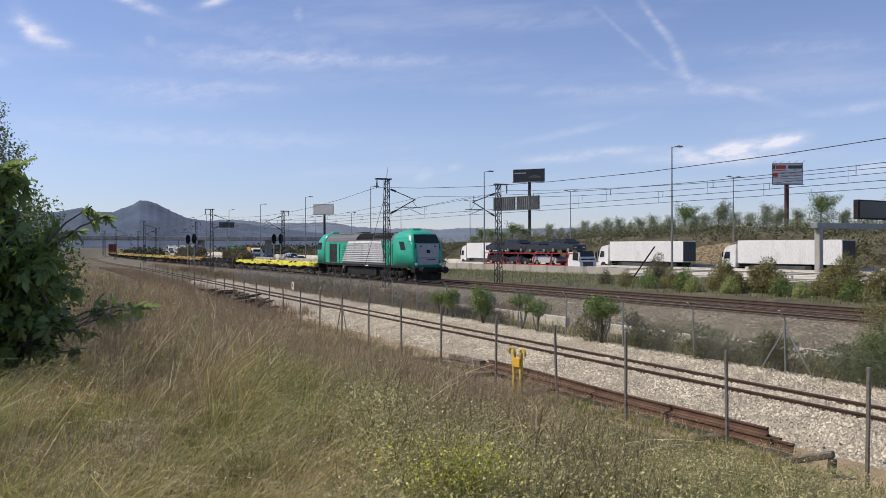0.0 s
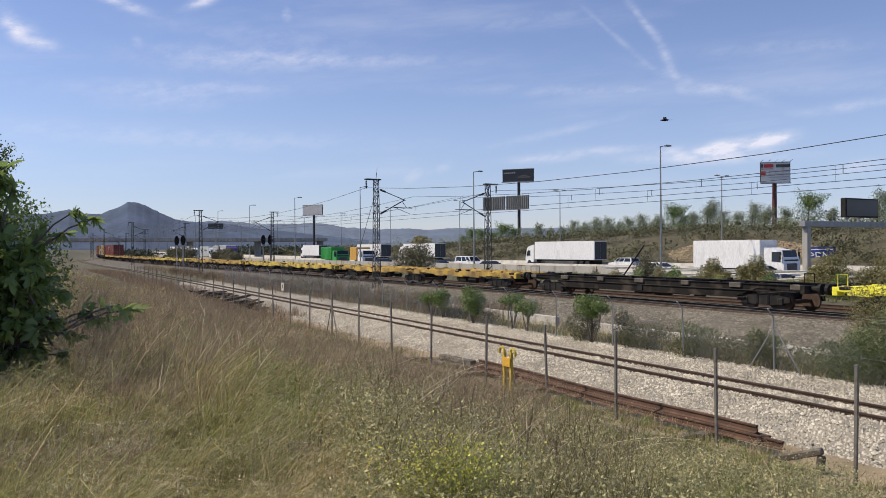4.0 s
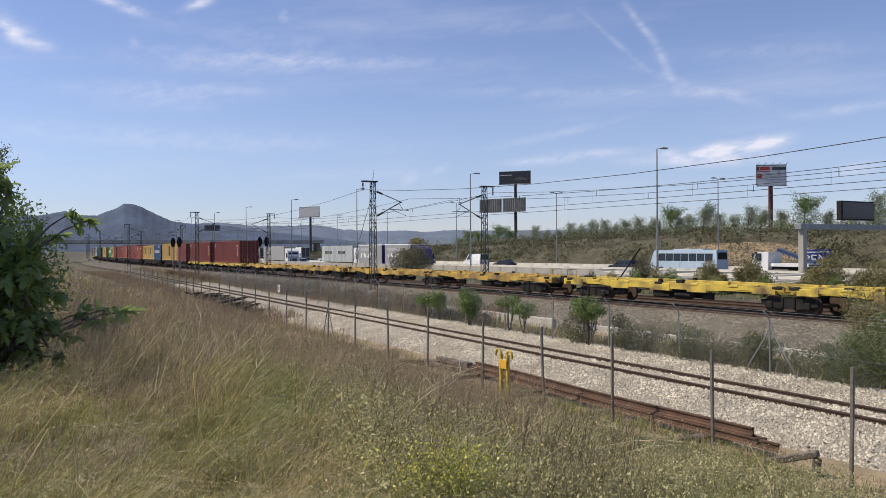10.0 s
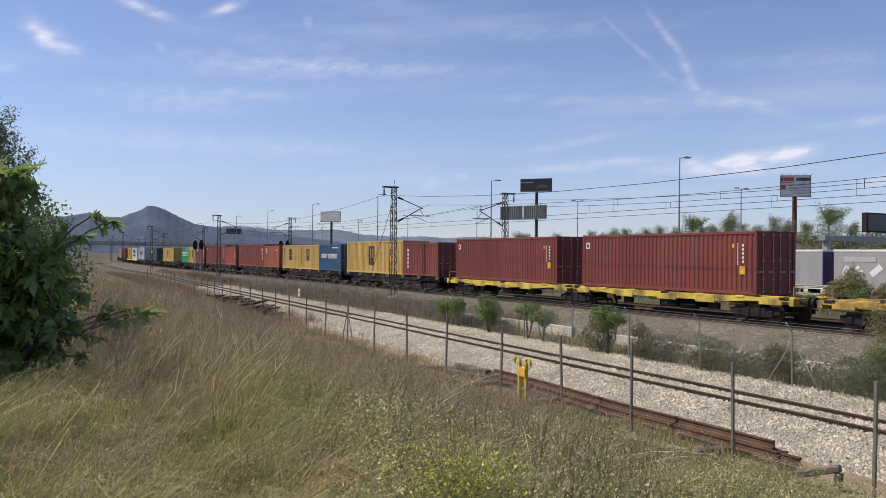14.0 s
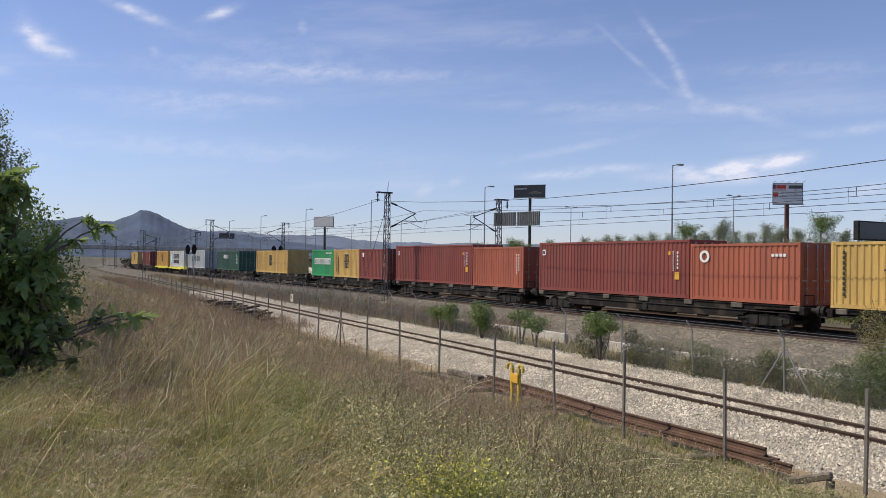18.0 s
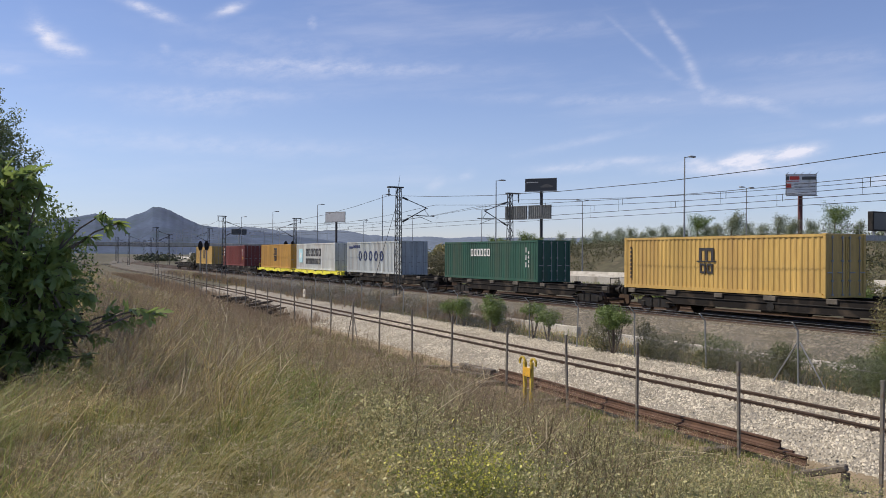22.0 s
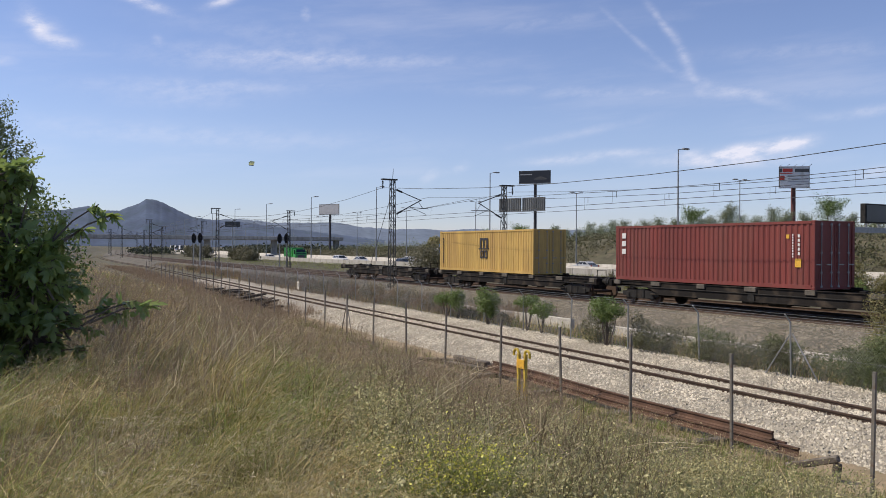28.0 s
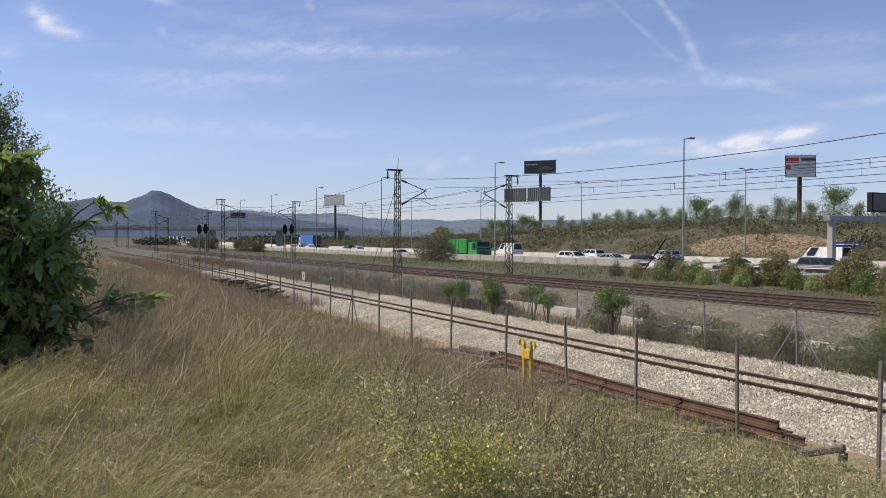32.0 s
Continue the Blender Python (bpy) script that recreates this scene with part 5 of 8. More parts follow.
def lamp(h, label, two=False):
    o = thing("street_lamp", Matrix(), label, "street lamp", "motorway lamps")
    part("pole", Geo().tube((0, 0, 0), (0, 0, h), 0.11, 8, 0.055), M_GALV, o)
    part("base_plate", Geo().box(-0.25, 0.25, -0.25, 0.25, -0.3, 0.05, 0.02), M_CONC, o)
    for s in ((-1, 1) if two else (1,)):
        arm = part("arm", Geo().tube((0, 0, h - 0.05), (0.1, s * 0.7, h + 0.08), 0.035, 6), M_GALV, o)
        part("lantern", Geo().box(-0.18, 0.18, min(s * 0.6, s * 1.35), max(s * 0.6, s * 1.35), h + 0.02, h + 0.17, 0.04), M_GALV, arm)
    return o


la, lb = lamp(12.2, "tall slim galvanised lamp post beside the motorway"), lamp(12.2, "tall twin-arm lamp post beyond the motorway", True)
for i in range(16):
    x = -59.0 - 30.3 * (i - 3)
    (la if i == 0 else copy_thing(la, Matrix())).matrix_basis = road_at(x, 0.0, -0.1)
for i in range(12):
    x = -82.0 - 33.3 * (i - 2)
    (lb if i == 0 else copy_thing(lb, Matrix())).matrix_basis = road_at(x, 34.6, 0.0)

M_BOARD = mat("dark_advert_sheet", (0.018, 0.02, 0.026), 0.35, var=0.3, scale=0.4, fine=4, bump=0)
gan = thing("sign_gantry", road_at(-55.9, 16.4, -0.45), "grey steel sign gantry with a dark message screen", "sign gantry")
part("post", Geo().box(-0.3, 0.3, -0.45, 0.15, 0, 5.6, 0.04), M_CONC, gan)
part("beam", Geo().box(-0.35, 0.35, -0.9, 21, 5.05, 5.62, 0.03), M_GALV, gan)
part("far_post", Geo().box(-0.5, 0.5, 20, 20.9, 0.3, 5.6, 0.04), M_GALV, gan)
scr = part("message_screen", Geo().box(0.05, 0.65, 5.6, 11.6, 6.05, 8.05, 0.05), M_BLACK, gan, "dark switched-off message screen")
part("screen_face", Geo().box(0.63, 0.68, 5.75, 11.45, 6.2, 7.9), M_BOARD, scr)
part("screen_back", Geo().box(0.02, 0.07, 5.75, 11.45, 6.2, 7.9), M_BOARD, scr)
for y in (6.4, 8.6, 10.8):
    part("bracket", Geo().box(0.1, 0.3, y - 0.08, y + 0.08, 5.5, 6.1), M_GALV, gan)
for y in range(-1, 6):
    part("walkway_post", Geo().tube((-0.45, y, 5.6), (-0.45, y, 6.65), 0.025, 5), M_GALV, gan)
for z in (6.15, 6.65):
    part("walkway_rail", Geo().tube((-0.45, -0.9, z), (-0.45, 20, z), 0.025, 5), M_GALV, gan)

# ---- billboards ----
M_BACK = mat("grey_board_back", (0.07, 0.08, 0.086), 0.7, 0.2, var=0.2, scale=1.5, fine=12, bump=0.1, stain=(0.08, 0.085, 0.09), amount=0.5, streak=4)
M_POLE = mat("maroon_pole", (0.12, 0.035, 0.030), 0.6, var=0.2, scale=1, fine=20, bump=0.05)
M_DARKPOLE = mat("dark_pole", (0.045, 0.04, 0.045), 0.6, var=0.2, scale=1, fine=20, bump=0.05)
M_ADRED = mat("advert_red", (0.55, 0.05, 0.03), 0.5, var=0.1, scale=1, fine=10, bump=0)
M_ADGREY = mat("advert_grey", (0.42, 0.43, 0.45), 0.5, var=0.1, scale=1, fine=10, bump=0)


def billboard(m, boards, pole_h, pole_m, label):
    """boards: (angle, side offset, height of centre, width, height, face)."""
    o = thing("billboard", m, label, "billboard", "billboards by the motorway")
    part("pole", Geo().tube((0, 0, -1), (0, 0, pole_h), 0.42, 14, 0.38), pole_m, o)
    for ang, off, zc, w, h, face in boards:
        r = pose(0, 0, zc, 0, 0, ang) @ pose(off, -0.55, 0)
        b = part("panel", Geo().box(-w / 2, w / 2, -0.12, 0.12, -h / 2, h / 2, 0.02), M_BACK, o, m=r)
        part("face_sheet", Geo().box(-w / 2 + 0.12, w / 2 - 0.12, -0.15, -0.11, -h / 2 + 0.12, h / 2 - 0.12), face, b)
        part("frame", Geo().box(-w / 2 - 0.05, w / 2 + 0.05, -0.17, 0.14, -h / 2 - 0.12, -h / 2 + 0.06).box(-w / 2 - 0.05, w / 2 + 0.05, -0.17, 0.14, h / 2 - 0.06, h / 2 + 0.05), M_WHITE if face is M_WHITE else M_GALV, b)
        if face is M_BACK:
            for i in range(12):
                x = -w / 2 + 0.3 + i * (w - 0.6) / 11
                part("batten", Geo().box(x - 0.05, x + 0.05, -0.22, -0.145, -h / 2 + 0.1, h / 2 - 0.1), M_GALV, b)
        part("catwalk", Geo().box(-w / 2, w / 2, -0.9, -0.15, -h / 2 - 0.16, -h / 2 - 0.10), M_STEEL, b)
    return o


BBY = 125.0
bb = billboard(pose(-1.4714 * BBY, BBY, 4.0), [(38, 0.0, 17.5, 8.6, 3.3, M_BOARD), (20, -7.9, 10.4, 7.3, 3.5, M_BACK), (20, -0.1, 10.4, 7.3, 3.5, M_BACK)], 17.5, M_DARKPOLE, "tall dark-poled billboard with a black car advert and two grey panels")
mark = [c for c in bb.children if c.name.startswith("panel")][0]
part("advert_shape", Geo().loft([[(-0.2, y, -0.55), (0.3, y, -0.3), (1.0, y, 0.02), (2.0, y, 0.08), (2.8, y, -0.28), (3.4, y, -0.45), (3.3, y, -0.75), (0, y, -0.75)] for y in (-0.175, -0.155)]), M_DARKGREY, mark)
for i in range(6):
    part("advert_bar", Geo().box(-3.9 + i * 0.55, -3.5 + i * 0.55, -0.175, -0.155, 0.55, 0.8), M_ADGREY, mark)
BRY = 122.0
br = billboard(pose(-0.8234 * BRY, BRY, 5.0), [(52, 0.0, 10.4, 5.0, 3.6, M_WHITE)], 9.0, M_POLE, "white billboard with red and black advert on a maroon pole")
mark = [c for c in br.children if c.name.startswith("panel")][0]
for x0, x1, z0, z1, mm in ((-2.5, -2.0, 0.85, 1.45, M_DARKGREY), (-1.9, -0.3, 0.85, 1.45, M_ADRED), (0.1, 2.4, 0.85, 1.4, M_DARKGREY), (-2.4, -1.6, -0.5, 0.2, M_ADRED), (-1.1, 2.4, 0.1, 0.3, M_ADGREY), (-1.1, 2.2, -0.4, -0.2, M_ADGREY), (-1.1, 2.3, -0.9, -0.72, M_ADGREY), (-2.4, -0.3, 0.55, 0.68, M_ADRED)):
    part("advert_bar", Geo().box(x0, x1, -0.18, -0.155, z0, z1), mm, mark)
part("second_face", Geo().box(-0.2, 0.2, 0.2, 2.6, -1.7, 1.75, 0.03), M_BACK, mark)
for i in range(5):
    part("lamp_arm", Geo().tube((-2.4 + i * 1.2, -0.1, 1.85), (-2.2 + i * 1.2, -1.3, 2.1), 0.03, 5), M_STEEL, mark)
billboard(pose(-2.70 * 100.0, 100.0, 3.0), [(30, 0.0, 12.6, 8.6, 3.4, M_ADGREY)], 11.0, M_DARKPOLE, "plain pale grey billboard on a dark pole")
gb = thing("graffiti_board", pose(-0.748 * 94, 94, 0.2, 0, 0, 25), "blue board sprayed with pale graffiti", "board")
M_BLUEB = mat("blue_board", (0.03, 0.055, 0.26), 0.5, var=0.2, scale=2, fine=12, bump=0.05)
part("board", Geo().box(-1.7, 1.7, -0.08, 0.08, 0.2, 2.3, 0.02), M_BLUEB, gb)
for x0, z0, x1, z1 in ((-1.4, 0.5, -1.3, 1.7), (-1.3, 1.7, -0.8, 1.3), (-0.8, 1.3, -1.3, 1.1), (-0.5, 0.5, -0.6, 1.6), (-0.55, 1.6, 0, 1.5), (-0.55, 1.05, -0.1, 1.1), (0.2, 0.5, 0.3, 1.7), (0.3, 1.6, 0.8, 1.0), (0.8, 1.0, 0.3, 0.6), (1.0, 0.6, 1.4, 1.1), (1.4, 1.1, 1.1, 1.6), (-1.5, 1.95, 1.5, 2.0)):
    part("spray_stroke", Geo().bar((x0, -0.095, z0), (x1, -0.095, z1), 0.03, 0.13), M_WHITE, gb)
lean = thing("leaning_barrier_arm", pose(-57.2, 49.5, -0.1), "thin black pole leaning at a steep angle", "pole")
part("pole", Geo().tube((0, 0, -0.2), (2.75, 0.3, 2.9), 0.06, 8), M_BLACK, lean)
part("counterweight", Geo().box(-0.2, 0.2, -0.12, 0.12, 0.0, 0.35, 0.03), M_BLACK, lean)

# ---- bridge, far structures ----
br2 = thing("road_bridge", pose(-300, 0, 0), "long grey concrete road bridge far down the line", "bridge")
for i in range(-2, 5):
    y = 6.5 + i * 24
    part("deck", Geo().box(-5, 5, y - 11.97, y + 11.97, 5.2, 5.9, 0.05), M_CONC, br2)
    part("parapet", Geo().box(5.0, 5.25, y - 11.97, y + 11.97, 5.4, 6.5, 0.03), M_CONC, br2)
    if i not in (1,):
        part("pier", Geo().box(-1.2, 1.2, y - 0.9 + 11, y + 0.9 + 11, -3, 5.2, 0.1), M_CONC, br2)
rs = thing("direction_sign", pose(-250, 62, -0.4, 0, 0, 70), "grey road direction sign seen from behind", "road sign")
part("panel", Geo().box(-2.2, 2.2, -0.1, 0.1, 9.0, 10.6, 0.02), M_BACK, rs)
part("pole", Geo().tube((0, 0.2, 0), (0, 0.2, 9), 0.2, 8), M_GALV, rs)

# Distance haze is put into both hill colours, paler on the farther ridge.
M_HILL = mat("wooded_hills_haze_tint", (0.066, 0.095, 0.158), 1.0, var=0.22, scale=0.012, fine=0.09, bump=0, stain=(0.042, 0.070, 0.098), amount=0.6)
M_HILL2 = mat("far_ridge_haze_tint", (0.135, 0.175, 0.24), 1.0, var=0.12, scale=0.008, fine=0.04, bump=0)


def hills(name, dist, az0, az1, height, m, label):
    """A ridge round the horizon; height gives degrees over the eye's level at an azimuth."""
    vs, n = [], 700
    for i in range(n + 1):
        a = az0 + (az1 - az0) * i / n
        e = height(a)
        jag = 0.025 * noise.noise((a * 5, 4, 0)) + 0.02 * noise.noise((a * 11, 4, 0))
        for k, (dd, zz) in enumerate(((0.86, 0.0), (0.93, 0.55), (0.992, 0.955), (1.0, 1.0), (1.12, 0.6))):
            d = dist * dd
            z = -2 + (2 + 2.78 + math.tan(radians(e + (jag if k == 3 else 0))) * dist) * zz * (1 + (0.05 * noise.noise((a * 0.5, k * 2.0, 1)) if 0 < k < 2 else 0))
            vs.append((-math.cos(radians(a)) * d, math.sin(radians(a)) * d, z))
    f = [(i * 5 + j, (i + 1) * 5 + j, (i + 1) * 5 + j + 1, i * 5 + j + 1) for i in range(n) for j in range(4)]
    return solid(name, fast_mesh(name, vs, f, m, True), None, label, "hills", kind="structure")


def bump_at(a, c, w, h):
    return h * math.exp(-((a - c) / w) ** 2)


hills("backdrop_far_ridge", 4200, -30, 60, lambda a: 1.25 + bump_at(a, 14, 2.6, 0.55) + bump_at(a, 19.5, 3.0, 0.42) + bump_at(a, -8, 9, 0.9) + 0.14 * noise.noise((a * 0.55, 0, 0)) + 0.05 * noise.noise((a * 2.2, 0, 0)), M_HILL2, "wooded hills along the horizon, coloured pale blue for haze")


def peak(a):
    """Skyline of the cone-shaped hill and its shoulder, in degrees."""
    e = lerp_at(a, [(-12, 1.4), (0, 2.2), (3.6, 2.2), (4.4, 2.35), (5.1, 2.5), (6.0, 2.22), (6.9, 2.25), (7.6, 2.52), (8.15, 2.75), (8.5, 3.0), (9.0, 3.0), (9.5, 2.85), (10.3, 2.42), (11.4, 1.92), (12.6, 1.75), (14.2, 1.7), (17, 1.3), (24, 0.5)])
    return e + 0.05 * noise.noise((a * 2.5, 4, 0))


hills("backdrop_peak", 3000, -12, 24, peak, M_HILL, "dark wooded cone-shaped hill beyond the line, coloured bluish for haze")

# ---- vehicles: +x is forwards, the origin lies on the road under the middle ----
def paint(name, c, rough=0.35):
    return mat("vehicle_" + name, c, rough, var=0.05, scale=0.6, fine=8, bump=0, stain=tuple(q * 0.75 for q in c), amount=0.2, streak=3)


V_WHITE, V_DARK, V_SILVER, V_RED, V_BLUE, V_YEL = paint("white", (0.80, 0.80, 0.79)), paint("black", (0.025, 0.027, 0.03)), paint("silver", (0.45, 0.46, 0.47)), paint("red", (0.45, 0.03, 0.025)), paint("navy", (0.03, 0.05, 0.11)), paint("taxi_yellow", (0.72, 0.45, 0.02))
V_GREEN, V_OCHRE, V_PURPLE, V_TARP, V_SKY = paint("green", (0.035, 0.30, 0.055)), paint("ochre_tarp", (0.55, 0.30, 0.05), 0.6), paint("purple", (0.07, 0.05, 0.20)), paint("grey_tarp", (0.33, 0.335, 0.33), 0.6), paint("pale_blue", (0.45, 0.56, 0.66))
V_BTARP = paint("blue_tarp", (0.05, 0.16, 0.45), 0.6)


def wheels(o, xs, r, half, twin=False):
    for x in xs:
        for s in (-1, 1):
            y = s * (half - 0.11)
            t = part("wheel", Geo().disc((x, y, r), "y", r, 0.26 if not twin else 0.34, 18), M_RUBBER, o)
            part("rim", Geo().disc((x, y + s * 0.10, r), "y", r * 0.6, 0.12, 14), M_GALV, t)


def shell(g, prof, half, top_half, z_break):
    """Skins a side outline (x, z) across the width; points above z_break lean in."""
    n = len(prof)
    a = [(x, -(half if z <= z_break else top_half), z) for x, z in prof]
    b = [(x, (half if z <= z_break else top_half), z) for x, z in prof]
    return g.add(a + b, [(i, (i + 1) % n, n + (i + 1) % n, n + i) for i in range(n)] + [tuple(range(n))[::-1], tuple(range(n, 2 * n))])


CARS = {
    "hatchback": (4.1, 1.72, [(-2.0, 0.3), (2.0, 0.28), (2.05, 0.62), (1.85, 0.80), (1.05, 0.98), (-1.95, 0.98), (-2.05, 0.6)], [(-1.85, 0.97), (1.05, 0.97), (0.35, 1.44), (-1.35, 1.47)]),
    "saloon": (4.5, 1.76, [(-2.2, 0.3), (2.2, 0.28), (2.25, 0.60), (2.0, 0.78), (1.0, 0.94), (-1.5, 0.96), (-2.2, 0.92), (-2.25, 0.55)], [(-1.75, 0.94), (1.05, 0.94), (0.3, 1.40), (-1.0, 1.42)]),
    "suv": (4.6, 1.86, [(-2.2, 0.38), (2.2, 0.36), (2.28, 0.75), (2.05, 0.98), (1.15, 1.10), (-2.15, 1.12), (-2.28, 0.75)], [(-2.05, 1.11), (1.2, 1.09), (0.45, 1.66), (-1.75, 1.70)]),
    "van": (4.9, 1.9, [(-2.4, 0.34), (2.35, 0.32), (2.42, 0.8), (2.15, 1.05), (1.5, 1.22), (-2.42, 1.22), (-2.45, 0.6)], [(-2.42, 1.21), (1.55, 1.21), (0.85, 1.88), (-2.3, 1.92)]),
    "panel_van": (5.6, 2.0, [(-2.75, 0.38), (2.7, 0.36), (2.78, 0.9), (2.5, 1.15), (1.9, 1.35), (-2.78, 1.35), (-2.8, 0.6)], [(-2.78, 1.34), (1.95, 1.34), (1.2, 2.35), (-2.7, 2.42)]),
}


def car(kind, m, label, category="car", roof_m=None):
    L, W, low, cabin = CARS[kind]
    o = thing(category.replace(" ", "_"), Matrix(), label, category, "motorway traffic")
    part("body", shell(Geo(), low, W / 2, W / 2 - 0.03, 0.85), m, o)
    glass_only = kind in ("hatchback", "saloon", "suv", "van")
    top = max(z for _, z in cabin)
    part("cabin", shell(Geo(), cabin, W / 2 - 0.06, W / 2 - 0.22, min(z for _, z in cabin) + 0.1), roof_m or m, o)
    xb, xf = cabin[0][0], cabin[1][0]
    z0, z1 = cabin[0][1] + 0.06, top - 0.09
    tb, tf = cabin[3][0], cabin[2][0]
    spans = [(0.06, 0.42), (0.46, 0.74), (0.78, 0.97)] if glass_only else [(0.70, 0.95)]
    for a, b in spans:
        for s in (-1, 1):
            yb, yt = s * (W / 2 - 0.075 + 0.015), s * (W / 2 - 0.205 + 0.015)
            q = [(xb + (xf - xb) * a, yb, z0), (xb + (xf - xb) * b, yb, z0), (tb + (tf - tb) * b, yt, z1), (tb + (tf - tb) * a, yt, z1)]
            part("side_window", Geo().add(q, [(0, 1, 2, 3)]), M_GLASS, o)
    part("windscreen", Geo().add([(xf + 0.02 - 0.07, -W / 2 + 0.16, z0), (xf - 0.05, W / 2 - 0.16, z0), (tf + 0.06, W / 2 - 0.30, z1), (tf + 0.06, -W / 2 + 0.30, z1)], [(0, 1, 2, 3)]).turned(Matrix.Translation((0.03, 0, 0.02))), M_GLASS, o)
    part("rear_window", Geo().add([(xb - 0.01, -W / 2 + 0.2, z0), (xb - 0.01, W / 2 - 0.2, z0), (tb - 0.03, W / 2 - 0.32, z1), (tb - 0.03, -W / 2 + 0.32, z1)], [(0, 1, 2, 3)]).turned(Matrix.Translation((-0.015, 0, 0))), M_GLASS, o)
    for s in (-1, 1):
        part("headlight", Geo().box(L / 2 - 0.28, L / 2 - 0.02, s * (W / 2 - 0.3) - 0.18, s * (W / 2 - 0.3) + 0.18, 0.6, 0.74, 0.02), M_LENS, o)
        part("tail_light", Geo().box(-L / 2 - 0.01, -L / 2 + 0.1, s * (W / 2 - 0.2) - 0.12, s * (W / 2 - 0.2) + 0.12, 0.7, 0.92, 0.02), V_RED, o)
        part("mirror", Geo().box(xf - 0.55, xf - 0.4, s * (W / 2 + 0.08) - 0.1, s * (W / 2 + 0.08) + 0.1, z0, z0 + 0.15, 0.02), m, o)
    part("bumper", Geo().box(L / 2 - 0.2, L / 2 + 0.02, -W / 2 + 0.05, W / 2 - 0.05, 0.28, 0.52, 0.03), M_DARKGREY, o)
    r = 0.31 if kind in ("hatchback", "saloon") else 0.35
    wheels(o, (-L * 0.29, L * 0.30), r, W / 2)
    return o


def cab(o, x1, m, h=3.2, roof=True, face=None):
    """A lorry's cab whose front stands at x1."""
    c = part("cab", shell(Geo(), [(x1 - 2.1, 0.7), (x1 - 0.05, 0.55), (x1, 1.3), (x1 - 0.12, 2.1), (x1 - 0.45, h - 0.25), (x1 - 0.8, h), (x1 - 2.1, h + (0.25 if roof else 0))], 1.22, 1.16, 2.2), m, o)
    part("windscreen", Geo().add([(x1 - 0.1, -1.05, 1.75), (x1 - 0.1, 1.05, 1.75), (x1 - 0.36, 1.0, 2.75), (x1 - 0.36, -1.0, 2.75)], [(0, 1, 2, 3)]).turned(Matrix.Translation((0.05, 0, 0))), M_GLASS, c)
    for s in (-1, 1):
        part("side_window", Geo().add([(x1 - 1.25, s * 1.235, 1.75), (x1 - 0.3, s * 1.235, 1.7), (x1 - 0.55, s * 1.2, 2.6), (x1 - 1.25, s * 1.2, 2.6)], [(0, 1, 2, 3)]), M_GLASS, c)
        part("mirror", Geo().box(x1 - 0.35, x1 - 0.2, s * 1.42 - 0.09, s * 1.42 + 0.09, 1.9, 2.6, 0.02), M_BLACK, c)
        part("headlight", Geo().box(x1 - 0.1, x1 + 0.02, s * 0.9 - 0.2, s * 0.9 + 0.2, 0.75, 0.98, 0.02), M_LENS, c)
    part("grille", Geo().box(x1 - 0.08, x1 + 0.03, -0.75, 0.75, 0.95, 1.55, 0.02), face or M_DARKGREY, c)
    part("front_bumper", Geo().box(x1 - 0.3, x1 + 0.05, -1.22, 1.22, 0.38, 0.78, 0.04), m, c)
    return c


def cargo(o, x0, x1, z0, z1, m, ribs=0, name="cargo_box"):
    b = part(name, Geo().box(x0, x1, -1.26, 1.26, z0, z1, 0.03), m, o)
    for i in range(ribs):
        x = x0 + (i + 0.5) * (x1 - x0) / ribs
        for s in (-1, 1):
            part("rib", Geo().box(x - 0.06, x + 0.06, s * 1.27 - 0.03, s * 1.27 + 0.03, z0 + 0.1, z1 - 0.1), m, b)
    part("rear_door", Geo().box(x0 - 0.03, x0, -1.2, -0.02, z0 + 0.1, z1 - 0.1).box(x0 - 0.03, x0, 0.02, 1.2, z0 + 0.1, z1 - 0.1), M_BACK, b)
    return b


def lorry(label, L, cab_m, box_m, roof=True, box_top=4.0, ribs=0, low=1.15, gap=0.35, category="lorry"):
    o = thing(category.replace(" ", "_"), Matrix(), label, category, "motorway traffic")
    x1 = L / 2
    cab(o, x1, cab_m, 3.3 if L > 12 else 2.75, roof)
    part("chassis", Geo().box(-L / 2 + 0.2, x1 - 1.5, -0.5, 0.5, 0.75, 1.1), M_BLACK, o)
    b = cargo(o, -L / 2, x1 - 2.1 - gap, low, box_top, box_m, ribs)
    part("side_skirt", Geo().box(-L / 2 + 4.2, x1 - 4.8, -1.24, 1.24, 0.5, 0.95, 0.02) if L > 12 else Geo().box(-1.0, 0.8, -1.2, 1.2, 0.5, 0.9, 0.02), M_DARKGREY, o)
    wheels(o, ((x1 - 1.1, x1 - 4.6, -x1 + 1.6, -x1 + 2.9, -x1 + 4.2) if L > 12 else (x1 - 1.0, -x1 + 1.8)), 0.5 if L > 12 else 0.42, 1.25, True)
    return o, b


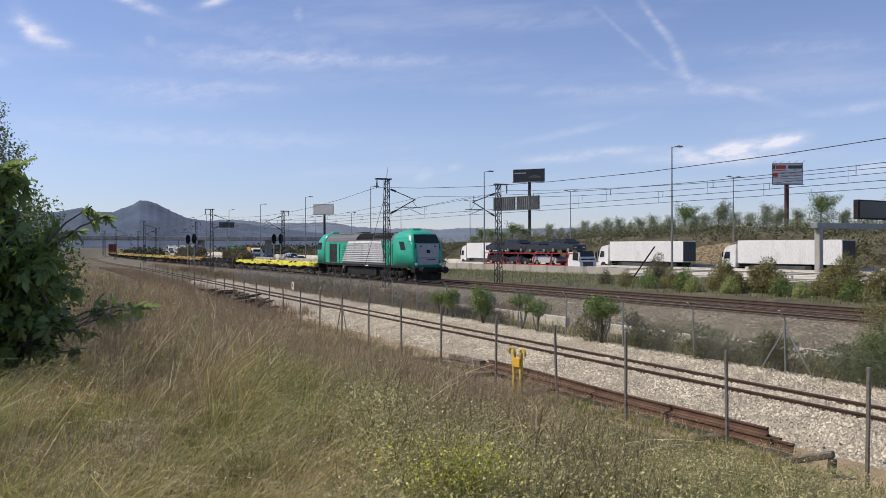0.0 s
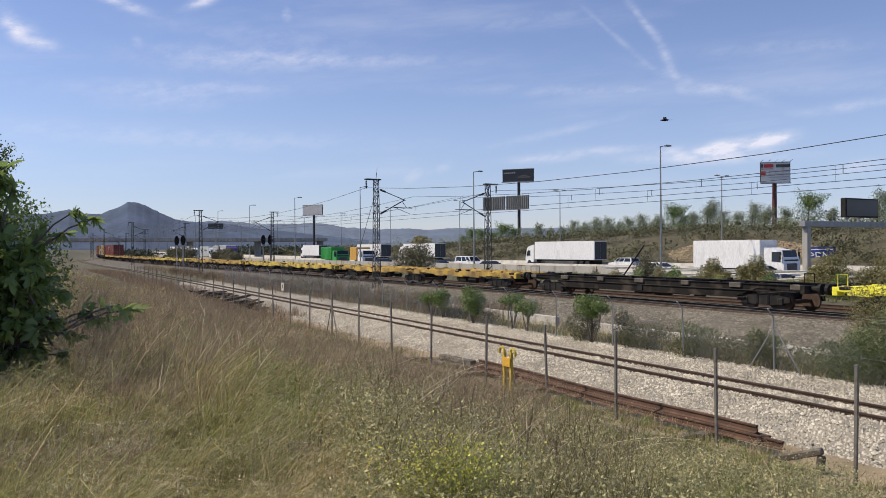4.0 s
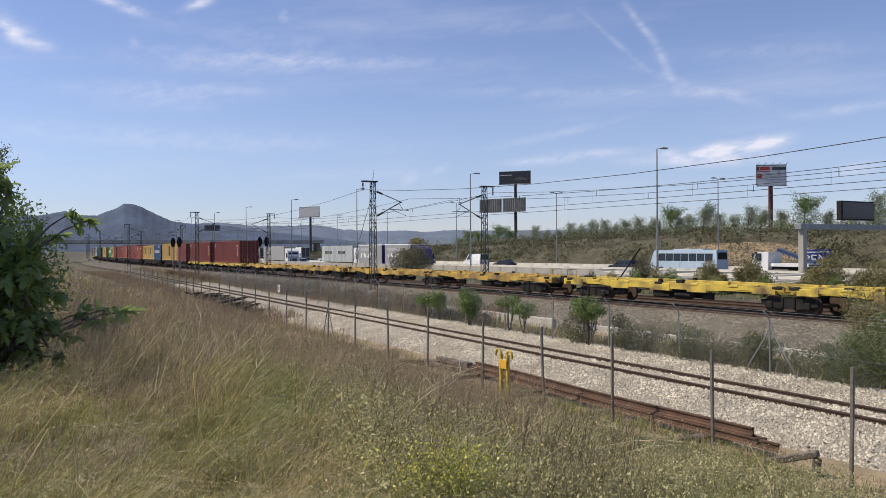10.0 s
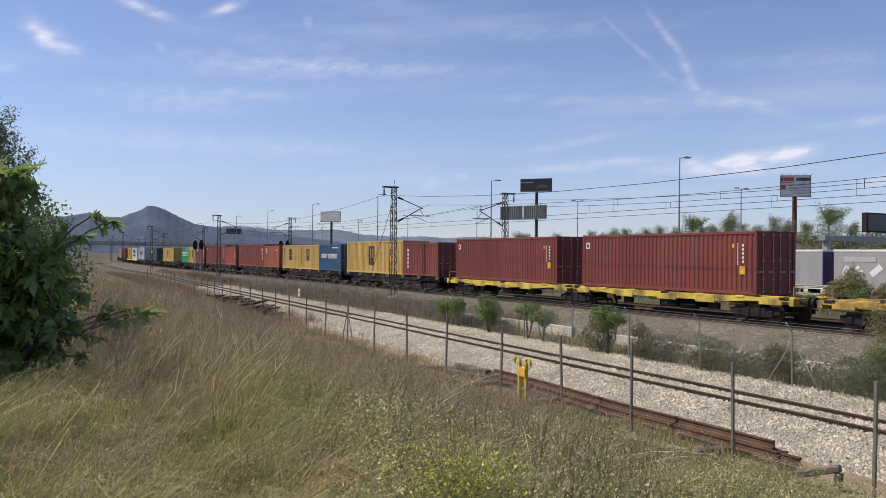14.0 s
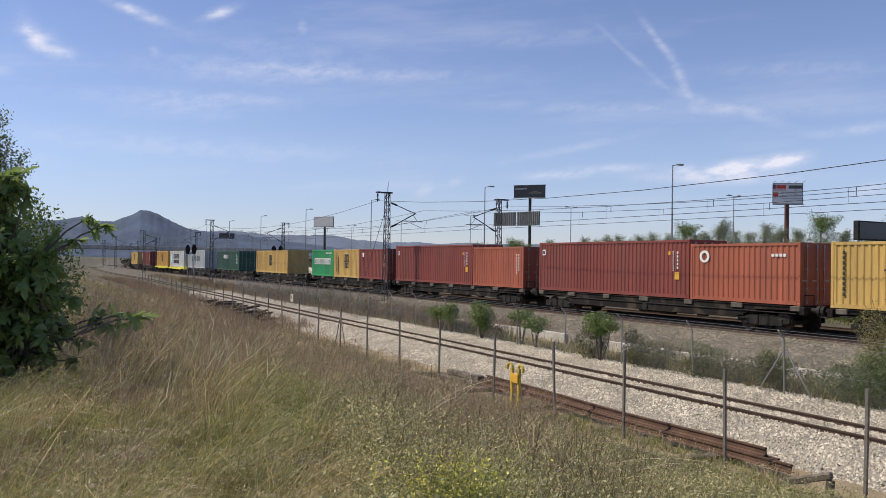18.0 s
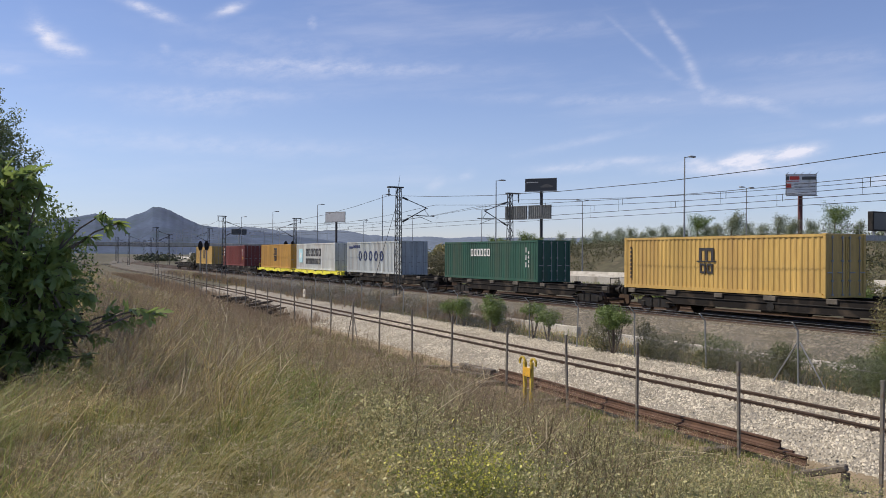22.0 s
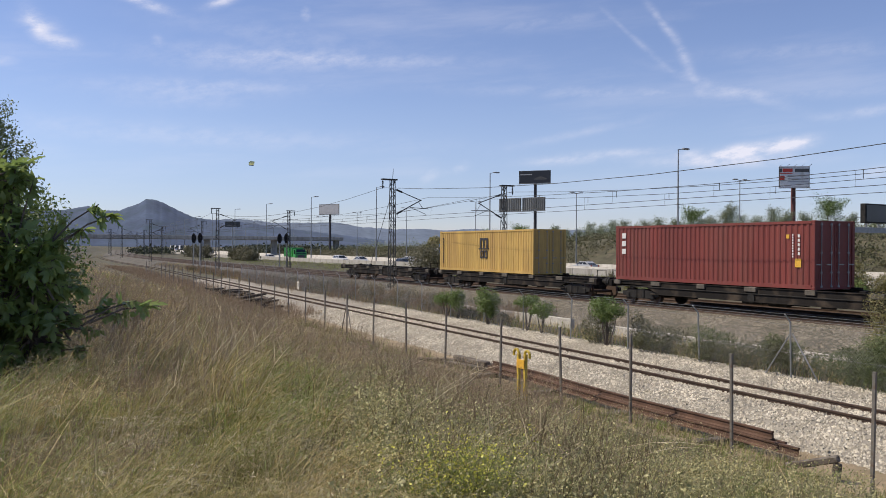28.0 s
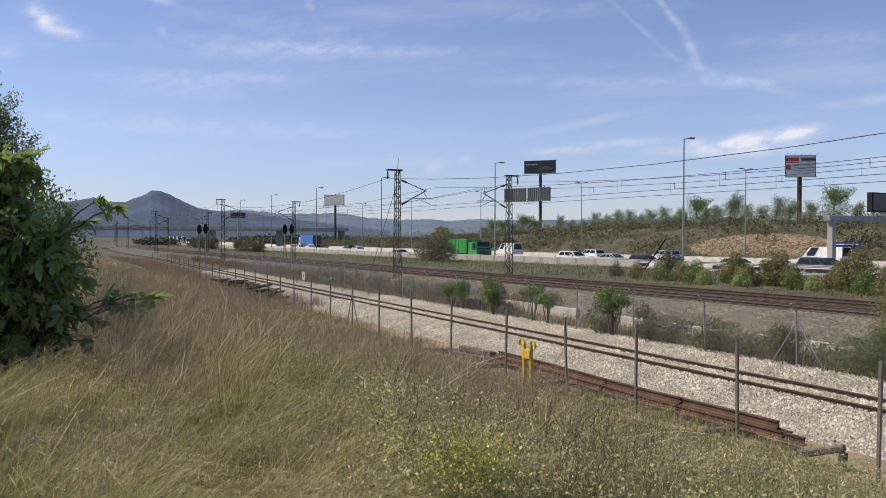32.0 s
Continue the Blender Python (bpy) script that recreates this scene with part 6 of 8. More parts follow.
def road_train():
    o = thing("road_train", Matrix(), "purple drawbar lorry with two grey curtain-sided bodies", "lorry", "motorway traffic")
    cab(o, 9.3, V_PURPLE, 3.5)
    for x0, x1 in ((-0.6, 7.0), (-9.3, -1.6)):
        b = cargo(o, x0, x1, 1.0, 3.85, V_TARP)
        part("roof_edge", Geo().box(x0 - 0.05, x1 + 0.05, -1.3, 1.3, 3.84, 4.02, 0.03), V_WHITE, b)
        part("front_board", Geo().box(x1, x1 + 0.06, -1.26, 1.26, 1.0, 3.85), V_PURPLE, b)
        for s in (-1, 1):
            for xa, za, xb, zb, w in ((0.9, 1.95, 1.2, 2.7, 0.4), (1.9, 2.6, 2.5, 2.0, 0.5), (3.2, 2.0, 4.0, 2.7, 0.5)):
                part("emblem", Geo().bar((x0 + xa, s * 1.28, za), (x0 + xb, s * 1.28, zb), 0.02, w), V_WHITE, b)
            part("lettering_bar", Geo().box(x0 + 0.9, x0 + 3.6, s * 1.28 - 0.01, s * 1.28 + 0.01, 3.05, 3.45), M_ADGREY, b)
    part("chassis", Geo().box(-9.1, 7.5, -0.5, 0.5, 0.7, 1.0), M_BLACK, o)
    wheels(o, (8.2, 3.2, 1.9, -4.0, -7.0, -8.2), 0.5, 1.25, True)
    return o


def coach():
    o = thing("coach", Matrix(), "pale blue and white touring coach with dark windows", "coach", "motorway traffic")
    part("body", shell(Geo(), [(-6.2, 0.45), (6.1, 0.42), (6.25, 1.2), (6.1, 1.7), (-6.25, 1.7)], 1.26, 1.26, 9), V_SKY, o)
    part("upper_body", shell(Geo(), [(-6.25, 1.7), (6.1, 1.7), (5.55, 3.3), (5.2, 3.45), (-6.1, 3.45)], 1.25, 1.16, 2.9), V_SKY, o)
    for i in range(7):
        for s in (-1, 1):
            x = -5.5 + i * 1.45
            part("side_window", Geo().add([(x, s * 1.265, 1.85), (x + 1.36, s * 1.265, 1.85), (x + 1.36, s * 1.20, 2.95), (x, s * 1.20, 2.95)], [(0, 1, 2, 3)]), M_GLASS, o)
    part("windscreen", Geo().add([(6.12, -1.15, 1.3), (6.12, 1.15, 1.3), (5.6, 1.05, 3.2), (5.6, -1.05, 3.2)], [(0, 1, 2, 3)]).turned(Matrix.Translation((0.09, 0, 0))), M_GLASS, o)
    part("rear_window", Geo().add([(-6.28, -1.0, 2.1), (-6.28, 1.0, 2.1), (-6.2, 0.95, 3.1), (-6.2, -0.95, 3.1)], [(0, 1, 2, 3)]), M_GLASS, o)
    part("roof_unit", Geo().box(-3.5, 2.0, -0.9, 0.9, 3.44, 3.62, 0.05), V_SKY, o)
    wheels(o, (4.0, -3.2, -4.5), 0.5, 1.25)
    return o


def transporter():
    o = thing("car_transporter", Matrix(), "red car transporter lorry loaded with dark cars", "lorry", "motorway traffic")
    cab(o, 9.3, V_WHITE, 2.6, False)
    part("deck_frame", Geo().box(-9.2, 7.0, -1.2, -1.1, 0.8, 1.15).box(-9.2, 7.0, 1.1, 1.2, 0.8, 1.15).box(-9.2, 7.0, -1.1, 1.1, 0.9, 1.0), V_RED, o)
    part("upper_deck", Geo().box(-9.2, 8.4, -1.2, 1.2, 2.42, 2.52), V_RED, o)
    for x in (-9.0, -5.8, -2.6, 0.6, 3.8, 6.8):
        for s in (-1, 1):
            part("strut", Geo().bar((x, s * 1.15, 0.9), (x + 0.6, s * 1.15, 2.45), 0.1, 0.14), V_RED, o)
    part("chassis", Geo().box(-9.1, 8, -0.5, 0.5, 0.6, 0.85), M_BLACK, o)
    wheels(o, (8.1, 3.5, 2.4, -5.5, -6.7), 0.45, 1.22, True)
    return o


def drive(o, w, front, v, length, forward=1):
    """Keys a vehicle: where its front is at the start, metres a second along the road."""
    rows = []
    for i in range(0, 33, 2):
        m = road_at(front + v * i - forward * length / 2, w)
        rows.append((float(i), m @ pose(0, 0, 0, 0, 0, 0 if forward > 0 else 180)))
    o.matrix_basis = rows[0][1]
    MOVING.append((o, rows))


# far carriageway, moving away along the line
for w, front, v in ((29, -140.5, -22.5), (29, -100.8, -22.0), (29, -78.0, -21.3), (29, -31.0, -21.2)):
    o, _ = lorry("white articulated lorry with a plain box trailer", 16.5, V_WHITE, V_WHITE)
    drive(o, w, front, v, 16.5, -1)
midi = coach()
for c in midi.children_recursive:
    c.data.transform(Matrix.Scale(0.86, 4))
drive(midi, 25, 134.2, -21.8, 10.75, -1)
o, _ = lorry("articulated lorry with a blue curtain-sided trailer", 16.5, V_WHITE, V_BTARP)
drive(o, 29, 560, -25.5, 16.5, -1)
FARCARS = [("panel_van", V_WHITE, "white crew van", "van", 25, 93.9, -22.2), ("suv", V_WHITE, "white off-road car", "car", 21.5, 66.1, -21.7), ("suv", V_WHITE, "white off-road car", "car", 21.5, 0.5, -22.3), ("saloon", V_DARK, "black saloon car", "car", 25, 78.0, -22.4), ("saloon", V_DARK, "black saloon car", "car", 25, 101.0, -22.0),
           ("panel_van", V_WHITE, "white panel van with high roof", "van", 25, 638.0, -22.0), ("van", V_WHITE, "white small van", "van", 25, 180.0, -22.0), ("hatchback", V_SILVER, "silver hatchback car", "car", 21.5, 215.0, -22.0), ("hatchback", V_WHITE, "white hatchback car", "car", 21.5, 447.0, -21.5), ("saloon", V_WHITE, "white saloon car", "car", 25, 462.0, -21.8),
           ("panel_van", V_WHITE, "white panel van", "van", 25, 502.0, -19.6), ("suv", V_WHITE, "white off-road car", "car", 25, 519.0, -19.0), ("hatchback", V_DARK, "dark hatchback car", "car", 25, 490.0, -21.6), ("saloon", V_SILVER, "silver saloon car", "car", 21.5, 505.0, -21.6), ("suv", V_WHITE, "white estate car", "car", 21.5, 598.0, -21.8), ("van", V_WHITE, "white delivery van", "van", 25, 435.0, -18.0), ("hatchback", V_WHITE, "white compact car", "car", 21.5, 300.0, -22.0), ("suv", V_DARK, "dark off-road car", "car", 21.5, 132.0, -22.0)]
for kind, m, text, cat, w, front, v in FARCARS:
    drive(car(kind, m, text + " driving on the motorway", cat), w, front, v, CARS[kind][0], -1)
o, b = lorry("white recovery lorry with a raised blue boom", 7.0, V_WHITE, V_WHITE, False, 1.5)
part("boom", Geo().bar((1.0, 0, 3.0), (-3.4, 0, 1.55), 0.5, 0.35), V_BLUE, o)
drive(o, 21.5, 149.8, -21.5, 7.0, -1)
# near carriageway, coming along the line
tp = transporter()
drive(tp, 4.6, -75.8, 20.2, 18.6)
for i, (x, z) in enumerate(((5.6, 2.97), (1.2, 2.97), (-3.2, 2.97), (-7.2, 2.97), (2.6, 1.45), (-2.4, 1.45), (-6.8, 1.45))):
    c = car("saloon" if i % 2 else "suv", V_DARK if i != 4 else V_SILVER, "dark new car carried on the transporter", "car")
    rows = [(t, m @ pose(x, 0, z - 0.45)) for t, m in MOVING[[k for k, (ob, _) in enumerate(MOVING) if ob is tp][0]][1]]
    c.matrix_basis = rows[0][1]
    MOVING.append((c, rows))
o, _ = lorry("white box lorry with a high cab", 10.2, V_WHITE, V_WHITE, low=1.05, box_top=3.7)
drive(o, 8, -127.3, 19.0, 10.2)
o, b = lorry("green tipper lorry with ribbed body", 7.6, V_GREEN, V_GREEN, False, 3.35, 9)
drive(o, 4.6, -217.4, 19.9, 7.6)
o, _ = lorry("small lorry with white cab and ochre tarpaulin box", 5.2, V_WHITE, V_OCHRE, True, 3.3)
drive(o, 4.6, -200.1, 18.4, 5.2)
drive(road_train(), 4.6, -285.2, 17.8, 18.6)
o, b = lorry("white tractor lorry carrying two grey containers", 16.5, V_WHITE, M_CONT["grey"], True, 3.9)
for s in (-1, 1):
    for x in (-6.5, -0.5):
        for i in range(6):
            part("lettering_bar", Geo().box(x + i * 0.55, x + i * 0.55 + 0.36, s * 1.27 - 0.01, s * 1.27 + 0.01, 2.5, 3.0), M_MARKB, b)
drive(o, 4.6, -309.7, 18.3, 16.5)
for front, v, text in ((-342.0, 18.0, "white articulated lorry with grey trailer"), (-378.0, 18.0, "white articulated lorry with box trailer")):
    o, _ = lorry(text, 16.5, V_WHITE, V_WHITE if "box" in text else V_TARP)
    drive(o, 4.6, front, v, 16.5)
o, _ = lorry("green dump lorry seen among the traffic", 8.2, V_GREEN, V_GREEN, False, 3.1, 7)
drive(o, 4.6, -668.2, 17.8, 8.2)
NEARCARS = [("van", V_WHITE, "white people carrier", "van", 8, -180.7, 20.2), ("saloon", V_DARK, "dark saloon car", "car", 4.6, -171.8, 17.4), ("saloon", V_BLUE, "dark blue saloon car", "car", 4.6, -125.0, 18.9), ("hatchback", V_WHITE, "white hatchback car", "car", 8, -142.5, 19.4), ("saloon", V_WHITE, "white saloon car", "car", 4.6, -105.0, 19.0),
            ("saloon", V_DARK, "dark saloon car", "car", 11.4, -216.0, 19.5), ("hatchback", V_WHITE, "white hatchback car", "car", 8, -333.0, 18.2), ("hatchback", V_SILVER, "silver hatchback car", "car", 8, -349.0, 18.5), ("saloon", V_DARK, "dark saloon car", "car", 8, -200.0, 18.6), ("hatchback", V_RED, "red hatchback car", "car", 8, -470.2, 13.5), ("suv", V_DARK, "dark off-road car", "car", 4.6, -506.6, 14.4),
            ("saloon", V_WHITE, "white saloon car", "car", 4.6, -462.8, 12.5), ("hatchback", V_WHITE, "white hatchback car", "car", 4.6, -423.3, 13.0), ("saloon", V_SILVER, "silver saloon car", "car", 11.4, -655.0, 18.0), ("hatchback", V_DARK, "dark hatchback car", "car", 8, -502.3, 13.5), ("suv", V_WHITE, "white off-road car", "car", 8, -651.7, 17.8), ("hatchback", V_SILVER, "silver compact car", "car", 4.6, -690.0, 17.8), ("saloon", V_WHITE, "white estate car", "car", 8, -455.0, 18.0)]
for kind, m, text, cat, w, front, v in NEARCARS:
    drive(car(kind, m, text + " driving on the motorway", cat), w, front, v, CARS[kind][0])
drive(car("saloon", V_DARK, "black and yellow taxi driving on the motorway", "taxi"), 4.6, -172.9 + 8.5, 18.6, 4.5)
for ob in [MOVING[-1][0]]:
    part("door_panel", Geo().box(-1.1, 0.9, -0.895, -0.87, 0.42, 0.92, 0.01), V_YEL, ob)
    part("door_panel", Geo().box(-1.1, 0.9, 0.87, 0.895, 0.42, 0.92, 0.01), V_YEL, ob)
tx = car("saloon", V_DARK, "black and yellow taxi driving on the motorway", "taxi")
drive(tx, 4.6, -451.4, 12.4, 4.5)
part("door_panel", Geo().box(-1.1, 0.9, -0.895, -0.87, 0.42, 0.92, 0.01), V_YEL, tx)

# ---- plants ----
RNG = np.random.default_rng(11)
M_DRY = leaf_mat("dry_grass_blades", (0.72, 0.57, 0.275), (0.31, 0.24, 0.10), 0.6, 0.3)
M_FRESH = leaf_mat("green_grass_blades", (0.33, 0.385, 0.095), (0.10, 0.135, 0.032), 0.55, 0.35)
M_OLIVE = leaf_mat("olive_grass_blades", (0.42, 0.385, 0.13), (0.18, 0.17, 0.055), 0.6, 0.3)
# brown-green blades, their colour darkened for the shade between clumps
M_UMBER = leaf_mat("shade_toned_blades", (0.21, 0.165, 0.075), (0.08, 0.07, 0.027), 0.65, 0.25)
M_HERB = leaf_mat("green_herb_leaves", (0.26, 0.37, 0.09), (0.10, 0.17, 0.035), 0.5, 0.35)
M_RUSSET = leaf_mat("russet_weed_stalks", (0.40, 0.295, 0.195), (0.18, 0.125, 0.08), 0.7, 0.15)
M_BROWN = leaf_mat("dead_weed_stems", (0.46, 0.375, 0.235), (0.22, 0.175, 0.10), 0.7, 0.15)
M_DARKSTEM = leaf_mat("dark_weed_stalks", (0.11, 0.08, 0.04), (0.18, 0.135, 0.075), 0.7, 0.1)
M_PALEWEED = leaf_mat("withered_weed_heads", (0.42, 0.345, 0.225), (0.24, 0.185, 0.115), 0.7, 0.2)
M_STEM = leaf_mat("olive_weed_stems", (0.26, 0.255, 0.12), (0.11, 0.11, 0.05), 0.6, 0.2)
M_PALESTEM = leaf_mat("bleached_stalks", (0.74, 0.65, 0.45), (0.46, 0.37, 0.22), 0.6, 0.15)
M_WEED = leaf_mat("grey_green_weed_leaves", (0.70, 0.64, 0.33), (0.11, 0.14, 0.04), 0.6, 0.3)
M_FLOWER = leaf_mat("yellow_blossom", (0.78, 0.74, 0.12), (0.58, 0.56, 0.08), 0.5, 0.35)
M_FEATHER = leaf_mat("dark_feathery_leaves", (0.24, 0.30, 0.125), (0.11, 0.15, 0.06), 0.45, 0.35)
M_TUSSOCK = leaf_mat("dry_tussock_leaves", (0.30, 0.24, 0.14), (0.16, 0.125, 0.07), 0.65, 0.2)
M_GREENWEED = leaf_mat("deep_green_weeds", (0.15, 0.185, 0.062), (0.06, 0.085, 0.028), 0.55, 0.3)
M_WEEDY = leaf_mat("dark_olive_weeds", (0.145, 0.145, 0.066), (0.068, 0.072, 0.032), 0.6, 0.25)
M_FARWOOD = leaf_mat("far_dark_trees", (0.065, 0.078, 0.044), (0.035, 0.045, 0.025), 0.7, 0.15)
M_TAMG = leaf_mat("green_feathery_foliage", (0.19, 0.23, 0.085), (0.095, 0.125, 0.045), 0.6, 0.3)
M_FIG = leaf_mat("broad_green_leaves", (0.34, 0.44, 0.14), (0.16, 0.24, 0.07), 0.28, 0.5)
M_SHRUB = leaf_mat("shrub_leaves", (0.19, 0.27, 0.07), (0.085, 0.13, 0.035), 0.45, 0.3)
M_SCRUB = leaf_mat("dusty_scrub_leaves", (0.155, 0.147, 0.082), (0.095, 0.092, 0.05), 0.6, 0.3)
M_PALEG = leaf_mat("pale_green_tussock", (0.42, 0.47, 0.17), (0.20, 0.25, 0.08), 0.55, 0.35)
M_TAMAR = leaf_mat("rusty_feathery_foliage", (0.29, 0.235, 0.095), (0.15, 0.18, 0.065), 0.6, 0.3)
M_POPLAR = leaf_mat("silver_green_leaves", (0.33, 0.37, 0.24), (0.13, 0.165, 0.09), 0.5, 0.3)
M_BARK = mat("grey_bark", (0.14, 0.115, 0.09), 0.9, var=0.3, scale=6, fine=40, bump=0.5)
ground_v = np.vectorize(ground_z)


def blades(pos, h, w, lean, spread=0.25, droop=0.0, fine=False):
    """Curved blades as strips of two quads, or three where fine: positions, heights, widths, the way the wind leans them, and how far the tips hang."""
    n = len(pos)
    ang = RNG.uniform(0, math.tau, n)
    side = np.stack([np.cos(ang), np.sin(ang), np.zeros(n)], 1) * w[:, None]
    bendv = np.stack([RNG.normal(lean[0], spread, n), RNG.normal(lean[1], spread, n), np.zeros(n)], 1)
    up = np.array([0, 0, 1.0])
    hang = 1 - droop * RNG.uniform(0.4, 1.4, n)
    rows = []
    for high, over, thick in ((0.0, 0.0, 1.0), (0.45, 0.13, 0.95), (0.80, 0.46, 0.7), (0.98, 0.98, 0.15)) if fine else ((0.0, 0.0, 1.0), (0.70, 0.30, 0.8), (0.98, 0.98, 0.15)):
        p = pos + up * (h * high * (hang if high > 0.9 else 1 - (1 - hang) * 0.25 if high > 0.7 else 1))[:, None] + bendv * (h * over)[:, None]
        rows += [p - side * thick, p + side * thick]
    v = np.stack(rows, 1).reshape(-1, 3)
    k = np.arange(n)[:, None] * len(rows)
    f = np.concatenate([k + np.array([i, i + 1, i + 3, i + 2]) for i in range(0, len(rows) - 2, 2)], 0)
    return v, f


def twigs(base, h, w, lean, spread, n_side, reach=0.34, droop=0.0):
    """Stalks with side twigs that fork off them upwards; also gives points where leaves or seeds sit."""
    sv, sf = blades(base, h, w, lean, spread, droop, True)
    s8 = sv.reshape(-1, 8, 3)
    mid = [(s8[:, 2 * i] + s8[:, 2 * i + 1]) / 2 for i in range(4)]
    parts, ends = [(sv, sf)], [mid[3], mid[2]]
    for _ in range(n_side):
        t = RNG.uniform(0.5, 2.8, len(base))[:, None]
        p = np.where(t < 1, mid[0] + (mid[1] - mid[0]) * t, np.where(t < 2, mid[1] + (mid[2] - mid[1]) * (t - 1), mid[2] + (mid[3] - mid[2]) * (t - 2)))
        tv, tf = blades(p, h * reach * RNG.uniform(0.5, 1.3, len(base)), w * 0.6, lean, 0.75)
        parts.append((tv, tf))
        t6 = tv.reshape(-1, 6, 3)
        ends += [t6[:, 4], t6[:, 2]]
    return join(parts), np.concatenate(ends)


def leaf_quads(c, size, up=0.3, long=1.7, out=None, loose=1.0):
    """Pointed leaves as rhombs with random turns."""
    n = len(c)
    a = RNG.normal(0, 1, (n, 3))
    a /= np.linalg.norm(a, axis=1)[:, None]
    nrm = RNG.normal(0, loose, (n, 3)) + np.array([0, 0, up])
    if out is not None:
        nrm += out
    b = np.cross(nrm, a)
    b /= np.linalg.norm(b, axis=1)[:, None] + 1e-9
    s = (size * RNG.uniform(0.6, 1.3, n))[:, None]
    v = np.stack([c - a * s * long / 2, c - b * s * 0.42, c + a * s * long / 2, c + b * s * 0.42], 1).reshape(-1, 3)
    return v, np.arange(n)[:, None] * 4 + np.array([0, 1, 2, 3])


def join(parts):
    vs, fs, k = [], [], 0
    for v, f in parts:
        vs.append(v), fs.append(f + k)
        k += len(v)
    return np.concatenate(vs), np.concatenate(fs)


def wedge(n, a0, a1, d0, d1, power=1.0):
    """Points on the bank between two directions and two distances, thinning with distance."""
    a = np.radians(RNG.uniform(a0, a1, n))
    u = RNG.uniform(0, 1, n)
    d = d0 * (d1 / d0) ** u if power == 1 else (d0 ** (1 - power) + u * (d1 ** (1 - power) - d0 ** (1 - power))) ** (1 / (1 - power))
    return np.stack([-np.cos(a) * d, np.sin(a) * d], 1), d


def patch(xy, s, seed):
    return np.array([noise.noise((p[0] * s, p[1] * s, seed)) for p in xy])


def seat(xy):
    return np.column_stack([xy, ground_v(xy[:, 0], xy[:, 1])])


def near_v(xy):
    return xy[:, 1] - np.array([near_y(q) for q in xy[:, 0]])


WIND = (0.55, 0.50)
# tussocks: fine blades that spread from a common foot, tangled and laid over by the wind
PER = 20
txy, td = wedge(19000, -4, 64, 2.6, 75)
tv = near_v(txy)
taz = np.degrees(np.arctan2(txy[:, 1], -txy[:, 0]))
low = (taz > 25 + 3 * patch(txy, 0.8, 31)) & (td < 13)
tuft = patch(txy, 4.6, 101) + 0.6 * patch(txy, 9.5, 102)
keep = (tv < -3.3) & (RNG.uniform(0, 1, len(txy)) < np.clip(0.62 + 2.4 * tuft, 0.08, 1.0)) & (RNG.uniform(0, 1, len(txy)) < np.where(tv > -6.0, np.where(tv > -4.4, 0.30, 0.7), np.where(low, 0.75, 1.0)))
txy, td, tv, taz, low, tuft = txy[keep], td[keep], tv[keep], taz[keep], low[keep], tuft[keep]
nt = len(txy)
mound = patch(txy, 1.9, 9)
tone = 0.5 * patch(txy, 0.55, 3) + 0.6 * patch(txy, 1.7, 5) + 0.35 * patch(txy, 3.3, 8) - 0.2 * mound + 0.05 * RNG.normal(0, 1, nt)
tgreen = (tone > np.where(low, -0.05, 0.02)) | ((tv > -6.6) & (RNG.uniform(0, 1, nt) < 0.45))
tgreen |= (taz < 8) & (td < 9) & (RNG.uniform(0, 1, nt) < 0.5)
tbrown = ~tgreen & ((RNG.uniform(0, 1, nt) < np.where(td > 9.5, 0.70, 0.16)) | (low & (RNG.uniform(0, 1, nt) < 0.45)))
tbrown |= tgreen & (td > 11) & (tv < -7) & (RNG.uniform(0, 1, nt) < 0.45)
tolive = ~tbrown & (patch(txy, 2.1, 27) + 0.4 * patch(txy, 4.0, 28) > 0.08)
# patches that take the darkened blades, as shaded gaps in the grass
tdark = ~tbrown & (patch(txy, 1.5, 37) + 0.5 * patch(txy, 3.7, 38) > 0.17)
th = RNG.uniform(0.28, 0.58, nt) * np.clip(1 + 2.0 * mound, 0.25, 2.0) * np.where(tdark, 0.7, 1.05) * np.clip(0.85 + 1.1 * tuft, 0.45, 1.4) * np.where(tv > -6.6, 0.45, 1.0) * np.where(low, 0.50, np.where(td < 9, 0.66, np.where(td < 14, 0.52, 0.62)))
push, veer = patch(txy, 1.4, 13), patch(txy, 2.4, 17)
k = np.repeat(np.arange(nt), PER)
off = RNG.normal(0, 1, (len(k), 2)) * (0.026 + 0.005 * td[k])[:, None]
xy = txy[k] + off
d = td[k]
out = off / (0.026 + 0.005 * d)[:, None]
over = np.where(tbrown[k], 0.45, np.where(low[k], 0.7, 1.25))
lean = np.column_stack([over * (WIND[0] * (1 + 0.8 * push[k]) + 0.9 * veer[k]) + 0.36 * out[:, 0], over * (WIND[1] * (1 + 0.6 * push[k]) - 0.9 * veer[k]) + 0.36 * out[:, 1]])
h = th[k] * RNG.uniform(0.45, 1.2, len(k))
w = (0.0005 + 0.00025 * d) * RNG.uniform(0.7, 1.4, len(k))
swap = RNG.uniform(0, 1, len(k))
g1, b1, k1 = tgreen[k] ^ (swap < 0.06), tbrown[k] & (swap > 0.12), tdark[k] ^ (swap > 0.93)
o1 = (tolive[k] ^ ((swap > 0.5) & (swap < 0.58))) & ~k1
g1 &= ~k1 & ~o1
base = seat(xy) - np.array([0, 0, 0.02])
